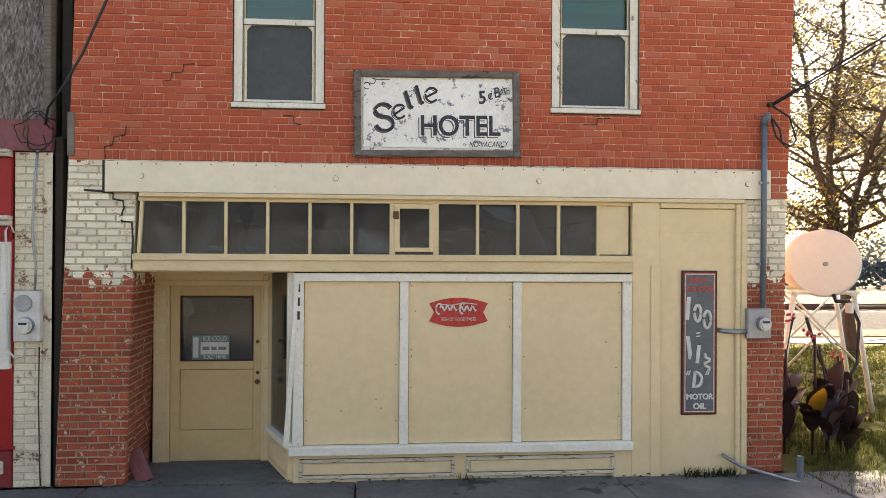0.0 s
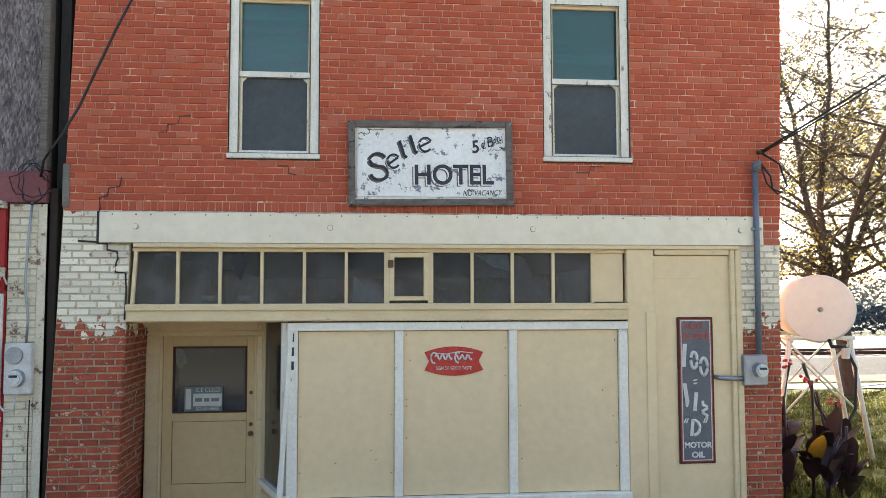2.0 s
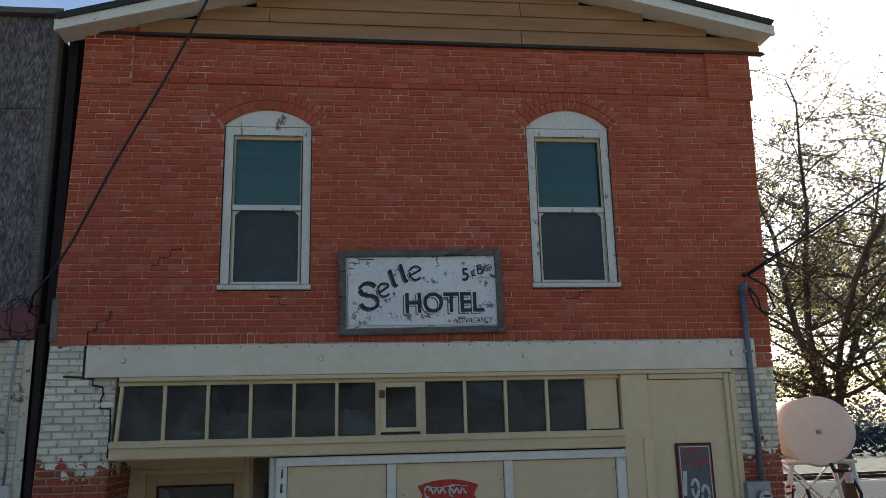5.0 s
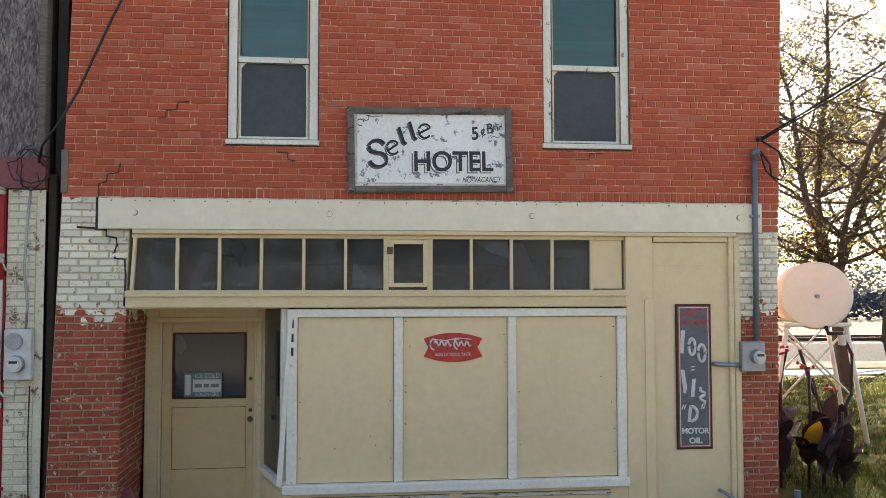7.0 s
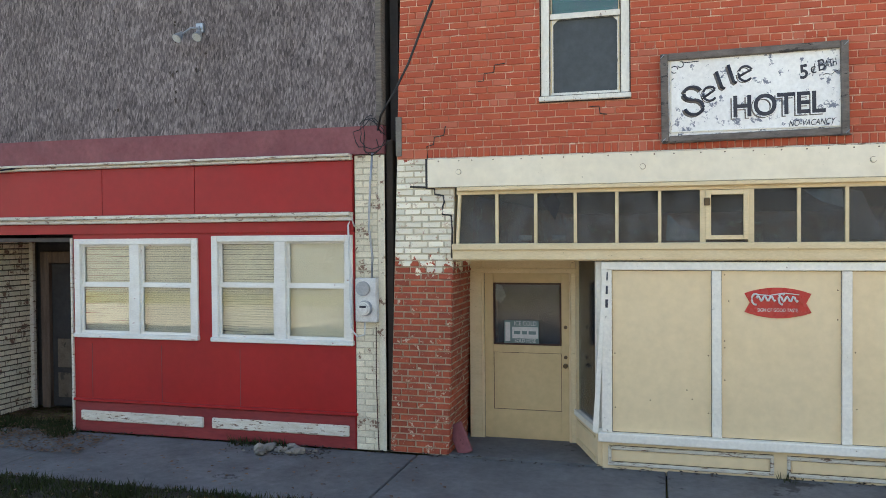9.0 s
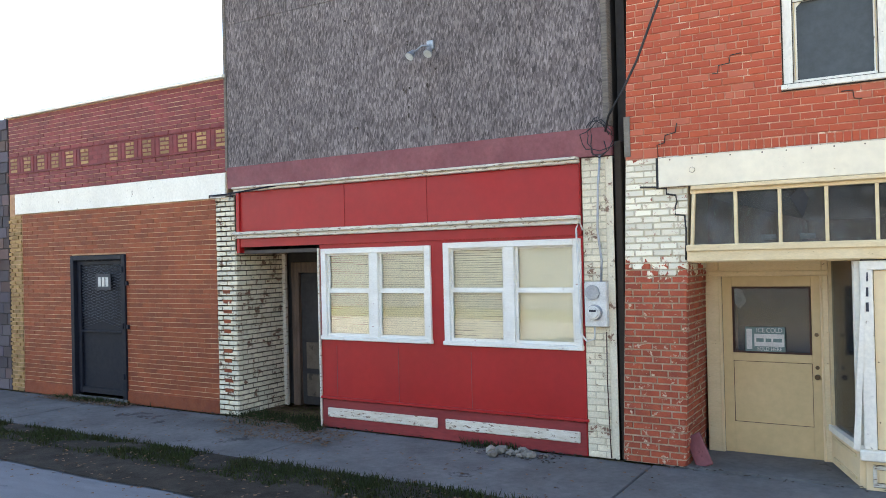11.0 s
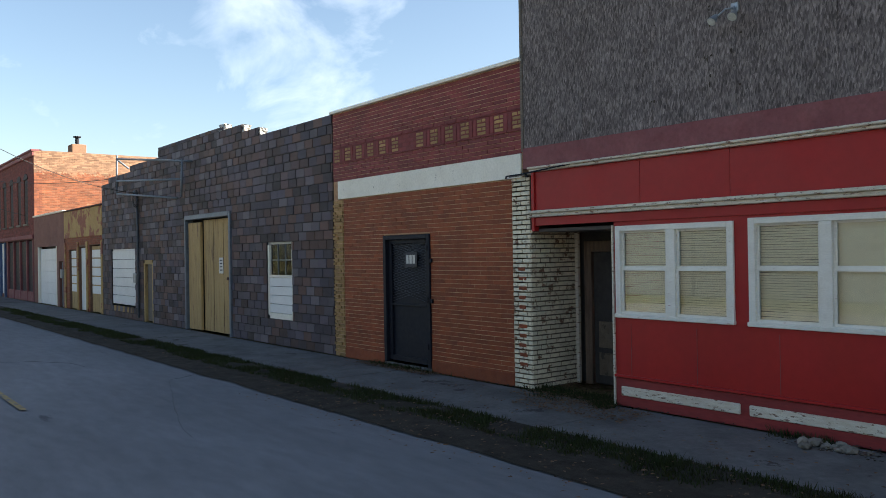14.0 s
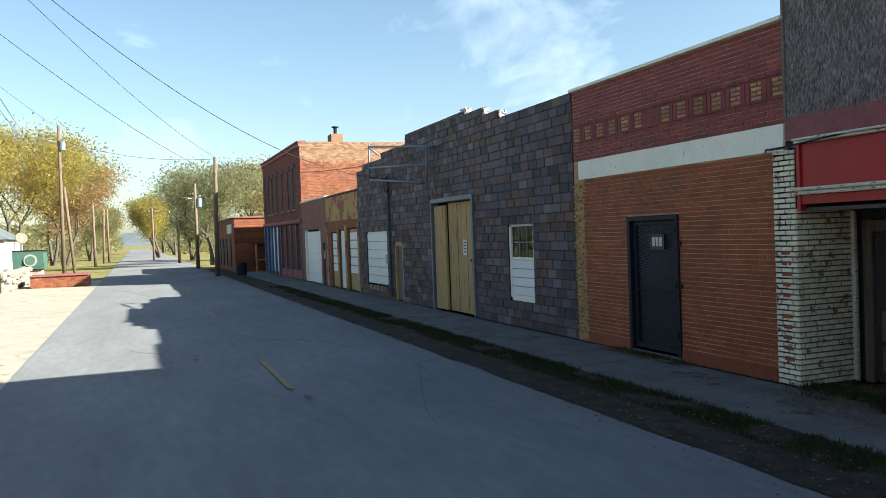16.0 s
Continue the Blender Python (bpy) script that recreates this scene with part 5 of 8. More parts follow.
def hotel_sign():
    x0, x1, z0, z1 = 0.07, 1.848, 3.46, 4.385
    root = tagged(box("hotel_sign", x0 + 0.06, x1 - 0.06, -0.03, -0.008, z0 + 0.06, z1 - 0.06, M["sign_white"], None, 0.002),
                  "weathered white hotel sign with dark lettering in a wooden frame", "sign")
    for a, b, c, d in ((x0, x0 + 0.075, z0, z1), (x1 - 0.075, x1, z0, z1), (x0 + 0.075, x1 - 0.075, z0, z0 + 0.075), (x0 + 0.075, x1 - 0.075, z1 - 0.075, z1)):
        box("frame_board", a, b, -0.07, -0.004, c, d, M["sign_frame"], root, 0.010)
    y = -0.033
    for dx, dz, mm in ((-0.026, -0.022, "sign_frame"), (-0.014, -0.012, "sign_white"), (0.0, 0.0, "ink")):
        text("words", "HOTEL", 1.20 + dx, 3.79 + dz, y - {"sign_frame": 0.0, "sign_white": 0.0015, "ink": 0.003}[mm], 0.30, M[mm], root, 0.86, 0, 0, 0.006)
    text("words", "NO-VACANCY", 1.505, 3.60, y, 0.085, M["ink"], root, 0.43, 1, 0.3)
    text("words", "5", 1.44, 4.10, y, 0.19, M["ink"], root, 0.08, 8, 0.1, 0.005)
    text("words", "\u00a2", 1.53, 4.13, y, 0.15, M["ink"], root, 0.05, 8)
    text("words", "B", 1.60, 4.155, y - 0.001, 0.16, M["ink"], root, 0.07, 12, 0.15)
    text("words", "ATH", 1.69, 4.17, y - 0.001, 0.11, M["ink"], root, 0.11, 12, 0.15)
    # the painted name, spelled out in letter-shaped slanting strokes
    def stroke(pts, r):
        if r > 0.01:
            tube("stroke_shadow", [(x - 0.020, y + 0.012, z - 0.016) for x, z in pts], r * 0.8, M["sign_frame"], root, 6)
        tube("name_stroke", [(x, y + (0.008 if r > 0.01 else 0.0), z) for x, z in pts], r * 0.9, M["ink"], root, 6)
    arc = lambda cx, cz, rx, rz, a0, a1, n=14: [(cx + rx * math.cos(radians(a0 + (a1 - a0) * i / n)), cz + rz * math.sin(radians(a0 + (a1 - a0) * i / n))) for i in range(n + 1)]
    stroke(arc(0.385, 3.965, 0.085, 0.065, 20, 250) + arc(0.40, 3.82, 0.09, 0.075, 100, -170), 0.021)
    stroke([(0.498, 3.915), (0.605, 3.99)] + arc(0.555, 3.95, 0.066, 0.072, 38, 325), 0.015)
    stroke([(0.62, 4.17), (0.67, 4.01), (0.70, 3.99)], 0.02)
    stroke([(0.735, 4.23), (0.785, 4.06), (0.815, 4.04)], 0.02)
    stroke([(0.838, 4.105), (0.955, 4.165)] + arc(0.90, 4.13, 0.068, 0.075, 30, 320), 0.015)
    # flourishes
    stroke(arc(0.21, 4.22, 0.035, 0.035, 0, 300), 0.006)
    stroke(arc(0.27, 4.27, 0.03, 0.03, 200, 450) + [(0.33, 4.285), (0.45, 4.29)], 0.005)
    stroke([(0.165, 3.98), (0.165, 4.1), (0.20, 4.13)], 0.005)
    stroke([(1.62 + 0.02 * i, 4.06 + 0.012 * math.sin(i * 1.3) + 0.004 * i) for i in range(8)], 0.004)
    rnd = random.Random(4)
    for xx in (x0 + 0.02, x1 - 0.02):
        for zz in (z0 + 0.03, z1 - 0.03):
            tube("wire_tie", [(xx - 0.02, -0.075, zz - 0.02), (xx + 0.02, -0.075, zz + 0.02)], 0.005, M["galv"], root, 5)
    turn = Matrix.Translation((0.95, 0, 3.92)) @ Matrix.Rotation(radians(-0.75), 4, "Y") @ Matrix.Translation((-0.965, 0, -3.94))
    root.matrix_world = turn
    for a, b, c, d in ((x0 + 0.078, x0 + 0.092, z0 + 0.078, z1 - 0.078), (x1 - 0.092, x1 - 0.078, z0 + 0.078, z1 - 0.078), (x0 + 0.092, x1 - 0.092, z0 + 0.078, z0 + 0.09), (x0 + 0.092, x1 - 0.092, z1 - 0.09, z1 - 0.078)):
        box("inner_bead", a, b, -0.045, -0.03, c, d, M["sash_white"], root, 0.003)
    box("ledge_rail", x0 - 0.01, x1 + 0.01, -0.08, -0.002, z0 - 0.012, z0 - 0.003, M["sign_frame"], root, 0.003)


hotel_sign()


def drink_sign():
    # fishtail plaque: bowed long edges, notched ends
    cx, cz, hw = 1.185, 1.785, 0.315
    top = [(cx + hw * t, cz + 0.095 + 0.06 * (1 - t * t)) for t in [-1 + i / 10 for i in range(21)]]
    bot = [(cx + hw * t, cz - 0.095 - 0.06 * (1 - t * t)) for t in [1 - i / 10 for i in range(21)]]
    pts = top + [(cx + hw - 0.05, cz)] + bot + [(cx - hw + 0.05, cz)]
    root = tagged(prism("drink_sign", pts, -0.024, -0.013, M["cola_red"], None), "red fishtail-shaped enamel drinks sign with white script shapes", "sign")
    y = -0.027
    wave = lambda a, b, z, s: [(a + (b - a) * i / 16, y, z + s * math.sin(i * 1.15)) for i in range(17)]
    tube("script_stroke", wave(cx - 0.2, cx - 0.02, cz + 0.045, 0.028), 0.011, M["sign_pale"], root, 6)
    tube("script_stroke", wave(cx + 0.01, cx + 0.19, cz + 0.04, 0.028), 0.011, M["sign_pale"], root, 6)
    tube("script_stroke", [(cx - 0.21 + 0.035 * math.cos(a), y, cz + 0.035 + 0.055 * math.sin(a)) for a in [0.8 + i * 0.35 for i in range(13)]], 0.011, M["sign_pale"], root, 6)
    tube("script_stroke", [(cx + 0.04 + 0.03 * math.cos(a), y, cz + 0.04 + 0.055 * math.sin(a)) for a in [0.8 + i * 0.35 for i in range(13)]], 0.011, M["sign_pale"], root, 6)
    tube("script_stroke", [(cx - 0.2, y, cz + 0.085), (cx - 0.08, y, cz + 0.075), (cx + 0.06, y, cz + 0.10), (cx + 0.2, y, cz + 0.085)], 0.006, M["sign_pale"], root, 6)
    text("words", "SIGN OF GOOD TASTE", cx, cz - 0.075, y + 0.002, 0.05, M["sign_pale"], root, 0.38)


drink_sign()


def oil_sign():
    x0, x1, z0, z1 = 3.655, 4.062, 0.65, 2.24
    root = tagged(box("motor_oil_sign", x0, x1, -0.025, -0.003, z0, z1, M["rust"], None, 0.006), "tall blue-grey enamel motor oil sign with rusty border", "sign")
    box("red_border", x0 + 0.022, x1 - 0.022, -0.029, -0.025, z0 + 0.022, z1 - 0.022, M["oil_red"], root, 0.001)
    box("pale_line", x0 + 0.034, x1 - 0.034, -0.0325, -0.029, z0 + 0.034, z1 - 0.034, M["sign_pale"], root, 0.001)
    box("grey_field", x0 + 0.044, x1 - 0.044, -0.036, -0.0325, z0 + 0.044, z1 - 0.044, M["oil_grey"], root, 0.001)
    cx, y = (x0 + x1) / 2, -0.038
    text("words", "ANTI -", cx, 2.135, y, 0.085, M["oil_red"], root, 0.27, 0, 0, 0.003)
    text("words", "SLUDGE", cx, 2.035, y, 0.085, M["oil_red"], root, 0.30, 0, 0, 0.003)
    text("words", "MOTOR", cx, 0.85, y, 0.085, M["sign_pale"], root, 0.31, 0, 0, 0.003)
    text("words", "OIL", cx, 0.745, y, 0.085, M["sign_pale"], root, 0.15, 0, 0, 0.003)
    # the product name as plain pale shapes
    def bar(a, b, c, d):
        prism("plain_shape", [(a - 0.02, c), (b - 0.02, c), (b + 0.0, d), (a + 0.0, d)], y - 0.003, y + 0.002, M["sign_pale"], root)
    bar(3.71, 3.755, 1.70, 1.95)
    for px, pz, rx, rz in ((3.83, 1.77, 0.036, 0.09), (3.94, 1.70, 0.04, 0.095)):
        tube("plain_ring", [(px + rx * math.cos(a), y, pz + rz * math.sin(a)) for a in [i * 2 * math.pi / 18 for i in range(19)]], 0.019, M["sign_pale"], root, 6)
    bar(3.83, 3.87, 1.545, 1.56)
    bar(3.83, 3.87, 1.51, 1.525)
    prism("plain_shape", [(3.70, 1.52), (3.74, 1.52), (3.77, 1.32), (3.75, 1.26), (3.73, 1.27)], y - 0.003, y + 0.002, M["sign_pale"], root)
    bar(3.83, 3.87, 1.22, 1.42)
    tube("plain_ring", [(3.94 + 0.035 * math.sin(a * 2), y, 1.23 + 0.03 * a) for a in [-3 + i * 0.4 for i in range(16)]], 0.018, M["sign_pale"], root, 6)
    bar(3.79, 3.825, 0.95, 1.13)
    tube("plain_ring", [(3.81 + 0.07 * math.sin(a), y, 1.04 + 0.08 * math.cos(a)) for a in [i * math.pi / 10 for i in range(11)]], 0.019, M["sign_pale"], root, 6)
    for x in (3.72, 3.745, 3.94, 3.965):
        bar(x, x + 0.014, 1.09, 1.14)


oil_sign()


def meter_box(x, y, z, with_socket, label):
    root = tagged(box("electric_meter", x - 0.135, x + 0.135, y - 0.09, y, z - 0.17, z + 0.17, M["galv"], None, 0.014), label, "electric meter")
    cyl("meter_collar", (x + 0.04, y - 0.10, z), (0, -1, 0), 0.082, 0.03, M["galv"], root, 24, 0.005)
    cyl("meter_dome", (x + 0.04, y - 0.135, z), (0, -1, 0), 0.07, 0.06, M["meter_glass"], root, 24, 0.018, "clear domed meter cover")
    box("meter_dial", x + 0.0, x + 0.08, y - 0.1675, y - 0.1655, z + 0.01, z + 0.035, M["ink"], root, 0)
    return root


meter_box(4.505, -0.03, 1.66, False, "grey electric meter box on the brick pier")


def hotel_conduit():
    root = thing("service_conduit", label="grey steel service conduit with black cables", category="conduit")
    tube("conduit", [(4.575, -0.07, 3.88), (4.575, -0.07, 3.0), (4.56, -0.08, 1.84)], 0.032, M["conduit"], root, 10)
    tube("weather_head", [(4.575, -0.07, 3.86), (4.575, -0.08, 3.93), (4.62, -0.12, 3.95)], 0.045, M["conduit"], root, 10)
    for z in (3.2, 2.3):
        box("strap", 4.52, 4.63, -0.085, -0.0, z, z + 0.03, M["galv"], root, 0.004)
    tube("cable_loop", [(4.62, -0.12, 3.94), (4.72, -0.14, 3.8), (4.74, -0.14, 3.66), (4.85, -0.12, 3.62), (4.93, -0.1, 3.7), (4.86, -0.08, 3.95), (4.66, -0.05, 4.08)], 0.012, M["black"], root, 6)
    tube("cable_loop", [(4.62, -0.12, 3.93), (4.68, -0.13, 3.72), (4.80, -0.13, 3.6), (4.9, -0.1, 3.66)], 0.010, M["black"], root, 6)
    tube("branch_pipe", [(4.37, -0.07, 1.57), (4.2, -0.07, 1.57), (4.12, -0.06, 1.575), (4.09, 0.0, 1.58)], 0.026, M["galv"], root, 10)
    tube("drain_pipe", [(4.12, -0.02, 0.21), (4.3, -0.12, 0.10), (4.85, -0.38, -0.03)], 0.018, M["galv"], root, 8)
    cyl("stub_pipe", (4.93, -0.2, 0.08), (0, 0, 1), 0.035, 0.28, M["conduit"], root, 12)
    cyl("insulator", (4.66, -0.04, 4.09), (0, -1, 0), 0.03, 0.08, M["brass"], root, 10, 0.008)


hotel_conduit()
bm_cable = thing("service_drop", label="black twisted service cable running off the hotel wall", category="cable")
tube("cable", sag((4.66, -0.08, 4.09), (14.5, -3.2, 11.6), 0.35), 0.014, M["black"], bm_cable, 6)
tube("cable", sag((4.66, -0.08, 4.07), (14.5, -3.2, 11.55), 0.42), 0.010, M["black"], bm_cable, 6)

# ---- the red shop ----
red = thing("red_shop", (-6, 0, 0), "red-panelled shop with white brick piers and board front", "building")


def red_shop():
    band = box("maroon_band", -9.06, -3.02, -0.02, 0.1, 3.44, 3.765, M["maroon"], red, 0.004, "faded maroon-painted fascia band")
    # tall false front of weathered board sheets
    front = box("false_front", -9.05, -3.05, 0.03, 0.12, 3.765, 7.02, M["osb"], red, 0, "weathered grey strand-board false front")
    xs = [-9.05, -7.83, -6.61, -5.39, -4.17, -3.1]
    for a, b in zip(xs, xs[1:]):
        for c, d in ((3.765, 5.93), (5.935, 7.02)):
            box("board_sheet", a + 0.002, b - 0.002, 0.0, 0.03, c, d, M["osb"], front, 0.002)
    rnd = random.Random(23)
    for _ in range(46):
        z = rnd.uniform(4.05, 6.9)
        x = rnd.choice((-5.75, -5.39, -5.62, -6.61)) + rnd.gauss(0, 0.06)
        w, h = rnd.uniform(0.008, 0.022), rnd.uniform(0.02, 0.07)
        prism("lifted_flake", [(x, z), (x + w, z + h * 0.3), (x + w * 0.7, z + h), (x - w * 0.5, z + h * 0.8)], -0.006, -0.001, M["grit_and_shade_dark"], front)
    box("edge_board", -3.10, -3.03, -0.03, 0.12, 3.78, 7.05, M["grey_wood"], front, 0.006)
    box("edge_board", -9.10, -9.05, -0.02, 0.12, 3.72, 7.05, M["grey_wood"], front, 0.006)
    box("cap_board", -9.15, -2.98, -0.10, 0.2, 7.02, 7.09, M["grey_wood"], front, 0.006)
    box("party_wall", -3.0, -2.9, 0.2, 9, 0, 6.9, M["dark"], red, 0)
    box("shop_body", -9.0, -3.05, 1.3, 9, 0, 3.6, M["dark"], red, 0)
    box("shop_body", -9.0, -3.05, 0.13, 9, 3.6, 6.95, M["dark"], red, 0)
    box("shop_roof", -9.05, -3.0, 0.12, 9, 6.96, 7.0, M["roofing"], red, 0)
    # moulded trims
    for z, hh, x0 in ((3.375, 0.07, -8.86), (2.675, 0.10, -8.86)):
        t = box("moulding", x0, -3.40, -0.10, -0.0, z, z + hh * 0.55, M["peel_trim"], red, 0.008, "peeling white wooden moulding")
        box("cap", x0, -3.40, -0.14, -0.0, z + hh * 0.55, z + hh, M["peel_trim"], t, 0.008)
    # red panels over the mouldings
    up = box("upper_panel_backing", -8.84, -3.40, 0.0, 0.06, 2.55, 3.44, M["red_paint"], red, 0)
    for a, b in ((-8.80, -6.83), (-6.825, -5.49), (-5.485, -3.41)):
        box("panel", a, b, -0.018, 0.0, 2.78, 3.37, M["red_paint"], up, 0.003)
    box("soffit_strip", -8.84, -3.40, -0.03, 0.0, 2.545, 2.67, M["red_paint"], up, 0.003)
    box("end_trim", -8.86, -8.80, -0.05, 0.05, 2.46, 3.40, M["red_paint"], up, 0.004)
    holes = [(-7.26, -5.455, 1.265, 2.485), (-5.26, -3.41, 1.26, 2.51)]
    field = slab("red_wall", -7.30, -3.39, 0.0, 2.545, 0.0, 0.12, holes, M["red_paint"], red, "red-painted panel wall")
    for x in (-7.03, -6.0, -4.9):
        box("seam", x, x + 0.006, -0.004, 0.0, 0.43, 1.14, M["maroon"], field, 0)
    # thin dark strip on the wall face just below the ledge
    box("open_joint", -7.29, -3.4, -0.003, 0.0, 0.383, 0.392, M["grit_and_shade_dark"], field, 0)
    # base board coloured a duller, darker red than the wall above
    box("base_board", -7.295, -3.40, -0.008, 0.0, 0.0, 0.380, M["base_red"], field, 0.003, "dull darker red base board")
    box("ledge", -7.30, -3.36, -0.04, 0.0, 0.395, 0.43, M["red_paint"], field, 0.006)
    box("corner_bead", -7.325, -7.295, -0.03, 0.12, 0.0, 2.5, M["peel_trim"], field, 0.004)
    for a, b in ((-7.19, -5.40), (-5.28, -3.47)):
        box("base_panel", a, b, -0.035, 0.0, 0.145, 0.275, M["peel_trim"], field, 0.01, "peeling white base panel")
    for w in holes:
        pair_window(*w)
    # recessed entry; its dimness is put into near-black wall, door and pane colours
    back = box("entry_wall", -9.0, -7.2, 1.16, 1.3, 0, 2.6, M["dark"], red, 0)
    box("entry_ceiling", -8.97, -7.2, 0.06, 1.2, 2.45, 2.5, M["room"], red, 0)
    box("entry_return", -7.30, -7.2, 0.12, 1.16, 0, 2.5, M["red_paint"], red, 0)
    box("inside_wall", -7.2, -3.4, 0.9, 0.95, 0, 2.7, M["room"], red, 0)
    door = box("shop_door", -8.62, -7.72, 1.10, 1.15, 0.03, 2.12, M["dark"], red, 0.004, "closed wooden shop door coloured near black for its deep recess")
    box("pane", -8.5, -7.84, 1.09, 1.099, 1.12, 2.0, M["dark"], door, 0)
    for c, d in ((0.16, 0.52), (0.60, 1.02)):
        box("door_panel", -8.52, -7.82, 1.082, 1.099, c, d, M["bare_door"], door, 0.008, "grimy tan lower door panel")
    box("corner_post", -8.925, -8.86, 0.99, 1.05, 0.0, 2.44, M["peel_trim"], red, 0.006, "peeling corner post of the recess")
    box("rubbish_board", -7.86, -7.52, 0.80, 0.84, 0.0, 0.62, M["bare_door"], red, 0.01)
    for a, b in ((-8.78, -8.63), (-7.71, -7.6)):
        box("door_frame", a, b, 1.05, 1.16, 0, 2.3, M["pole"], red, 0.006)
    box("door_frame", -8.63, -7.71, 1.05, 1.16, 2.13, 2.3, M["pole"], red, 0.006)
    # white brick piers
    lp = slab("left_pier", -9.34, -8.94, 0.0, 3.33, 0.01, 1.2, [], M["white_mortar"], red)
    courses(lp, -9.34, -8.94, 0.0, 3.33, 0.01, M["white_brick"], L=0.21, H=0.075, joint=0.018, proud=0.014, seed=41, pick=(-10, -8, 0, 4), uneven=0.006, tilt=0.015)
    courses(lp, 0.0, 1.1, 0.0, 2.5, -8.94, M["white_brick"], L=0.21, H=0.075, joint=0.018, proud=0.014, axis="y", flip=1, seed=42, uneven=0.006, tilt=0.015)
    rnd = random.Random(17)
    z = 0.34
    while z < 2.1:
        if rnd.random() < 0.85:
            box("bare_header", -9.215 + rnd.uniform(-0.01, 0.01), -9.05 + rnd.uniform(-0.015, 0.015), -0.0065, 0.0, z + 0.009, z + 0.066, M["ruddy_brick"], lp, 0.003, "bare brown header where paint has come away")
        z += 0.15
    box("pier_cap", -9.37, -8.82, -0.04, 0.1, 3.335, 3.37, M["grey_wood"], red, 0.006)
    rp = slab("right_pier", -3.385, -3.015, 0.0, 3.43, 0.01, 0.5, [], M["pale_mortar"], red)
    courses(rp, -3.385, -3.10, 0.0, 3.43, 0.01, M["white_brick"], L=0.215, H=0.075, joint=0.011, seed=43, pick=(-4, -3, 0, 4))
    # added strip keeps the gap dark grey-brown where it would turn black
    box("gap_filler", -3.012, -2.93, 0.05, 0.18, 0.0, 3.6, M["grit_and_shade_dark"], red, 0.01, "dark strip added in the gap between the buildings")
    box("pier_edge", -3.10, -3.015, 0.0, 0.3, 0.0, 3.43, M["white_brick"], rp, 0.006)


def pair_window(x0, x1, z0, z1):
    root = obj("window", bpy.data.meshes.new("window"), M["window_white"], red, "white double window with drawn ivory blinds")
    bm = bmesh.new()
    m = (x0 + x1) / 2
    add_box(bm, x0 + 0.085, x1 - 0.085, -0.035, 0.06, z1 - 0.075, z1)
    bmesh.ops.bevel(bm, geom=bm.edges[:], offset=0.006, segments=1, affect="EDGES")
    bm.to_mesh(root.data)
    bm.free()
    for a, b, c, d in ((x0, x0 + 0.085, z0, z1), (x1 - 0.085, x1, z0, z1), (m - 0.07, m + 0.07, z0, z1 - 0.075)):
        box("casing", a, b, -0.035, 0.06, c, d, M["window_white"], root, 0.006)
    box("sill", x0 - 0.01, x1 + 0.01, -0.06, 0.06, z0 - 0.045, z0 + 0.01, M["window_white"], root, 0.008)
    rnd = random.Random(int(x0 * 100))
    for a, b in ((x0 + 0.085, m - 0.07), (m + 0.07, x1 - 0.085)):
        zm = (z0 + z1) / 2 + 0.02
        for (c, d, yy) in ((zm, z1 - 0.075, 0.035), (z0 + 0.01, zm, 0.012)):
            bm = bmesh.new()
            for e, f, g, h in ((a, a + 0.035, c, d), (b - 0.035, b, c, d), (a + 0.035, b - 0.035, c, c + 0.035), (a + 0.035, b - 0.035, d - 0.025, d)):
                add_box(bm, e, f, yy - 0.015, yy + 0.015, g, h)
            part("sash", bm, M["window_white"], root)
            p = box("pane", a + 0.035, b - 0.035, yy, yy + 0.004, c + 0.035, d - 0.025, M["clear"], root, 0)
            p.visible_shadow = False
        # slat blind: a shallow zigzag sheet with a few bent slats
        verts, faces = [], []
        zt = z1 - 0.08
        paper = x0 > -5.4 and a > m
        while zt > z0 + 0.02 and not paper:
            t = rnd.gauss(0, 0.004) if rnd.random() < 0.2 else 0
            k = len(verts)
            verts += [(a, 0.085, zt), (b, 0.085, zt), (b, 0.068, zt - 0.027 + t), (a, 0.068, zt - 0.027 - t)]
            faces.append((k, k + 1, k + 2, k + 3))
            zt -= 0.0305
        if paper:
            n = 14
            for i in range(n + 1):
                for j in range(n + 1):
                    px, pz = a + (b - a) * i / n, z0 + 0.01 + (z1 - z0 - 0.09) * j / n
                    verts.append((px, 0.078 + 0.012 * noise.noise((px * 6, pz * 7, 3)), pz))
            faces = [(i * (n + 1) + j, (i + 1) * (n + 1) + j, (i + 1) * (n + 1) + j + 1, i * (n + 1) + j + 1) for i in range(n) for j in range(n)]
        me = bpy.data.meshes.new("slat_blind")
        me.from_pydata(verts, [], faces)
        obj("paper_sheet" if paper else "slat_blind", me, M["blinds"], root, "wrinkled ivory paper sheet" if paper else "closed ivory slat blind")
    return root


red_shop()


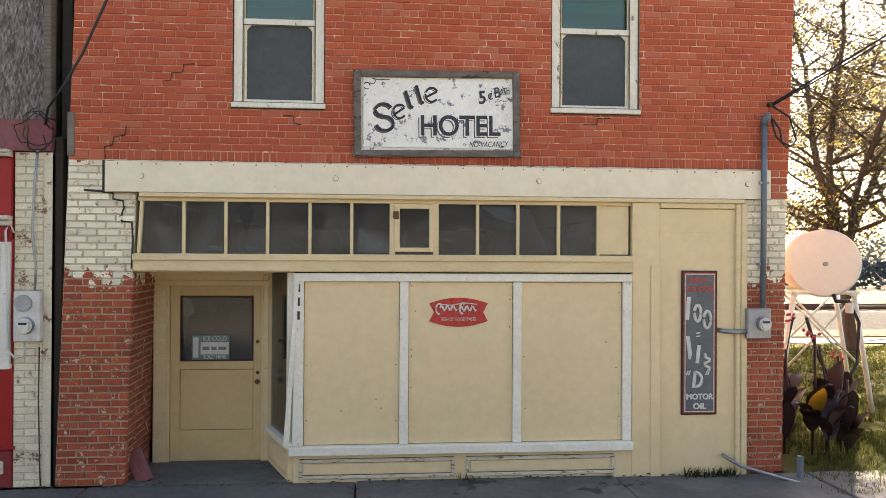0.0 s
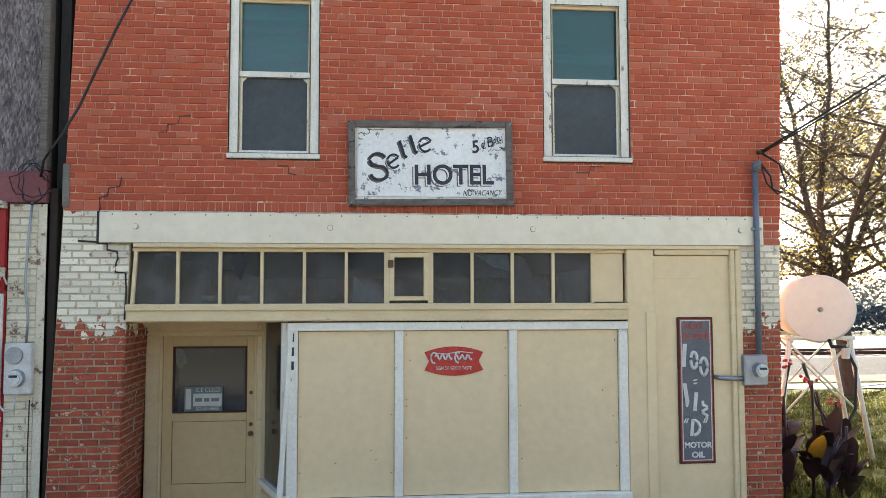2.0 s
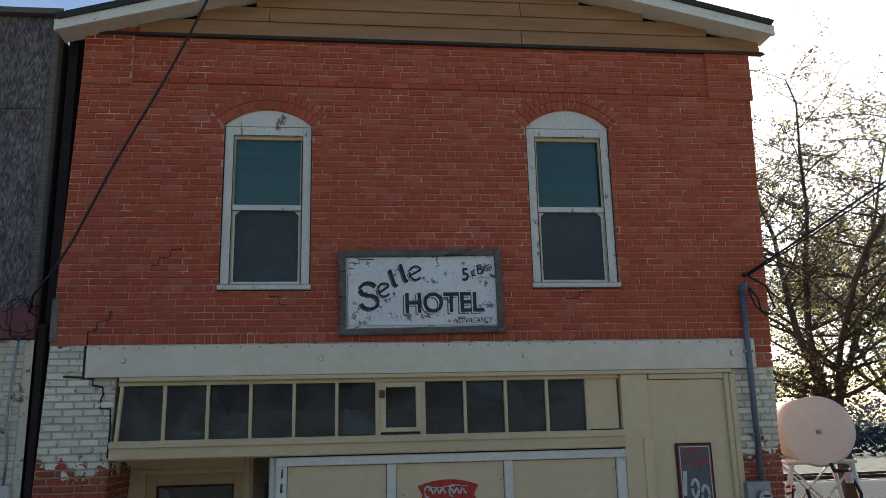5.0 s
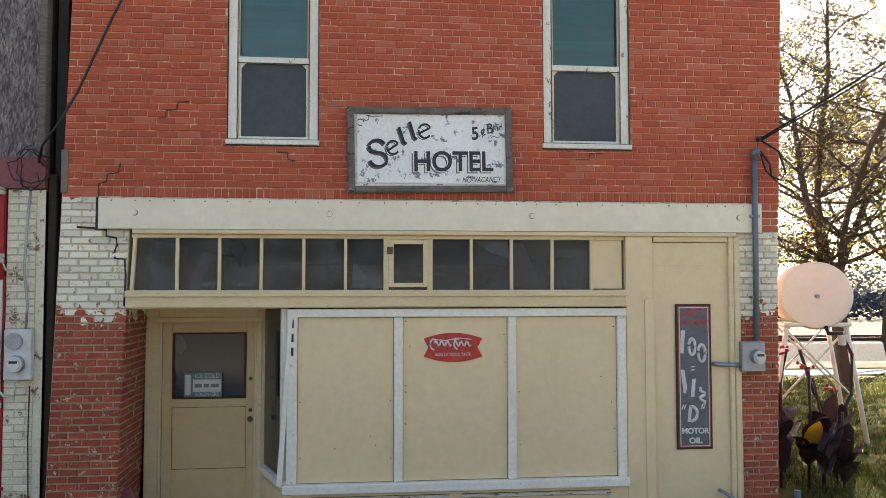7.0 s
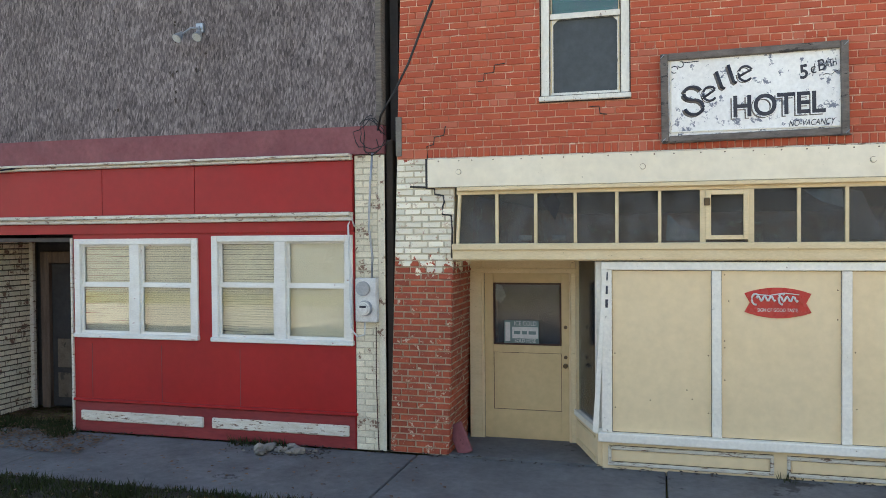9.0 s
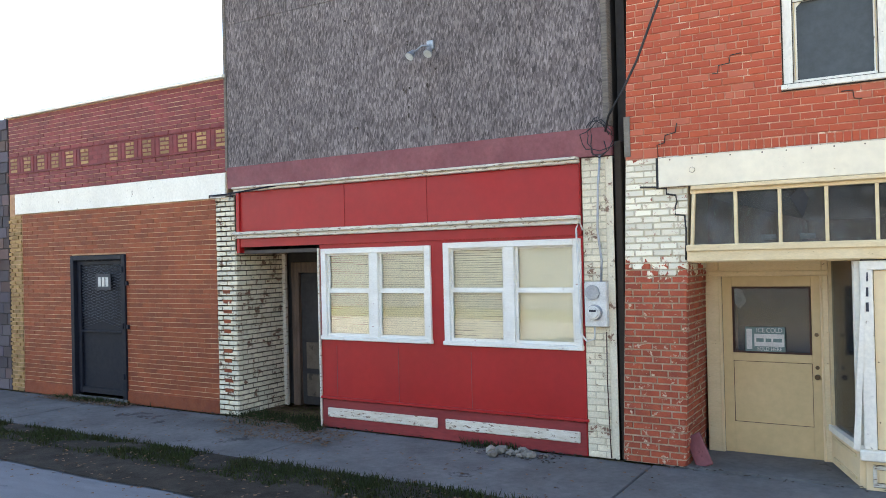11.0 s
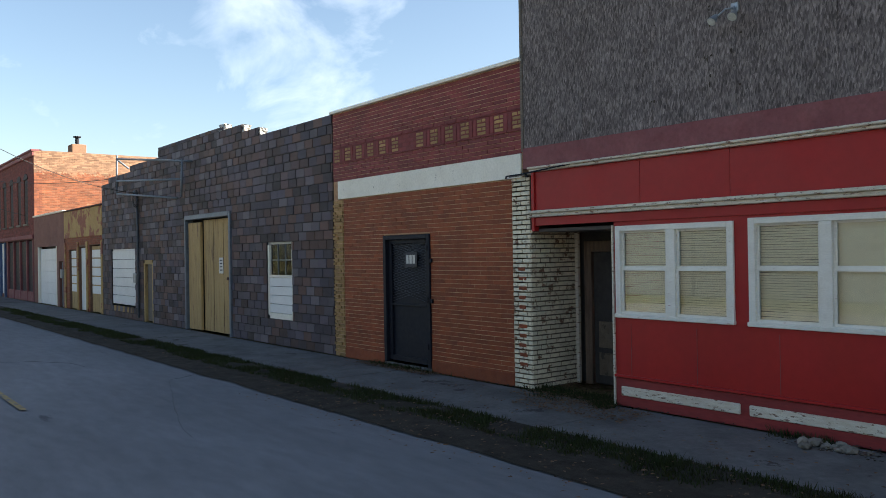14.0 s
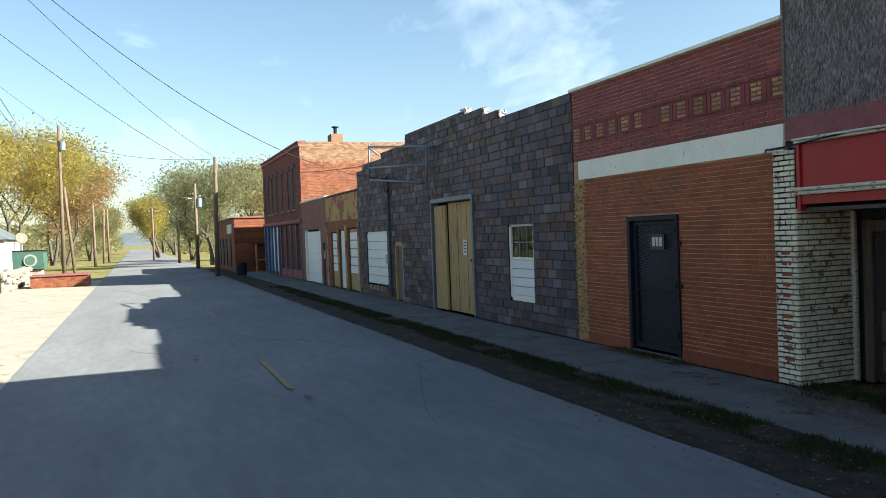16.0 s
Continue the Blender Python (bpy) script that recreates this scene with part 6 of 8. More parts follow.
def shop_meter():
    root = tagged(box("meter_cabinet", -3.35, -3.09, -0.10, -0.002, 1.50, 2.01, M["sign_pale"], None, 0.012), "white painted meter cabinet on the brick pier", "electric meter")
    cyl("blank_socket", (-3.25, -0.11, 1.89), (0, -1, 0), 0.085, 0.03, M["galv"], root, 24, 0.006)
    cyl("meter_collar", (-3.225, -0.115, 1.665), (0, -1, 0), 0.09, 0.03, M["galv"], root, 24, 0.006)
    cyl("meter_dome", (-3.225, -0.15, 1.665), (0, -1, 0), 0.078, 0.06, M["meter_glass"], root, 24, 0.018)
    box("meter_dial", -3.265, -3.185, -0.1825, -0.1805, 1.675, 1.70, M["ink"], root, 0)
    cab = thing("pier_cables", label="loose black and white cables over the pier", category="cable")
    tube("cable", [(-3.14, -0.05, 3.45), (-3.17, -0.05, 3.1), (-3.19, -0.05, 2.6), (-3.15, -0.05, 2.25), (-3.16, -0.05, 2.01)], 0.014, M["galv"], cab, 6)
    tube("cable", [(-3.24, -0.08, 1.51), (-3.24, -0.09, 1.36), (-3.33, -0.09, 1.33), (-3.41, -0.08, 1.42), (-3.42, -0.08, 2.2), (-3.44, -0.07, 2.62), (-3.40, -0.07, 2.7), (-3.36, -0.06, 2.6)], 0.012, M["sign_pale"], cab, 6)
    # thin tube drawn for the reddish stain line down the pier
    tube("rust_pipe", [(-3.12, -0.03, 1.44), (-3.125, -0.03, 0.9), (-3.11, -0.03, 0.3), (-3.10, -0.03, 0.02)], 0.007, M["rust"], cab, 6)
    rnd = random.Random(6)
    for k in range(3):
        pts = [(-3.14 + (0.10 + 0.05 * k) * math.cos(a) + rnd.uniform(-0.04, 0.04), -0.08 - 0.015 * k, 3.64 + (0.22 - 0.03 * k) * math.sin(a) + rnd.uniform(-0.03, 0.03)) for a in [i * 0.5 for i in range(13)]]
        tube("cable_loop", pts, 0.006, M["black"], cab, 6)
    tube("drop_cable", [(-3.05, -0.1, 3.70), (-2.87, -0.5, 3.80), (-2.72, -0.5, 4.03), (-2.55, -0.5, 4.34), (-2.40, -0.5, 4.70), (-2.23, -0.5, 5.10), (-2.01, -0.5, 5.57), (-1.78, -0.5, 6.04), (-1.56, -0.5, 6.55), (-1.36, -0.5, 7.04), (-0.9, -0.6, 8.2), (0.4, -1.0, 11.5)], 0.013, M["black"], cab, 6)


shop_meter()


def flood_light():
    root = thing("flood_light", (-5.45, 0, 5.05), "twin-headed security flood light on the board front", "flood light")
    box("mount", -5.42, -5.32, -0.05, 0.0, 4.99, 5.11, M["galv"], root, 0.01)
    for s, (dx, dz) in ((-1, (-0.17, -0.13)), (1, (0.07, -0.14))):
        c = Vector((-5.37 + dx, -0.16, 5.03 + dz * 0.6))
        tube("arm", [(-5.37, -0.05, 5.04), (-5.37 + dx * 0.5, -0.1, 5.04), c], 0.012, M["galv"], root, 8)
        bm = bmesh.new()
        bmesh.ops.create_cone(bm, cap_ends=True, segments=20, radius1=0.06, radius2=0.025, depth=0.12)
        bm.transform(Matrix.Translation(c + Vector((dx * 0.1, -0.03, -0.02))) @ Vector((-dx * 0.7, 0.7, 0.7)).to_track_quat("Z", "Y").to_matrix().to_4x4())
        part("lamp_head", bm, M["galv"], root)
        cyl("lens", c + Vector((dx * 0.1, -0.03, -0.02)) + Vector((dx * 0.7, -0.7, -0.7)).normalized() * 0.061, (dx * 0.7, -0.7, -0.7), 0.052, 0.006, M["meter_glass"], root, 16)


flood_light()

# rubble heap at the foot of the red wall
def rubble():
    rnd = random.Random(14)
    for k in range(44):
        s = rnd.uniform(0.015, 0.06) if k > 5 else rnd.uniform(0.07, 0.11)
        bm = bmesh.new()
        bmesh.ops.create_icosphere(bm, subdivisions=1, radius=s)
        for v in bm.verts:
            v.co *= rnd.uniform(0.65, 1.1)
            v.co.z *= 0.6
        bm.transform(Matrix.Translation((-4.25 + rnd.gauss(0, 0.22), -0.28 + rnd.gauss(0, 0.08), s * 0.3)))
        tagged(part("rubble_stone", bm, M["stone"], None), "pale broken rubble lump against the red wall", "rubble", "rubble at the wall foot")


rubble()

# ---- the brick shop with the screen door ----
b407 = thing("brick_shop", (-12, 0, 0), "ruddy brick shop with white sign band and coping", "building")


def brick_shop():
    X0, X1 = -14.86, -9.09
    door = (-12.98, -11.50, 0.06, 2.51)
    wall = slab("front_wall", X0, X1, 0.0, 5.15, 0.01, 0.35, [door], M["tan_mortar"], b407)
    courses(wall, -14.46, -9.35, 0.0, 3.30, 0.01, M["ruddy_brick"], L=0.32, H=0.077, joint=0.009, vjoint=0.004, proud=0.005, holes=[door], seed=51, pick=(-11.5, -9.4, 0.3, 3.0), rough_y=0.001)
    courses(wall, X0, X1, 3.70, 4.06, 0.01, M["plum_brick"], L=0.32, H=0.075, joint=0.008, seed=52)
    courses(wall, X0, X1, 4.42, 4.62, 0.01, M["plum_brick"], L=0.32, H=0.075, joint=0.008, seed=53)
    courses(wall, X0, X1, 4.62, 5.13, 0.01, M["plum_brick"], L=0.32, H=0.078, joint=0.009, vjoint=0.004, proud=0.005, seed=54, rough_y=0.001)
    box("pattern_bed", X0, X1, 0.004, 0.02, 4.06, 4.42, M["plum_brick"], wall, 0)
    # patterned row: tan stacks between plum soldiers
    for k in range(13):
        x = -14.80 + 0.428 * k + (0.36 if k > 5 else 0)
        courses(wall, x, x + 0.215, 4.10, 4.38, 0.006, M["tan_brick"], L=0.25, H=0.07, joint=0.020, seed=60 + k)
        if k not in (5, 12):
            courses(wall, x + 0.232, x + 0.411, 4.09, 4.39, 0.01, M["plum_brick"], L=0.09, H=0.30, joint=0.016, proud=0.014, seed=90 + k)
    courses(wall, -12.43, -11.89, 4.09, 4.39, 0.01, M["plum_brick"], L=0.24, H=0.075, seed=120)
    for z in (4.06, 4.395):
        courses(wall, X0, X1, z, z + 0.03, -0.004, M["plum_brick"], L=0.32, H=0.03, joint=0.006, seed=55)
    # tan corner pier
    courses(wall, -14.86, -14.46, 0.0, 3.30, 0.002, M["tan_brick"], L=0.2, H=0.077, joint=0.018, seed=56, proud=0.02, rough_y=0.012)
    box("sign_band", -14.63, -9.10, -0.03, 0.01, 3.315, 3.695, M["white"], b407, 0.004, "blank white-painted sign band")
    box("coping", X0 - 0.02, X1 + 0.02, -0.07, 0.38, 5.14, 5.20, M["white"], b407, 0.008, "white metal coping")
    box("shop_body", X0 + 0.02, X1, 0.5, 12, 0, 4.9, M["dark"], b407, 0)
    for a, b in ((-14.46, door[0]), (door[1], -9.36)):
        box("foundation", a, b, -0.006, 0.02, 0.0, 0.20, M["ruddy_brick"], b407, 0)
    # black screen door
    d = box("screen_door", door[0] + 0.10, door[1] - 0.10, 0.085, 0.10, 0.10, 2.42, M["iron"], b407, 0, "black metal security screen door")
    for a, b, c, e in ((door[0], door[0] + 0.09, 0.06, 2.5), (door[1] - 0.09, door[1], 0.06, 2.5), (door[0] + 0.09, door[1] - 0.09, 2.42, 2.5)):
        box("door_frame", a, b, -0.03, 0.12, c, e, M["iron"], d, 0.006)
    for a, b, c, e in ((door[0] + 0.10, door[0] + 0.19, 0.1, 2.41), (door[1] - 0.19, door[1] - 0.10, 0.1, 2.41), (door[0] + 0.19, door[1] - 0.19, 1.16, 1.20), (door[0] + 0.19, door[1] - 0.19, 2.34, 2.41), (door[0] + 0.19, door[1] - 0.19, 0.1, 0.2)):
        box("door_bar", a, b, 0.04, 0.085, c, e, M["iron"], d, 0.005)
    for i in range(22):
        for s in (1, -1):
            z = 1.24 + i * 0.05
            tube("mesh_wire", [(door[0] + 0.19, 0.07, z if s > 0 else z + 0.25), (door[1] - 0.19, 0.07, min(z + 0.25, 2.34) if s > 0 else z)], 0.003, M["conduit"], d, 3)
    for z in (1.25, 0.4, 2.2):
        box("hinge", door[1] - 0.10, door[1] - 0.04, -0.05, -0.03, z, z + 0.10, M["iron"], d, 0.004)
    box("threshold", door[0], door[1], -0.02, 0.3, 0.0, 0.06, M["concrete"], b407, 0.005)
    n = tagged(box("number_plaque", -12.33, -11.94, 0.025, 0.04, 1.90, 2.18, M["ink"], None, 0.003), "small dark plaque with pale numerals on the screen door", "house number")
    for i in range(3):
        box("plain_bar", -12.27 + i * 0.10, -12.20 + i * 0.10, 0.021, 0.0245, 1.96, 2.12, M["sign_pale"], n, 0)
    for x, z in ((-11.48, 1.98), (-11.47, 1.25), (-9.0, 3.31)):
        box("fixing", x, x + 0.05, -0.04, 0.0, z, z + 0.07, M["iron"], b407, 0.005)
    tube("sign_bracket", [(-9.45, -0.02, 3.33), (-9.2, -0.25, 3.33), (-8.8, -0.3, 3.33), (-8.0, -0.1, 3.42)], 0.012, M["iron"], b407, 6)


brick_shop()

# ---- the block warehouse ----
ware = thing("block_warehouse", (-23, 0, 0), "long dark glazed-block warehouse with a stepped parapet", "building")


def warehouse():
    X0, X1 = -32.1, -14.88
    H = 0.2064
    tops = [(-18.45, 25 * H), (-19.4, 26 * H), (-20.6, 27 * H), (-25.74, 27.5 * H), (-28.6, 26 * H), (-31.2, 25 * H), (X0, 24 * H)]
    holes = [(-18.10, -16.78, 0.62, 12 * 0.2064), (-23.4, -20.16, 0.0, 16 * 0.2064), (-30.95, -28.22, 0.413, 12 * 0.2064), (-27.32, -26.40, 0.0, 10 * 0.2064)]
    above = []
    a = X1
    for x, z in tops:
        above.append((x, a, z, 9.0))
        a = x
    wall = slab("front_wall", X0, X1, 0.0, 27.5 * H, 0.012, 0.22, holes + above, M["block_joint"], ware)
    courses(wall, X0, X1, 0.0, 27 * H, 0.012, M["block"], L=0.39, H=H, joint=0.012, proud=0.018, holes=holes + [(p, q, r + 0.02, s) for p, q, r, s in above], pick=(-20.0, -15.0, 0.3, 5.2), seed=71, rough_y=0.006, name="block", uneven=0.012, tilt=0.014)
    courses(wall, -25.74, -20.6, 27 * H, 27.5 * H, 0.012, M["block"], L=0.39, H=H / 2, joint=0.012, proud=0.010, seed=72, name="block")
    # broken pale tops at the steps
    rnd = random.Random(3)
    for x, z in tops[:3]:
        bm = bmesh.new()
        add_box(bm, x - 0.28, x + 0.10, 0.02, 0.20, z - 0.02, z + 0.17)
        bmesh.ops.subdivide_edges(bm, edges=bm.edges[:], cuts=3, use_grid_fill=True)
        for v in bm.verts:
            v.co += Vector([rnd.uniform(-0.025, 0.025) for _ in range(3)])
        part("broken_block", bm, M["block_core"], ware, "pale broken block end")
    box("warehouse_body", X0 + 0.05, X1 - 0.02, 0.4, 16, 0, 4.85, M["dark"], ware, 0)
    # window, lower half boarded in white
    w = box("window", -18.10, -16.78, 0.05, 0.10, 2.42, 2.50, M["galv"], ware, 0.005, "warehouse window with white boards over the lower half")
    for a, b, c, d in ((-18.10, -18.02, 0.7, 2.42), (-16.86, -16.78, 0.7, 2.42), (-18.02, -16.86, 0.62, 0.76), (-18.02, -16.86, 1.62, 1.68)):
        box("window_frame", a, b, 0.03, 0.11, c, d, M["white"], w, 0.005)
    for i in range(4):
        box("board", -18.02, -16.86, 0.04, 0.07, 0.765 + i * 0.215, 0.97 + i * 0.215, M["garage_white"], w, 0.008)
    box("pane", -18.02, -16.86, 0.085, 0.09, 1.68, 2.42, M["clear"], w, 0)
    for x in (-17.63, -17.25):
        box("glazing_bar", x - 0.012, x + 0.012, 0.07, 0.10, 1.68, 2.42, M["conduit"], w, 0)
    box("glazing_bar", -18.02, -16.86, 0.07, 0.10, 2.03, 2.055, M["conduit"], w, 0)
    box("inner_shelf", -17.95, -16.9, 0.12, 0.3, 1.70, 2.0, M["sign_pale"], w, 0.02)
    # tall boarded door in a steel frame
    d = box("door", -22.35, -20.28, 0.12, 0.17, 0.03, 3.20, M["yellow_board"], ware, 0.004, "tall weathered yellow plank door")
    for i in range(1, 3):
        x = -22.35 + i * 0.69
        box("plank_gap", x, x + 0.012, 0.115, 0.121, 0.05, 3.18, M["rust"], d, 0)
    # flat board shaped to fit the camera's view of the doorway's left return
    box("side_panel", -23.28, -22.38, 0.02, 0.10, 0.03, 3.15, M["yellow_board"], ware, 0.006, "weathered tan flat board at the doorway's left return")
    for a, b, c, e in ((-20.24, -20.14, 0.0, 3.36), (-23.42, -23.34, 0.0, 3.36), (-23.34, -20.24, 3.24, 3.37)):
        box("steel_frame", a, b, -0.06, 0.2, c, e, M["conduit"], ware, 0.01)
    card = tagged(box("paper_notice", -21.25, -20.98, 0.105, 0.115, 1.68, 2.12, M["sign_pale"], None, 0.002), "small white paper notice on the plank door", "notice")
    for i in range(4):
        box("plain_bar", -21.2, -21.03, 0.102, 0.105, 1.76 + i * 0.09, 1.79 + i * 0.09, M["ink"], card, 0)
    box("hasp", -20.72, -20.62, 0.09, 0.12, 1.5, 1.58, M["rust"], d, 0.004)
    box("lock_plate", -20.62, -20.5, 0.10, 0.12, 1.08, 1.3, M["rust"], d, 0.004)
    # blanked opening with white panels and patterned blocks under it
    g = box("panelled_opening", -30.95, -28.22, 0.06, 0.1, 2.42, 2.48, M["garage_white"], ware, 0.004, "former opening closed with white horizontal panels")
    for i in range(6):
        box("panel", -30.93, -28.24, 0.03, 0.07, 0.48 + i * 0.325, 0.795 + i * 0.325, M["garage_white"], g, 0.012)
    for i in range(5):
        box("tan_block", -30.7 + i * 0.5, -30.45 + i * 0.5, -0.01, 0.02, 0.22, 0.42, M["tan_brick"], ware, 0.006)
    s = box("side_door", -27.22, -26.5, 0.1, 0.15, 0.03, 1.93, M["grey_wood"], ware, 0.005, "narrow weathered brown door")
    for a, b, c, e in ((-27.32, -27.22, 0, 1.98), (-26.5, -26.38, 0, 1.98), (-27.22, -26.5, 1.93, 2.07)):
        box("door_frame", a, b, 0.0, 0.16, c, e, M["yellow_board"], s, 0.006)
    box("meter_can", -28.05, -27.75, -0.14, 0.0, 1.3, 1.62, M["galv"], ware, 0.02)
    tube("riser", [(-27.7, -0.06, 0.1), (-27.7, -0.06, 4.25), (-27.6, -0.2, 4.4)], 0.04, M["conduit"], ware, 8)
    cables = thing("warehouse_cables", label="black service cables on the block wall", category="cable")
    for k in range(2):
        tube("cable_loop", [(-27.7 + 0.28 * math.cos(a), -0.12, 4.15 + (0.3 - 0.08 * k) * math.sin(a)) for a in [i * 0.6 for i in range(11)]], 0.02, M["black"], cables, 5)
    tube("span", sag((-27.7, -0.1, 4.35), (-18.0, -10.1, 7.42), 0.85), 0.009, M["black"], cables, 5)
    # empty sign frame
    f = thing("sign_frame", label="empty rusty steel sign frame above the doorway", category="sign frame")
    for p, q in (((-28.9, -0.35, 5.62), (-22.85, -0.3, 4.95)), ((-28.95, -0.35, 4.85), (-22.9, -0.3, 4.42)), ((-28.9, -0.35, 5.75), (-29.0, -0.35, 4.4)), ((-22.85, -0.3, 5.0), (-22.95, -0.3, 3.9)),
                 ((-28.95, -0.35, 4.4), (-24.0, -0.02, 3.95)), ((-22.85, -0.3, 4.95), (-22.85, 0.05, 4.95)), ((-28.9, -0.35, 5.6), (-28.9, 0.05, 5.3))):
        tube("bar", [p, q], 0.035, M["conduit"], f, 6)


warehouse()

# ---- the farther row ----
def yellow_shop():
    r = thing("yellow_shop", (-35, 0, 0), "low brick shop with peeling mustard paint", "building")
    X0, X1 = -37.94, -32.12
    holes = [(-37.2, -35.9, 0.0, 2.55), (-35.6, -34.5, 0.0, 2.65), (-34.0, -32.35, 0.0, 2.7)]
    w = slab("front_wall", X0, X1, 0, 4.22, 0.02, 0.35, holes, M["old_joint"], r)
    courses(w, X0, X1, 0, 3.4, 0.02, M["ruddy_brick"], L=0.3, H=0.085, holes=holes, seed=81)
    box("plaster", X0, X1, -0.015, 0.05, 3.05, 4.2, M["mustard"], r, 0.01, "peeling mustard plaster band")
    for i, x in enumerate((-37.94, -35.85, -34.42, -32.30)):
        box("pilaster", x, x + 0.22, -0.03, 0.03, 0, 2.85, M["mustard"], r, 0.01)
    box("coping", X0, X1, -0.06, 0.4, 4.2, 4.27, M["rust"], r, 0.01)
    box("shop_body", X0, X1, 0.4, 14, 0, 4.1, M["dark"], r, 0)
    for h, mm in zip(holes, ("yellow_board", "garage_white", "yellow_board")):
        d = box("door", h[0] + 0.05, h[1] - 0.05, 0.1, 0.16, 0.02, h[3] - 0.05, M[mm], r, 0.004, "closed pale panelled door")
        if mm == "yellow_board":
            for i in range(5):
                box("panel", h[0] + 0.15, h[1] - 0.15, 0.07, 0.1, 0.75 + i * 0.36, 1.06 + i * 0.36, M["garage_white"], d, 0.01)


def mauve_shop():
    r = thing("mauve_garage", (-41, 0, 0), "low mauve stucco garage with a white roller door", "building")
    hole = (-43.15, -39.34, 0.0, 2.75)
    small = (-38.95, -38.25, 0.0, 2.05)
    slab("front_wall", -44.0, -37.96, 0, 4.24, 0.0, 0.3, [hole, small], M["mauve"], r)
    box("coping", -44.0, -37.96, -0.06, 0.35, 4.24, 4.32, M["white"], r, 0.01)
    box("shop_body", -44.0, -37.96, 0.35, 14, 0, 4.15, M["dark"], r, 0)
    d = box("roller_door", hole[0] + 0.12, hole[1] - 0.12, 0.12, 0.16, 0.0, 2.65, M["garage_white"], r, 0, "closed white sectional garage door")
    for i in range(5):
        box("section", hole[0] + 0.14, hole[1] - 0.14, 0.09, 0.12, 0.02 + i * 0.525, 0.53 + i * 0.525, M["garage_white"], d, 0.015)
    for a, b in ((hole[0], hole[0] + 0.12), (hole[1] - 0.12, hole[1])):
        box("jamb", a, b, -0.02, 0.16, 0, 2.75, M["white"], r, 0.01)
    box("small_door", small[0] + 0.06, small[1] - 0.06, 0.1, 0.14, 0, 2.0, M["conduit"], r, 0.005)
    box("meter_can", -38.2, -38.0, -0.14, 0.0, 1.3, 1.7, M["galv"], r, 0.02)


def brick_block():
    r = thing("corner_block", (-50, 0, 0), "two-storey old red brick corner block with arched windows", "building")
    X0, X1, Z = -57.6, -44.02, 7.7
    wins = [-56.6, -55.0, -53.4, -51.6, -49.6, -47.6, -45.9]
    holes = [(x - 0.42, x + 0.42, 4.0, 6.35) for x in wins] + [(-57.2, -51.6, 0.2, 3.15), (-51.0, -44.5, 0.2, 3.15)]
    w = slab("front_wall", X0, X1, 0, Z, 0.03, 0.4, holes, M["dusky_joint"], r)
    courses(w, X0, X1, 3.2, Z, 0.03, M["dusky_brick"], L=0.3, H=0.1, holes=holes[:7], seed=85)
    side = box("side_wall", X1 - 0.35, X1, 0.4, 18, 0, Z - 0.05, M["old_joint"], r, 0)
    courses(side, 0.03, 14, 3.9, Z - 0.08, X1, M["old_brick"], L=0.24, H=0.085, joint=0.012, axis="y", flip=1, seed=86)
    box("back_wall", X0, X1, 18, 18.4, 0, Z, M["old_joint"], r, 0)
    box("side_wall", X0, X0 + 0.35, 0.4, 18, 0, Z, M["old_joint"], r, 0)
    box("roof", X0, X1, 0.3, 18.2, Z - 0.5, Z - 0.4, M["roofing"], r, 0)
    box("cornice", X0 - 0.1, X1 + 0.005, -0.07, 0.2, Z - 0.35, Z - 0.12, M["maroon"], r, 0.04)
    box("cornice_cap", X0 - 0.14, X1 + 0.02, -0.11, 0.3, Z - 0.12, Z, M["maroon"], r, 0.03)
    box("belt_course", X0, X1, -0.08, 0.05, 3.2, 3.4, M["maroon"], r, 0.02)
    for x in wins:
        f = box("window", x - 0.42, x + 0.42, 0.06, 0.2, 4.0, 6.35, M["iron"], r, 0, "tall dark arched upper window")
        box("sill", x - 0.5, x + 0.5, -0.06, 0.2, 3.9, 4.0, M["stone"], f, 0.02)
        box("pane", x - 0.34, x + 0.34, 0.045, 0.055, 4.1, 6.2, M["iron"], f, 0)
        pts = [(x + 0.5 * math.cos(math.pi * i / 10), 6.3 + 0.32 * math.sin(math.pi * i / 10)) for i in range(11)]
        prism("arch_hood", pts, 0.0, 0.1, M["iron"], f)
    for i, x in enumerate((-57.2, -55.8, -54.4, -53.0, -51.6)):
        box("shop_post", x - 0.12, x + 0.12, -0.06, 0.2, 0, 3.15, M["blue"], r, 0.02)
    for x in (-56.5, -55.1, -53.7, -52.3):
        box("shop_panel", x - 0.55, x + 0.55, 0.06, 0.12, 0.2, 3.1, M["blue"] if x < -54 else M["garage_white"], r, 0.01)
    for x in (-51.0, -49.3, -47.6, -45.9, -44.4):
        box("shop_post", x - 0.09, x + 0.09, 0.0, 0.2, 0, 3.15, M["maroon"], r, 0.02)
    for x in (-50.15, -48.45, -46.75, -45.15):
        box("shop_glass", x - 0.7, x + 0.7, 0.1, 0.14, 0.5, 3.1, M["iron"], r, 0)
        box("shop_riser", x - 0.7, x + 0.7, 0.02, 0.14, 0.0, 0.5, M["maroon"], r, 0.01)
    ch = box("chimney", -44.9, -44.05, 1.85, 2.55, Z - 0.2, 8.1, M["old_brick"], r, 0.02)
    cyl("flue", (-44.45, 2.2, 8.25), (0, 0, 1), 0.1, 0.5, M["iron"], ch, 12)
    cyl("flue_cap", (-44.45, 2.2, 8.52), (0, 0, 1), 0.2, 0.06, M["iron"], ch, 12)


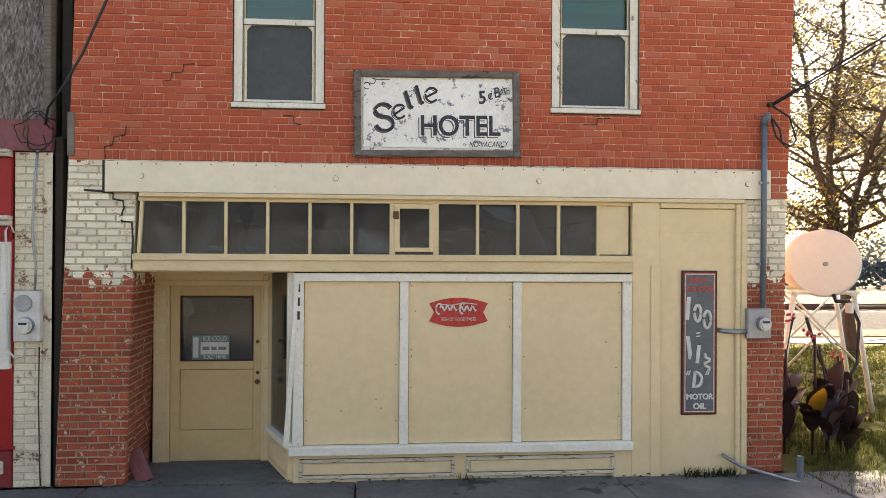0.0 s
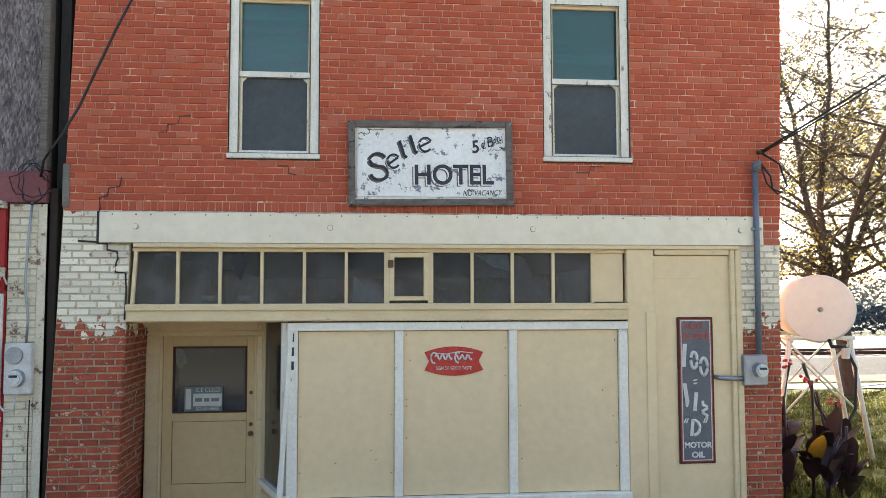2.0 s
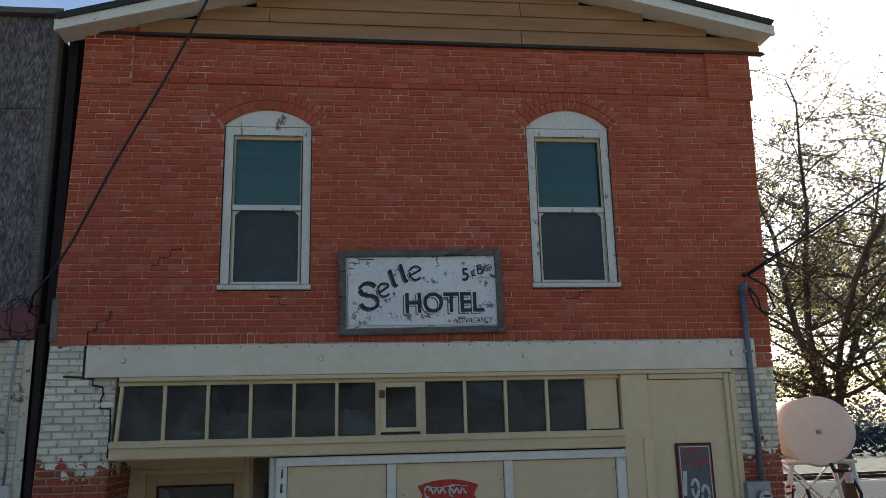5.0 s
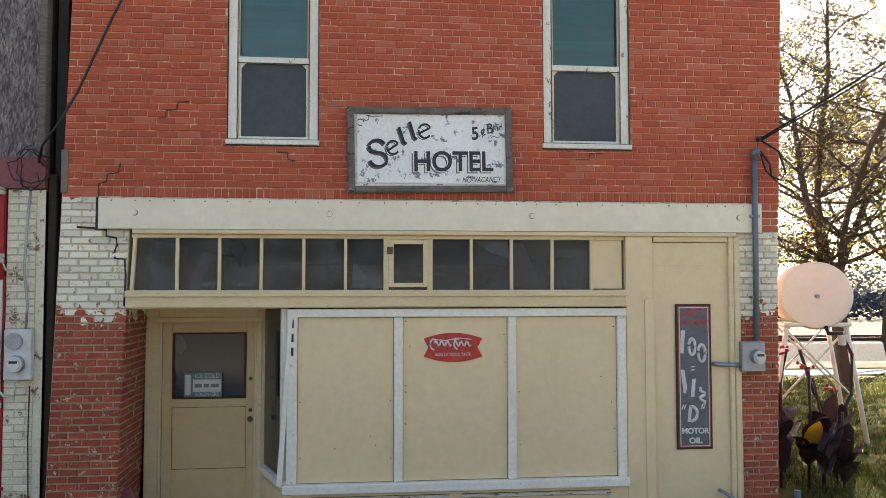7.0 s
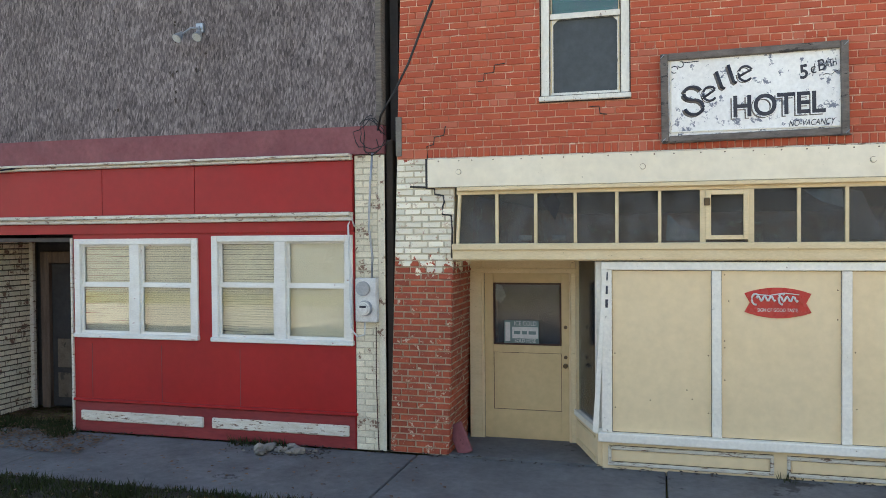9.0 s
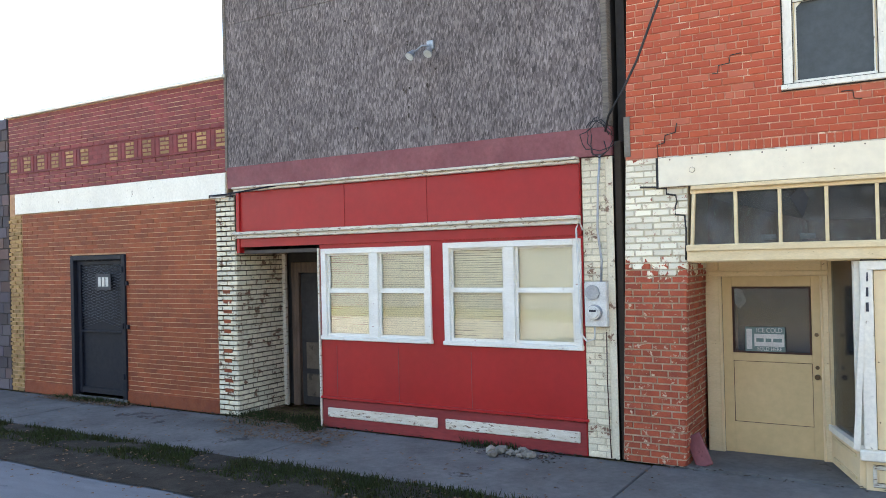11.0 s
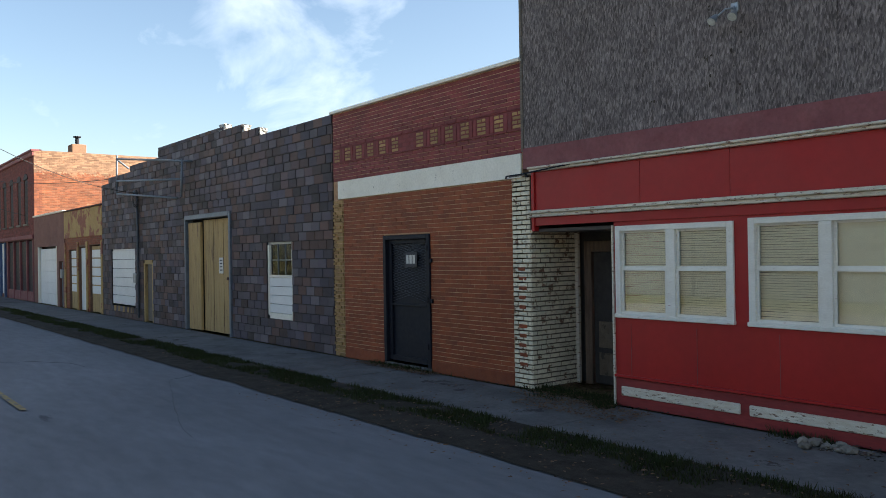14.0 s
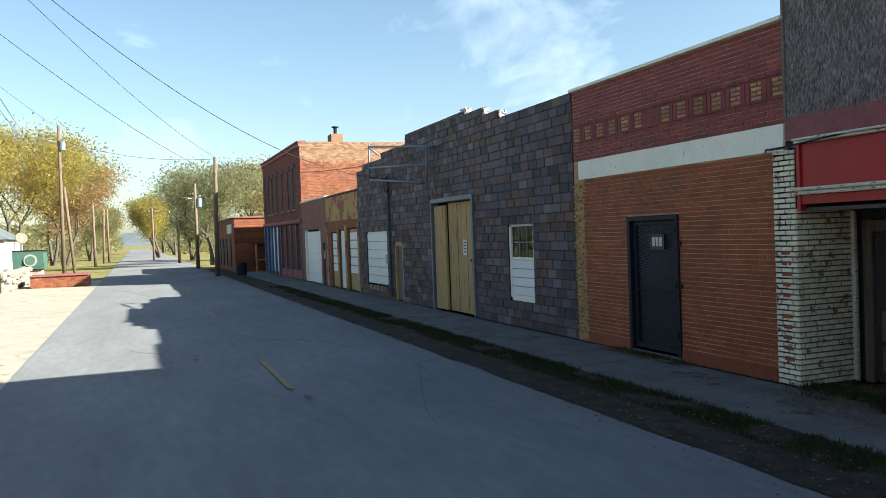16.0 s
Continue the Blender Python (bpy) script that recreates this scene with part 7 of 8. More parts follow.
def small_brick():
    r = thing("small_brick_store", (-70, 2, 0), "small low brick store beyond the side street", "building")
    box("side_wall", -75, -62.2, -1.6, 12, -0.2, 4.0, M["old_brick"], r, 0.02)
    for z in [0.1 + 0.2 * i for i in range(19)]:
        box("brick_band", -62.2, -62.19, -1.58, 12, z, z + 0.17, M["old_brick"], r, 0)
    box("parapet", -75.1, -62.1, -1.7, 12, 4.0, 4.12, M["maroon"], r, 0.02)
    box("sign_board", -66.5, -63.5, -1.68, -1.61, 2.9, 3.6, M["sign_pale"], r, 0.01)
    for x in (-73, -70.5, -68, -65):
        box("dark_window", x - 0.7, x + 0.7, -1.66, -1.6, 0.3, 2.5, M["iron"], r, 0.01)
    s = box("lean_to", -62.2, -60.0, -0.4, 4.0, 2.0, 2.1, M["rust"], r, 0.02, "rusty lean-to porch")
    for y in (-0.35, 1.2, 2.8):
        box("porch_post", -60.15, -60.03, y, y + 0.12, -0.1, 2.0, M["yellow_board"], s, 0.01)
    box("porch_rail", -60.12, -60.05, -0.3, 3.9, 0.8, 0.9, M["yellow_board"], s, 0.01)


yellow_shop()
mauve_shop()
brick_block()
small_brick()

# ---- utility poles and wires ----
def utility_pole(x, y, h, lean=0.0, arm=True, lamp=False):
    r = thing("utility_pole", (x, y, 0), "weathered brown wooden utility pole", "utility pole", "utility poles along the street")
    tube("pole", [(x, y, -0.3), (x + lean * 0.4, y + lean * 0.5, h * 0.5), (x + lean, y + lean, h)], 0.17, M["pole"], r, 10, taper=0.11)
    if arm:
        tube("cross_arm", [(x + lean - 0.1, y - 1.0, h - 0.5), (x + lean - 0.1, y + 1.0, h - 0.5)], 0.05, M["pole"], r, 6)
        for dy in (-0.9, -0.4, 0.4, 0.9):
            cyl("insulator", (x + lean - 0.1, y + dy, h - 0.38), (0, 0, 1), 0.05, 0.14, M["sign_pale"], r, 8)
    if lamp:
        cyl("transformer", (x + lean, y + 0.3, h - 1.7), (0, 0, 1), 0.25, 0.8, M["conduit"], r, 12, 0.03)
        tube("lamp_arm", [(x, y, h - 1.4), (x + 0.4, y - 1.2, h - 1.2)], 0.03, M["galv"], r, 6)
    return r


utility_pole(-56, -3.5, 8.0, 0.15, False)
utility_pole(-73, -14.2, 12.4, 0.1, False, True)
tagged(tube("pole_brace", [(-73.3, -13.4, -0.2), (-73.0, -13.9, 7.3)], 0.12, M["pole"], None, 8), "leaning timber brace pole beside the utility pole", "utility pole")
utility_pole(-73.8, -3.5, 7.5, 0, False, True)
utility_pole(-97.5, -3.9, 6.3, 0, True)
utility_pole(-100, -13.0, 7.3, 0, False)
utility_pole(-117, -12.7, 8.0, 0.3, False)
utility_pole(-123, -12.2, 7.4, 0, False)
utility_pole(-122, -6.2, 7.4, 0, True)
utility_pole(-150, -5.6, 7.4, 0, True)


def wires():
    r = thing("overhead_wires", label="black overhead wires strung along the street", category="overhead wire")
    for a, b, d in (((-56, -3.25, 7.95), (-26.0, -11.6, 9.95), 0.42), ((-56, -3.25, 6.85), (-28.0, -12.5, 9.2), 0.42), ((-73, -14.0, 8.8), (-20.0, -13.0, 9.6), 1.3), ((-73, -14.0, 8.7), (-20.0, -13.3, 9.3), 1.2),
                    ((-73, -14.0, 11.2), (-56, -3.3, 7.9), 0.6), ((-56, -3.3, 7.6), (-45, -0.2, 4.4), 0.4), ((-56, -3.3, 7.8), (-32, 0.3, 5.2), 0.5), ((-73, -14, 12.0), (-10, -24, 18), 0.8),
                    ((-56, -3.3, 7.8), (-73.8, -3.5, 7.2), 0.3), ((-73.8, -3.5, 7.2), (-97.5, -3.9, 6.0), 0.4), ((-73, -14.1, 9.0), (-100, -13, 7.2), 0.5), ((-97.5, -3.9, 6.0), (-117, -12.7, 7.8), 0.4)):
        tube("wire", sag(a, b, d), 0.013, M["black"], r, 4)


wires()


# ---- trees ----
def tree(name, base, height, spread, leaf, leaves, size, seed, label, trunk_r=0.2, first=0.3, split=1, leaf2=None, levels=4):
    rnd = random.Random(seed)
    root = thing(name, base, label, "tree")
    segs, tips = [], []

    def grow(p, d, length, r, level):
        q = p
        for _ in range(3):
            d = (d + Vector((rnd.gauss(0, 0.12), rnd.gauss(0, 0.12), rnd.gauss(0.04, 0.08)))).normalized()
            n = q + d * length / 3
            segs.append((q, n, r, r * 0.85))
            r *= 0.85
            q = n
            if level >= 2:
                tips.append(q)
        if level < levels:
            for _ in range(3 if level < 3 else 2):
                a = rnd.uniform(0, 6.28)
                side = Vector((math.cos(a) * spread, math.sin(a) * spread, rnd.uniform(0.1, 0.6)))
                grow(q, (d * 0.75 + side * 0.62).normalized(), length * rnd.uniform(0.62, 0.82), r * 0.68, level + 1)
    b = Vector(base)
    for k in range(split):
        a = 6.28 * k / split + 0.7
        d0 = Vector((0.18 * math.cos(a), 0.18 * math.sin(a), 1)) if split > 1 else Vector((0.04, 0, 1))
        grow(b + Vector((0.15 * math.cos(a), 0.15 * math.sin(a), -0.2)) * (split > 1), d0.normalized(), height * first, trunk_r, 1)
    verts, faces = [], []
    for p, q, r0, r1 in segs:
        d = (q - p).normalized()
        u = d.orthogonal().normalized()
        w = d.cross(u)
        i = len(verts)
        for c, r in ((p, r0), (q, r1)):
            for k in range(6):
                t = k * math.pi / 3
                verts.append(c + u * math.cos(t) * r + w * math.sin(t) * r)
        for k in range(6):
            faces.append((i + k, i + (k + 1) % 6, i + 6 + (k + 1) % 6, i + 6 + k))
    me = bpy.data.meshes.new("trunk")
    me.from_pydata(verts, [], faces)
    for p in me.polygons:
        p.use_smooth = True
    obj("trunk", me, M["bark"], root)
    for mm, share in ((leaf, 1.0 if leaf2 is None else 0.72),) + (((leaf2, 0.28),) if leaf2 else ()):
        verts, faces = [], []
        for _ in range(int(leaves * share)):
            t = rnd.choice(tips)
            c = t + Vector((rnd.gauss(0, 1), rnd.gauss(0, 1), rnd.gauss(0, 0.8))) * height * 0.035
            u = Vector((rnd.gauss(0, 1), rnd.gauss(0, 1), rnd.gauss(0, 1))).normalized()
            w = u.orthogonal().normalized()
            s = size * rnd.uniform(0.5, 1.3)
            i = len(verts)
            verts += [c - u * s, c + w * s * 0.55, c + u * s, c - w * s * 0.55]
            faces.append((i, i + 1, i + 2, i + 3))
        me = bpy.data.meshes.new("crown")
        me.from_pydata(verts, [], faces)
        obj("crown", me, M[mm], root)
    return root


def airy_tree(base, height, fork, reach, leaves, size, seed, label, trunk_r):
    """A tree with a leader, rising limbs from low down to the top, branches and twigs, and thin gappy foliage along the twigs."""
    rnd = random.Random(seed)
    root = thing("yard_tree", base, label, "tree")
    verts, faces, twigs = [], [], []

    def bough(p, d, length, r0, r1, steps, bend, lift):
        pts = [(p, r0)]
        for i in range(steps):
            d = (d + Vector((rnd.gauss(0, bend), rnd.gauss(0, bend), rnd.gauss(lift, bend)))).normalized()
            p = p + d * length / steps
            pts.append((p, r0 + (r1 - r0) * (i + 1) / steps))
        sides = 7 if r0 > 0.04 else 4
        first = len(verts)
        u = d.orthogonal().normalized()
        w = d.cross(u)
        for c, r in pts:
            for k in range(sides):
                t = 2 * math.pi * k / sides
                verts.append(c + u * math.cos(t) * r + w * math.sin(t) * r)
        for i in range(steps):
            for k in range(sides):
                j = first + i * sides
                faces.append((j + k, j + (k + 1) % sides, j + sides + (k + 1) % sides, j + sides + k))
        return pts

    b = Vector(base)
    trunk = bough(b + Vector((0, 0, -0.2)), Vector((-0.05, 0, 1)), fork + 0.2, trunk_r * 1.25, trunk_r, 5, 0.03, 0.0)
    leaders = []
    for a in (0.4, 2.4, 3.3, 4.9):
        d = Vector((0.5 * math.cos(a), 0.42 * math.sin(a), 1)).normalized()
        leaders += bough(trunk[-1][0], d, (height - fork) * rnd.uniform(0.78, 1.05), trunk_r * 0.62, 0.02, 12, 0.09, 0.03)[1:]
    for p, r in leaders:
        up = (p.z - fork) / (height - fork)
        for _ in range(3):
            a = rnd.uniform(0, 6.28)
            limb = bough(p, Vector((math.cos(a), math.sin(a), rnd.uniform(0.0, 0.7))).normalized(), reach * (1 - 0.6 * up) * rnd.uniform(0.5, 1.0), max(r * 0.5, 0.012), 0.008, 6, 0.14, 0.02)
            for q, rq in limb[1:]:
                for _ in range(3):
                    e = Vector((rnd.gauss(0, 1), rnd.gauss(0, 1), rnd.gauss(0.2, 0.7))).normalized()
                    twig = bough(q, e, rnd.uniform(0.35, 0.95), 0.008, 0.004, 3, 0.2, 0.0)
                    if noise.noise(q * 0.55 + Vector((0, 0, seed))) > -0.16:
                        twigs += [t for t, _ in twig[1:]]
    me = bpy.data.meshes.new("trunk")
    me.from_pydata(verts, [], faces)
    for p in me.polygons:
        p.use_smooth = True
    obj("trunk", me, M["bark"], root)
    # dark leaves stand for backlit silhouettes, yellow ones for lit foliage low down
    for mm, share in (("leaf_dark", 0.74), ("leaf_yellow", 0.26)):
        lv, lf = [], []
        for _ in range(int(leaves * share)):
            c = rnd.choice(twigs) + Vector((rnd.gauss(0, 0.11), rnd.gauss(0, 0.11), rnd.gauss(-0.03, 0.11)))
            if mm == "leaf_yellow" and rnd.random() < (c.z - 3.0) / (1.3 * height):
                continue
            u = Vector((rnd.gauss(0, 1), rnd.gauss(0, 1), rnd.gauss(0, 1))).normalized()
            w = u.orthogonal().normalized()
            n = u.cross(w)
            t = size * rnd.uniform(0.5, 1.25)
            i = len(lv)
            lv += [c - u * t, c + w * t * 0.7 + n * t * 0.25, c + u * t, c - w * t * 0.7 + n * t * 0.25]
            lf.append((i, i + 1, i + 2, i + 3))
        me = bpy.data.meshes.new("crown")
        me.from_pydata(lv, [], lf)
        obj("crown", me, M[mm], root)


airy_tree((12.85, 11.1, -0.1), 13.2, 2.4, 4.4, 25000, 0.062, 5, "thinly leaved autumn tree, dark silhouetted leaves above and lit yellow ones lower", 0.19)
tree("yard_tree", (19.5, 19.0, -0.1), 13, 1.0, "leaf_dark", 26000, 0.08, 6, "farther yard tree with dull green leaves", 0.22, 0.27, 2, "leaf_yellow", levels=5)
for x, y, h, lf, lf2, n, sz, sd, lab in (
        (-88, -19.5, 14.5, "leaf_yellow", "leaf_olive", 9000, 0.26, 11, "large yellow-leaved autumn tree by the street"),
        (-80, -25.0, 13.5, "leaf_yellow", "leaf_olive", 7000, 0.26, 12, "tall yellow and green autumn tree"),
        (-104, -16.5, 12.0, "leaf_rust", "leaf_olive", 6500, 0.28, 13, "rust-coloured autumn tree beside the street"),
        (-118, -19.0, 11.5, "leaf_rust", "leaf_yellow", 5500, 0.3, 14, "thinning rust and yellow autumn tree"),
        (-140, -15.5, 8.5, "leaf_olive", "leaf_green", 5000, 0.3, 15, "dull green roadside tree"),
        (-85, -1.2, 10.0, "leaf_green", "leaf_olive", 4600, 0.26, 16, "broad dull green willow-like tree"),
        (-92, 4.0, 10.5, "leaf_olive", "leaf_rust", 3600, 0.26, 17, "half-bare olive tree behind the store"),
        (-100, 9.0, 10.0, "leaf_olive", "leaf_green", 2800, 0.3, 18, "tree with thin olive foliage"),
        (-140, -5.0, 9.8, "leaf_yellow", "leaf_olive", 6000, 0.32, 19, "bright yellow autumn tree down the street"),
        (-165, -1.5, 10.0, "leaf_green", "leaf_olive", 5000, 0.36, 20, "far green street tree"),
        (-112, -1.5, 7.5, "leaf_green", "leaf_olive", 5500, 0.3, 25, "dark green tree at the street side"),
        (-190, -17.0, 11.0, "leaf_green", "leaf_rust", 5000, 0.4, 26, "far autumn street tree"),
        (-215, -2.0, 10.0, "leaf_olive", "leaf_green", 4000, 0.4, 27, "far olive street tree"),
        (-160, -16.5, 9.0, "leaf_olive", "leaf_rust", 4000, 0.34, 28, "thin olive and rust roadside tree")):
    tree("street_tree", (x, y, -0.1), h * 2.05, 0.85, lf, n * 4, sz * 0.5, sd, lab, 0.26, 0.17, 2, lf2, levels=5)


def far_wood():
    rnd = random.Random(77)
    verts, faces = [], []
    def clump(x, y, z, s):
        i = len(verts)
        u = Vector((rnd.gauss(0, 1), rnd.gauss(0, 1), rnd.gauss(0, 1))).normalized()
        w = u.orthogonal().normalized()
        c = Vector((x, y, z))
        verts.extend([c - u * s, c + w * s * 0.6, c + u * s, c - w * s * 0.6])
        faces.append((i, i + 1, i + 2, i + 3))
    for _ in range(9000):
        y = rnd.choice((rnd.uniform(-75, -24), rnd.uniform(3, 70)))
        x = rnd.uniform(-330, -190)
        top = 8 + 4 * noise.noise((x * 0.05, y * 0.08, 2))
        clump(x, y, rnd.uniform(0, 1) ** 0.7 * top, rnd.uniform(0.5, 1.1))
    for _ in range(14000):
        x = rnd.uniform(-200, -84)
        y = rnd.choice((rnd.uniform(-48, -21), rnd.uniform(4, 36)))
        clump(x, y, rnd.uniform(0, 1) ** 0.8 * (3.6 + 2.5 * noise.noise((x * 0.09, y * 0.09, 5))), rnd.uniform(0.18, 0.45))
    for _ in range(9000):
        x = rnd.uniform(-440, -170)
        y = rnd.choice((rnd.uniform(-32, -14.5), rnd.uniform(-0.5, 12)))
        clump(x, y, rnd.uniform(0, 1) ** 0.8 * (6 + 4 * noise.noise((x * 0.07, y * 0.1, 8))), rnd.uniform(0.3, 0.7))
    me = bpy.data.meshes.new("far_trees")
    me.from_pydata(verts, [], faces)
    tagged(obj("far_trees", me, M["leaf_olive"]), "far belt of olive and brown autumn trees", "trees", kind="stuff")
    verts, faces = [], []
    for _ in range(26000):
        x = rnd.uniform(20, 130)
        y = rnd.uniform(75, 90)
        clump(x, y, rnd.uniform(0, 1) ** 0.9 * (4.2 + 2.2 * noise.noise((x * 0.09, 3, 2))), rnd.uniform(0.12, 0.34))
    me = bpy.data.meshes.new("field_edge_trees")
    me.from_pydata(verts, [], faces)
    tagged(obj("field_edge_trees", me, M["leaf_haze"]), "hazy grey-green tree belt beyond the railway field", "trees", kind="stuff")
    # bushes placed to fit the camera's view, in for the far hazy tree line
    verts, faces = [], []
    for _ in range(16000):
        x = rnd.uniform(14, 90)
        y = rnd.uniform(44, 50)
        clump(x, y, rnd.uniform(0, 1) ** 0.7 * (1.7 + 0.9 * noise.noise((x * 0.3, 3, 9))), rnd.uniform(0.12, 0.3))
    me = bpy.data.meshes.new("field_thicket")
    me.from_pydata(verts, [], faces)
    tagged(obj("field_thicket", me, M["thicket"]), "low blue-grey bushes standing in for the far hazy tree line", "bushes", kind="stuff")
    # low ridge at the end of the street
    me = bpy.data.meshes.new("distant_hills")
    vs, fs = [], []
    for i in range(81):
        y = -1200 + i * 30
        h = 22 + 12 * noise.noise((y * 0.003, 1, 4)) + 3 * noise.noise((y * 0.02, 2, 4))
        vs += [(-1250, y, -1), (-1400, y, h), (-1600, y, -1)]
    for i in range(80):
        k = 3 * i
        fs += [(k, k + 3, k + 4, k + 1), (k + 1, k + 4, k + 5, k + 2)]
    me.from_pydata(vs, [], fs)
    tagged(obj("distant_hills", me, M["haze_hill"]), "low blue-grey wooded ridge far down the street", "hills", kind="structure")


far_wood()


# ---- right side yard ----
def fuel_tank():
    r = thing("fuel_tank", (7.2, 3.0, 0), "cream-painted cylindrical fuel tank on a white steel stand", "fuel tank")
    c = Vector((7.14, 3.0, 2.29))
    bm = bmesh.new()
    bmesh.ops.create_cone(bm, cap_ends=True, segments=40, radius1=0.52, radius2=0.52, depth=2.4)
    es = [e for e in bm.edges if abs(e.verts[0].co.z - e.verts[1].co.z) < 1e-6]
    bmesh.ops.bevel(bm, geom=es, offset=0.03, segments=2, affect="EDGES")
    bm.transform(Matrix.Translation(c + Vector((-0.12, 0, 0))) @ Matrix.Rotation(radians(-24), 4, "Z") @ Matrix.Translation((0, 1.2, 0)) @ Matrix.Rotation(radians(90), 4, "X"))
    ob = part("drum", bm, M["tank"], r)
    for p in ob.data.polygons:
        p.use_smooth = len(p.vertices) == 4
    cyl("bung", (7.03, 2.99, 2.28), (0, -1, 0), 0.035, 0.06, M["galv"], r, 8, 0.006)
    for y, dx in ((3.15, 0.0), (5.0, 0.82)):
        for x, side in ((6.62 + dx, -1), (7.58 + dx, 1)):
            tube("leg", [(x, y, 1.86), (x + side * 0.30, y - 0.05, -0.1)], 0.04, M["white"], r, 6)
        tube("cross_bar", [(6.55 + dx, y - 0.02, 1.84), (7.65 + dx, y - 0.02, 1.84)], 0.035, M["white"], r, 6)
        tube("brace", [(6.62 + dx, y, 1.75), (7.8 + dx, y, 0.6)], 0.018, M["white"], r, 6)
        tube("brace", [(7.58 + dx, y, 1.75), (6.4 + dx, y, 0.6)], 0.018, M["white"], r, 6)
    for x in (6.62, 7.58):
        tube("side_bar", [(x, 3.1, 1.80), (x + 0.84, 5.05, 1.80)], 0.03, M["white"], r, 6)
    cyl("filter", (7.36, 2.9, 1.62), (0, 0, 1), 0.06, 0.16, M["sign_pale"], r, 12, 0.01)
    tube("outlet", [(7.14, 2.96, 1.82), (7.14, 2.9, 1.72), (7.36, 2.9, 1.72)], 0.03, M["black"], r, 8)
    tube("hose", [(7.36, 2.9, 1.7), (7.48, 2.85, 1.4), (7.42, 2.8, 0.8), (7.1, 2.75, 0.35), (6.7, 2.6, 0.9), (6.5, 2.6, 1.5)], 0.025, M["black"], r, 8)
    r.location.x += 0.11


fuel_tank()


def canna(x, y, h, n, seed, yellow=False, flower=True):
    rnd = random.Random(seed)
    r = thing("canna_plant", (x, y, 0), "bronze-leaved canna plant with red flowers" if not yellow else "canna plant with one leaf coloured as sunlit", "plant", "cannas by the wall")
    tube("stem", [(x, y, -0.1), (x + rnd.gauss(0, 0.05), y, h * 0.6), (x + rnd.gauss(0, 0.08), y, h)], 0.018, M["canna"], r, 6)
    for k in range(n):
        a, z0 = rnd.uniform(0, 6.28), rnd.uniform(0.05, 0.5) * h
        L, W, droop = rnd.uniform(0.40, 0.66), rnd.uniform(0.085, 0.135), rnd.uniform(0.25, 0.8)
        out = Vector((math.cos(a), math.sin(a), 0))
        side = Vector((-out.y, out.x, 0))
        verts, faces = [], []
        for i in range(7):
            t = i / 6
            c = Vector((x, y, z0)) + out * L * (0.25 + 0.45 * droop) * t + Vector((0, 0, L * (1.05 * t - droop * t * t)))
            w = W * math.sin(math.pi * min(0.08 + t * 0.95, 1)) ** 0.8
            verts += [c - side * w + Vector((0, 0, 0.02)), c, c + side * w + Vector((0, 0, 0.02))]
        for i in range(6):
            j = i * 3
            faces += [(j, j + 1, j + 4, j + 3), (j + 1, j + 2, j + 5, j + 4)]
        me = bpy.data.meshes.new("leaf")
        me.from_pydata(verts, [], faces)
        for p in me.polygons:
            p.use_smooth = True
        # one leaf takes an orange-yellow that puts the sunlight into its colour
        obj("leaf", me, M["canna_sunlit"] if yellow and k == 1 else M["canna"], r)
    if flower:
        for _ in range(6):
            bm = bmesh.new()
            vs = bmesh.ops.create_icosphere(bm, subdivisions=1, radius=0.026)["verts"]
            off = Vector((x + rnd.gauss(0, 0.04), y + rnd.gauss(0, 0.03), h + rnd.gauss(0, 0.05)))
            for v in vs:
                v.co = v.co * rnd.uniform(0.5, 1.2) + off
            part("petal", bm, M["canna_flower"], r)


for i, (x, y, h, n, yl, fl) in enumerate(((5.35, 0.9, 1.25, 7, False, False), (5.62, 0.75, 1.45, 8, True, True), (5.9, 0.9, 1.3, 8, False, False), (5.55, 1.5, 1.5, 7, False, True), (6.15, 1.0, 1.0, 8, False, False),
                                           (5.8, 1.6, 1.6, 7, False, True), (6.35, 1.4, 1.1, 7, False, True), (5.25, 1.6, 1.1, 7, False, False), (5.75, 0.6, 0.8, 8, True, False), (6.05, 0.7, 0.9, 8, False, False))):
    canna(x, y, h, n, 200 + i, yl, fl)


def railway():
    r = thing("railway", (30, 19, 0), "railway track on a pale ballast bank", "railway track")
    prism_pts = [(15.7, -0.1), (17.9, 0.40), (20.9, 0.40), (22.6, -0.1)]
    bm = bmesh.new()
    vs = [bm.verts.new((-5, y, z)) for y, z in prism_pts] + [bm.verts.new((140, y, z)) for y, z in prism_pts]
    for i in range(3):
        bm.faces.new((vs[i], vs[i + 4], vs[i + 5], vs[i + 1]))
    part("ballast", bm, M["gravel"], r)
    for y in (18.9, 20.3):
        box("rail", -5, 140, y - 0.035, y + 0.035, 0.42, 0.56, M["rust"], r, 0.01)
    bm = bmesh.new()
    for i in range(150):
        add_box(bm, 5 + i * 0.6, 5.22 + i * 0.6, 18.3, 20.9, 0.3, 0.405)
    part("sleepers", bm, M["pole"], r)["kind"] = "stuff"
    sheet("dry_field", 4, 160, 14.05, 75, -0.02, M["yard_field"], label="sunlit dry yellow field", category="field")
    sheet("gravel_lane", 5.1, 60, 12.5, 13.7, -0.035, M["concrete"], label="sunlit pale gravel lane", category="lane")


railway()


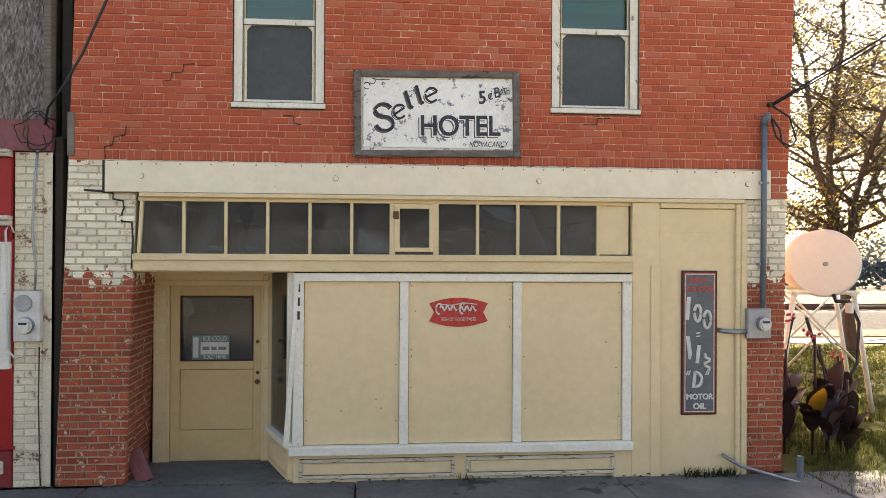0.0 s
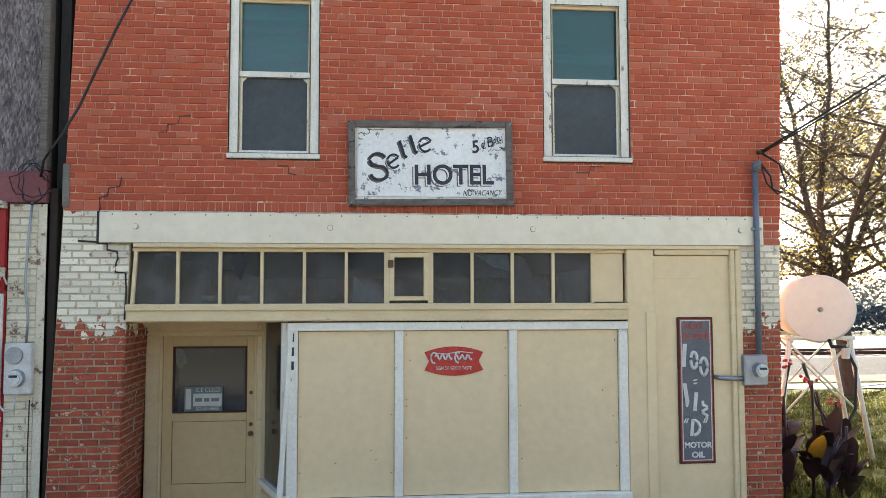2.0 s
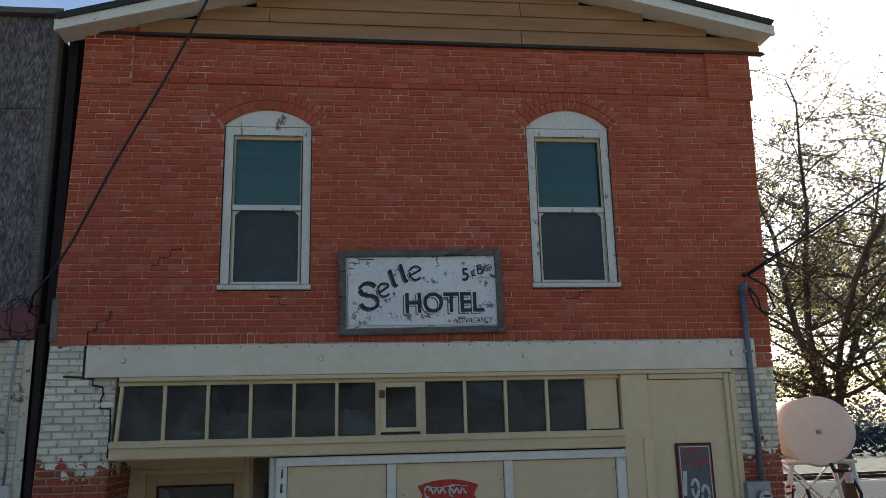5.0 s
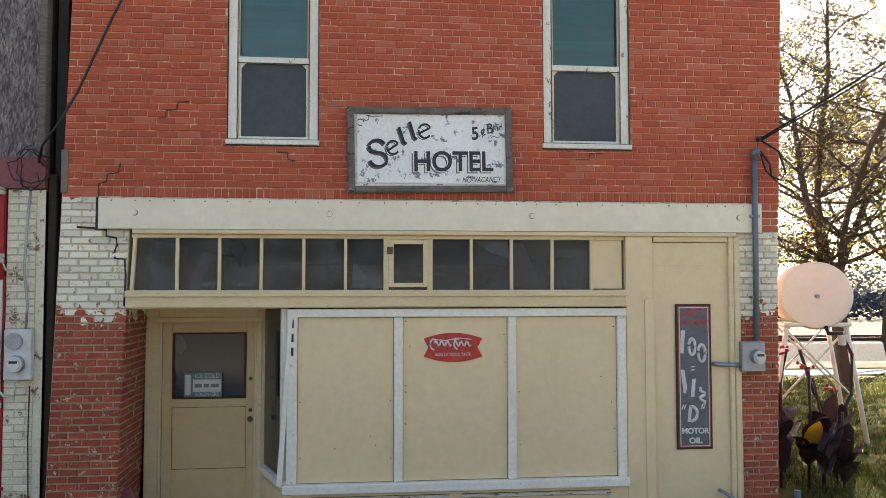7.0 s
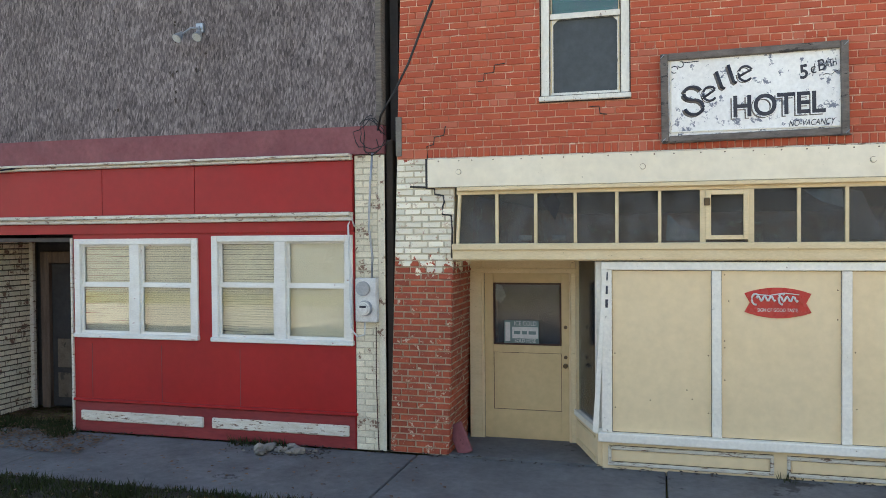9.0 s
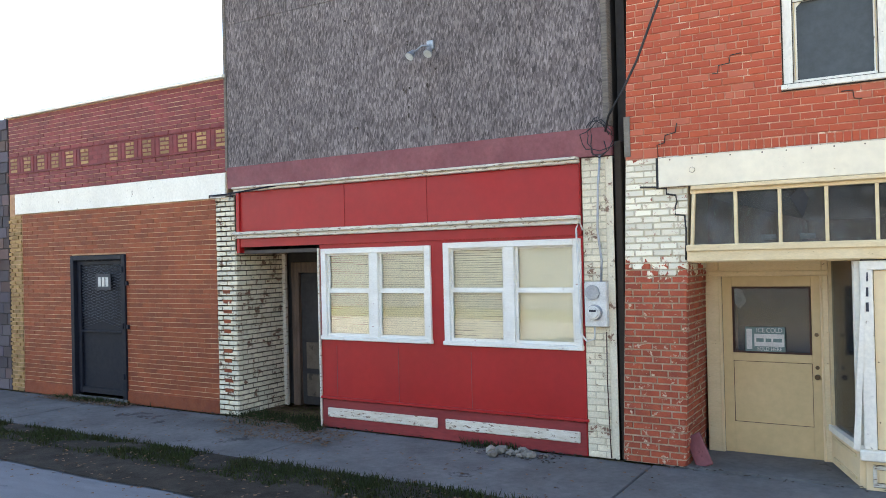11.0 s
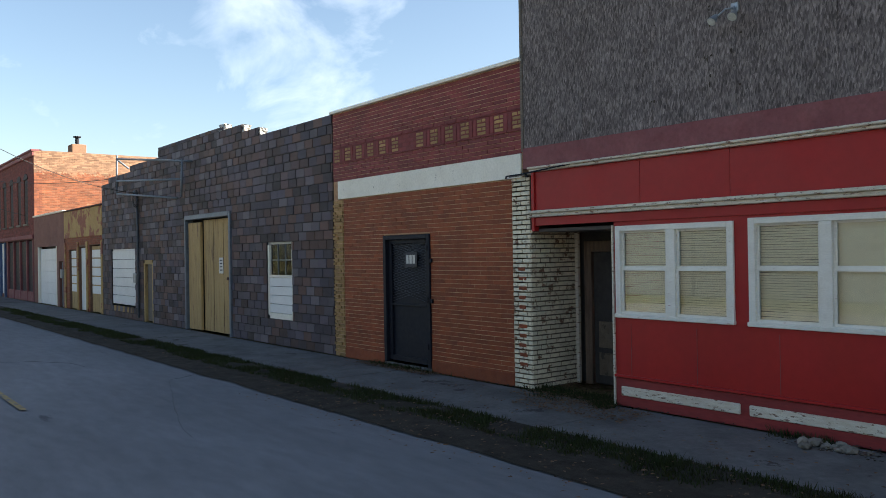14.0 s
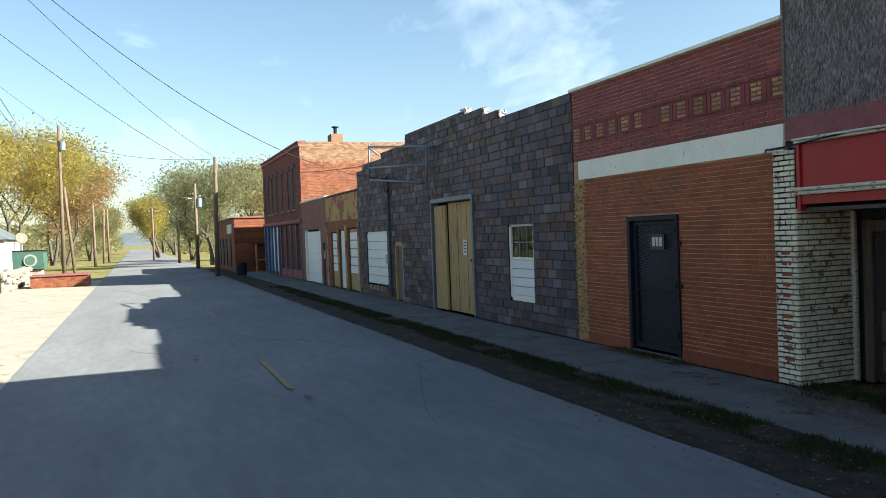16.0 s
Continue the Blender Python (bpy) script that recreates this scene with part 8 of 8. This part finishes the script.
# ---- left side of the street ----
def left_side():
    r = thing("brick_planter", (-53.4, -12.9, 0), "low red brick planter wall at the kerb", "planter")
    box("wall", -54.8, -52.2, -14.4, -11.3, -0.1, 0.62, M["old_brick"], r, 0.03)
    courses(r, -14.4, -11.3, -0.1, 0.62, -52.2, M["old_brick"], L=0.3, H=0.12, joint=0.02, axis="y", flip=1, seed=140)
    box("coping", -54.85, -52.1, -14.45, -11.25, 0.62, 0.70, M["maroon"], r, 0.02)
    rnd = random.Random(9)
    w = thing("stone_wall", (-50, -15.5, 0), "pale rubble stone retaining wall", "wall")
    for k in range(90):
        bm = bmesh.new()
        bmesh.ops.create_icosphere(bm, subdivisions=1, radius=rnd.uniform(0.16, 0.28))
        for v in bm.verts:
            v.co *= rnd.uniform(0.75, 1.1)
        bm.transform(Matrix.Translation((-52.5 + rnd.uniform(-7, 3.5), -15.3 + rnd.uniform(-0.15, 0.15), rnd.uniform(0, 1.05))))
        part("stone", bm, M["stone"], w)
    box("core", -59.5, -49, -15.5, -15.2, -0.1, 1.1, M["stone"], w, 0.05)
    d = thing("waste_container", (-62, -15.4, 0), "green waste container with a pale round mark", "container")
    prism("body", [(-63.2, 0.9), (-61.0, 0.9), (-60.8, 2.1), (-63.4, 2.1)], -16.4, -14.5, M["dumpster_green"], d)
    box("lid", -63.4, -60.8, -16.4, -14.4, 2.1, 2.2, M["iron"], d, 0.02)
    cyl("round_mark", (-60.85, -15.3, 1.5), (1, 0, 0), 0.42, 0.04, M["stone"], d, 20)
    cyl("mark_centre", (-60.82, -15.3, 1.5), (1, 0, 0), 0.3, 0.04, M["dumpster_green"], d, 20)
    box("stand", -63, -61.2, -16.2, -14.7, -0.1, 0.9, M["stone"], d, 0.03)
    h = thing("white_house", (-74, -21, 0), "small white clapboard house with a grey roof", "house")
    box("wall", -79, -71, -25, -18.1, -0.1, 3.2, M["block_core"], h, 0.02)
    bm = bmesh.new()
    pts = [(-25.3, 3.1), (-17.8, 3.1), (-21.5, 5.4)]
    f0 = [bm.verts.new((-79.3, y, z)) for y, z in pts]
    f1 = [bm.verts.new((-70.7, y, z)) for y, z in pts]
    bm.faces.new(f0)
    bm.faces.new(f1[::-1])
    for i in range(3):
        j = (i + 1) % 3
        bm.faces.new((f0[i], f1[i], f1[j], f0[j]))
    bmesh.ops.recalc_face_normals(bm, faces=bm.faces[:])
    part("roof", bm, M["conduit"], h)
    box("window", -71.0, -70.95, -20.5, -19.4, 1.0, 2.4, M["iron"], h, 0.01)
    s = thing("satellite_dish", (-66, -15.9, 0), "pale round satellite dish on a post", "satellite dish")
    cyl("dish", (-66, -16.4, 3.1), (0.9, 0.3, 0.3), 0.42, 0.08, M["stone"], s, 24, 0.03)
    tube("post", [(-66.1, -16.4, -0.1), (-66.1, -16.4, 3.0)], 0.05, M["galv"], s, 8)
    t = thing("trash_barrel", (-55.2, -2.0, 0), "dark steel trash barrel at the kerb", "barrel")
    cyl("drum", (-55.2, -2.0, 0.4), (0, 0, 1), 0.35, 0.9, M["iron"], t, 16, 0.03)


left_side()


# unseen plain walls added behind the camera to block low sky light
def across():
    r = thing("street_front_opposite", (0, -24, 0), "unseen dull grey wall added to block low sky light", "building")
    for a, b, z in ((-38, -22, 3.4), (-21.8, -9, 4.4), (-8.8, 6, 3.6), (6.2, 24, 4.6)):
        box("front_wall", a, b, -30, -23.5, -0.1, z, M["dull_wall"], r, 0.03)


across()


# unseen tree belt, added to hold sky light off the facades
def trees_across():
    rnd = random.Random(91)
    verts, faces = [], []
    for _ in range(9000):
        x, y = rnd.uniform(-45, 45), rnd.uniform(-38, -31)
        top = 8.5 + 3.0 * noise.noise((x * 0.11, 1, 7))
        c = Vector((x, y, rnd.uniform(0, 1) ** 0.8 * top))
        u = Vector((rnd.gauss(0, 1), rnd.gauss(0, 1), rnd.gauss(0, 1))).normalized()
        w = u.orthogonal().normalized()
        s = rnd.uniform(0.3, 0.7)
        i = len(verts)
        verts.extend([c - u * s, c + w * s * 0.6, c + u * s, c - w * s * 0.6])
        faces.append((i, i + 1, i + 2, i + 3))
    me = bpy.data.meshes.new("trees_opposite")
    me.from_pydata(verts, [], faces)
    tagged(obj("trees_opposite", me, M["leaf_dark"]), "unseen belt of dark trees added to block sky light", "trees", kind="stuff")


trees_across()
litter("wall_foot_grit", [(-3.0, 4.9, -0.14, -0.02), (-9.3, -3.0, -0.14, -0.01), (-14.8, -9.3, -0.16, -0.01), (-30, -14.9, -0.2, -0.02), (-4.9, -3.6, -0.5, -0.05)], 120, 33, M["grit_and_shade_dark"], "dark grit and leaf crumbs along the wall foot")
lay_singles()
